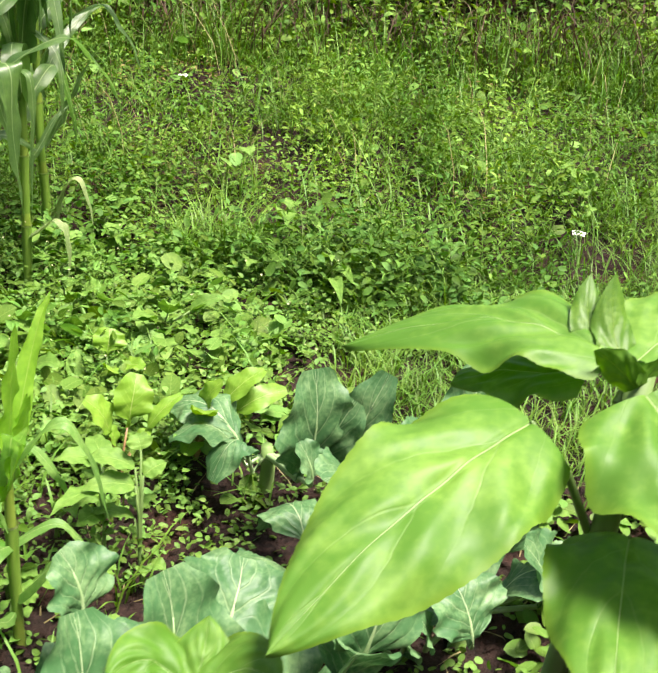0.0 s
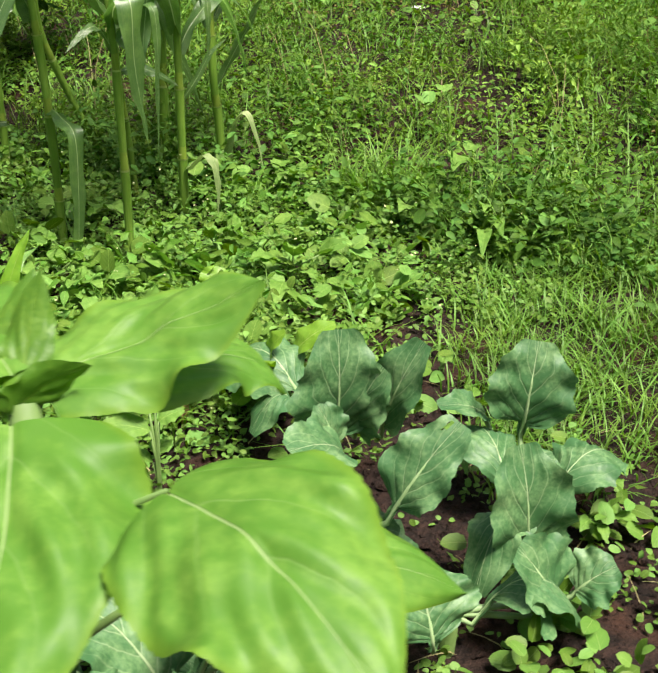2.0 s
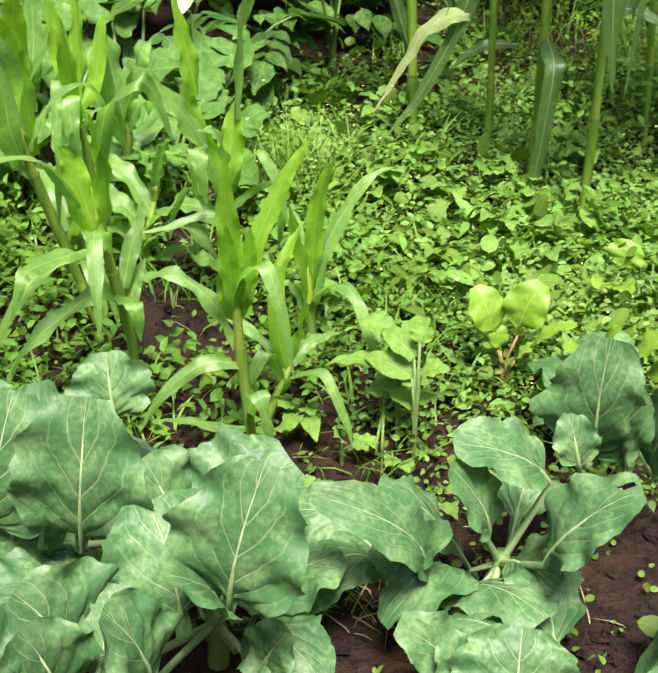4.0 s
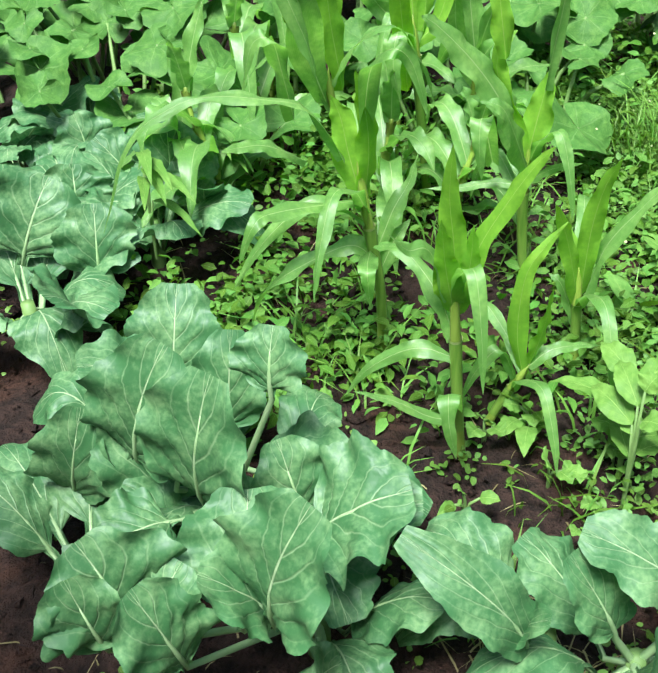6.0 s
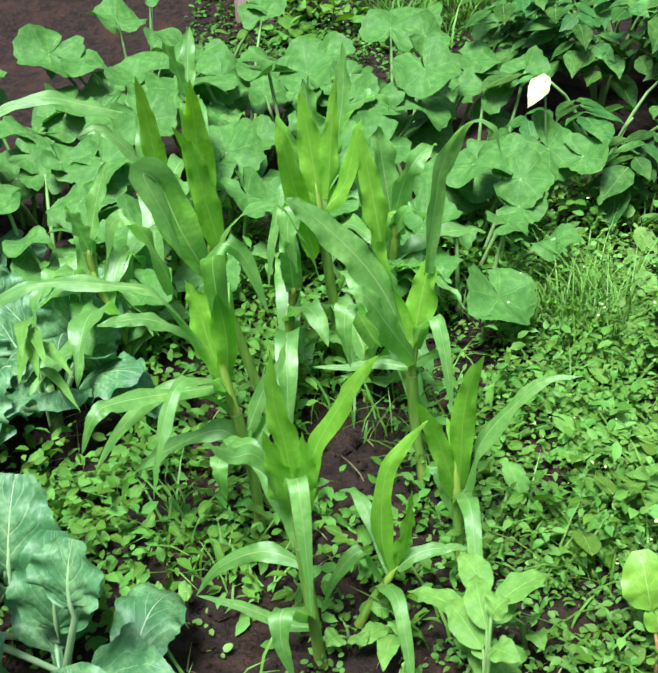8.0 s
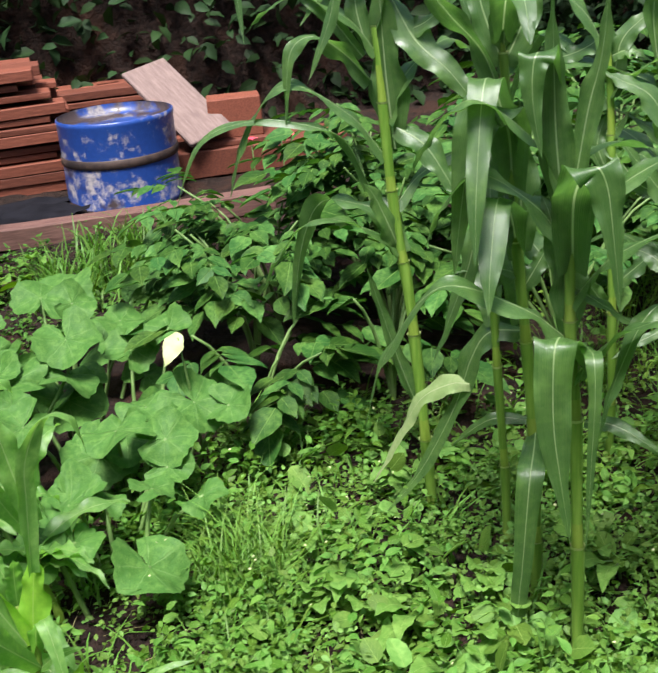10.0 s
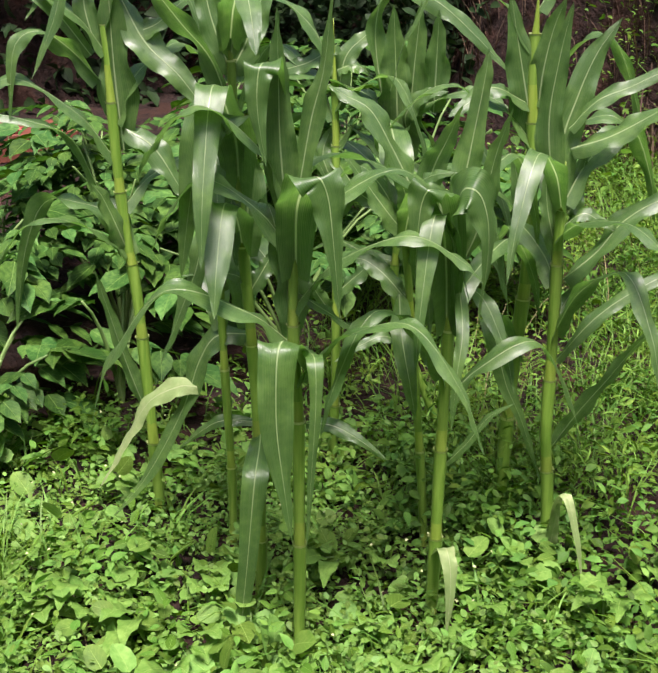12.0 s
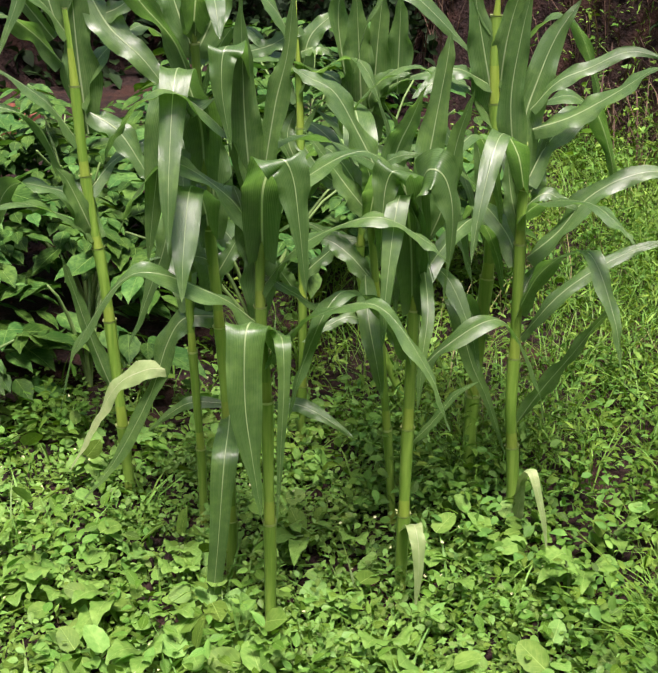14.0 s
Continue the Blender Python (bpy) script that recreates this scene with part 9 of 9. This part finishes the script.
flower("white_flower", (-0.684, 4.553, 0.214), 0.03, 5, WHITE, "small white flower standing in the hillside weeds", "flower", 0.2)
flower("white_flower", (0.742, 3.283, 0.109), 0.03, 5, WHITE, "small white flower standing in the hillside weeds", "flower", 0.2)
for x, y, h in [(-4.35, 2.62, 0.2), (-4.3, 2.75, 0.22), (-4.4, 2.82, 0.17), (-4.32, 2.92, 0.2)]:
    flower("pink_flower", stand(x, y, h), 0.035, 5, PINK, "bright pink-red flower behind the potatoes", "flower", h)
ob = thing("dry_leaf", (-1.775, 1.891, 0.38), "pale yellow dying potato leaf", "leaf")
b = Build()
leaf(b, (-0.02, 0.02, 0.028), (0.008, 0.003, 0.002), (0.03, -0.022, -0.035), 0.05, "ovate", 0.12, 0.004, 2, 0.1, 15, 9, 0.0, 0.05, 0.0, (0, 1, 0.35), seed=4, quilt=0.002)
part("blade", b, PALE, ob)
b = Build()
b.tube([(-0.02, 0.05, -0.39), (-0.01, 0.03, -0.1), (0, 0.02, 0.02)], [0.004, 0.003, 0.002], 6)
part("stalk", b, STEM, ob)


# ---- hedge and shrubs backing the bank, shade put into their near-black leaves ----
def hedge(name, n, x0, x1, y0, y1, z0, z1, size, mat, label):
    p = np.stack([rng.uniform(x0, x1, n), rng.uniform(y0, y1, n), rng.uniform(z0, z1, n)], 1)
    p[:, 2] += ground_z(p[:, 0], p[:, 1])
    az = rng.uniform(0, 6.28, n)
    d = unit(az, rng.normal(-0.3, 0.4, n))
    up = rng.normal(0, 0.5, (n, 3)) + np.array([0.3, -0.3, 1])
    ln = size * rng.uniform(0.6, 1.4, n)
    return leaf_field(name, p, d, up, ln, ln * 0.6, mat, label, "hedge")


hedge("hedge", 7500, -6.6, -5.6, -0.5, 5.5, 0.0, 1.6, 0.1, SHADED_HEDGE, "dense hedge behind the timber, shade in its near-black leaf colour")
hedge("hedge", 7500, -6.4, -3.7, 4.5, 5.6, 0.05, 0.9, 0.07, SHADED_HEDGE, "dense near-black shrubs added on the soil bank to darken it")
hedge("hedge", 4000, -3.7, -1.2, 5.1, 6.0, 0.1, 0.9, 0.07, SHADED_HEDGE, "near-black shrubs added on top of the soil bank to darken it")
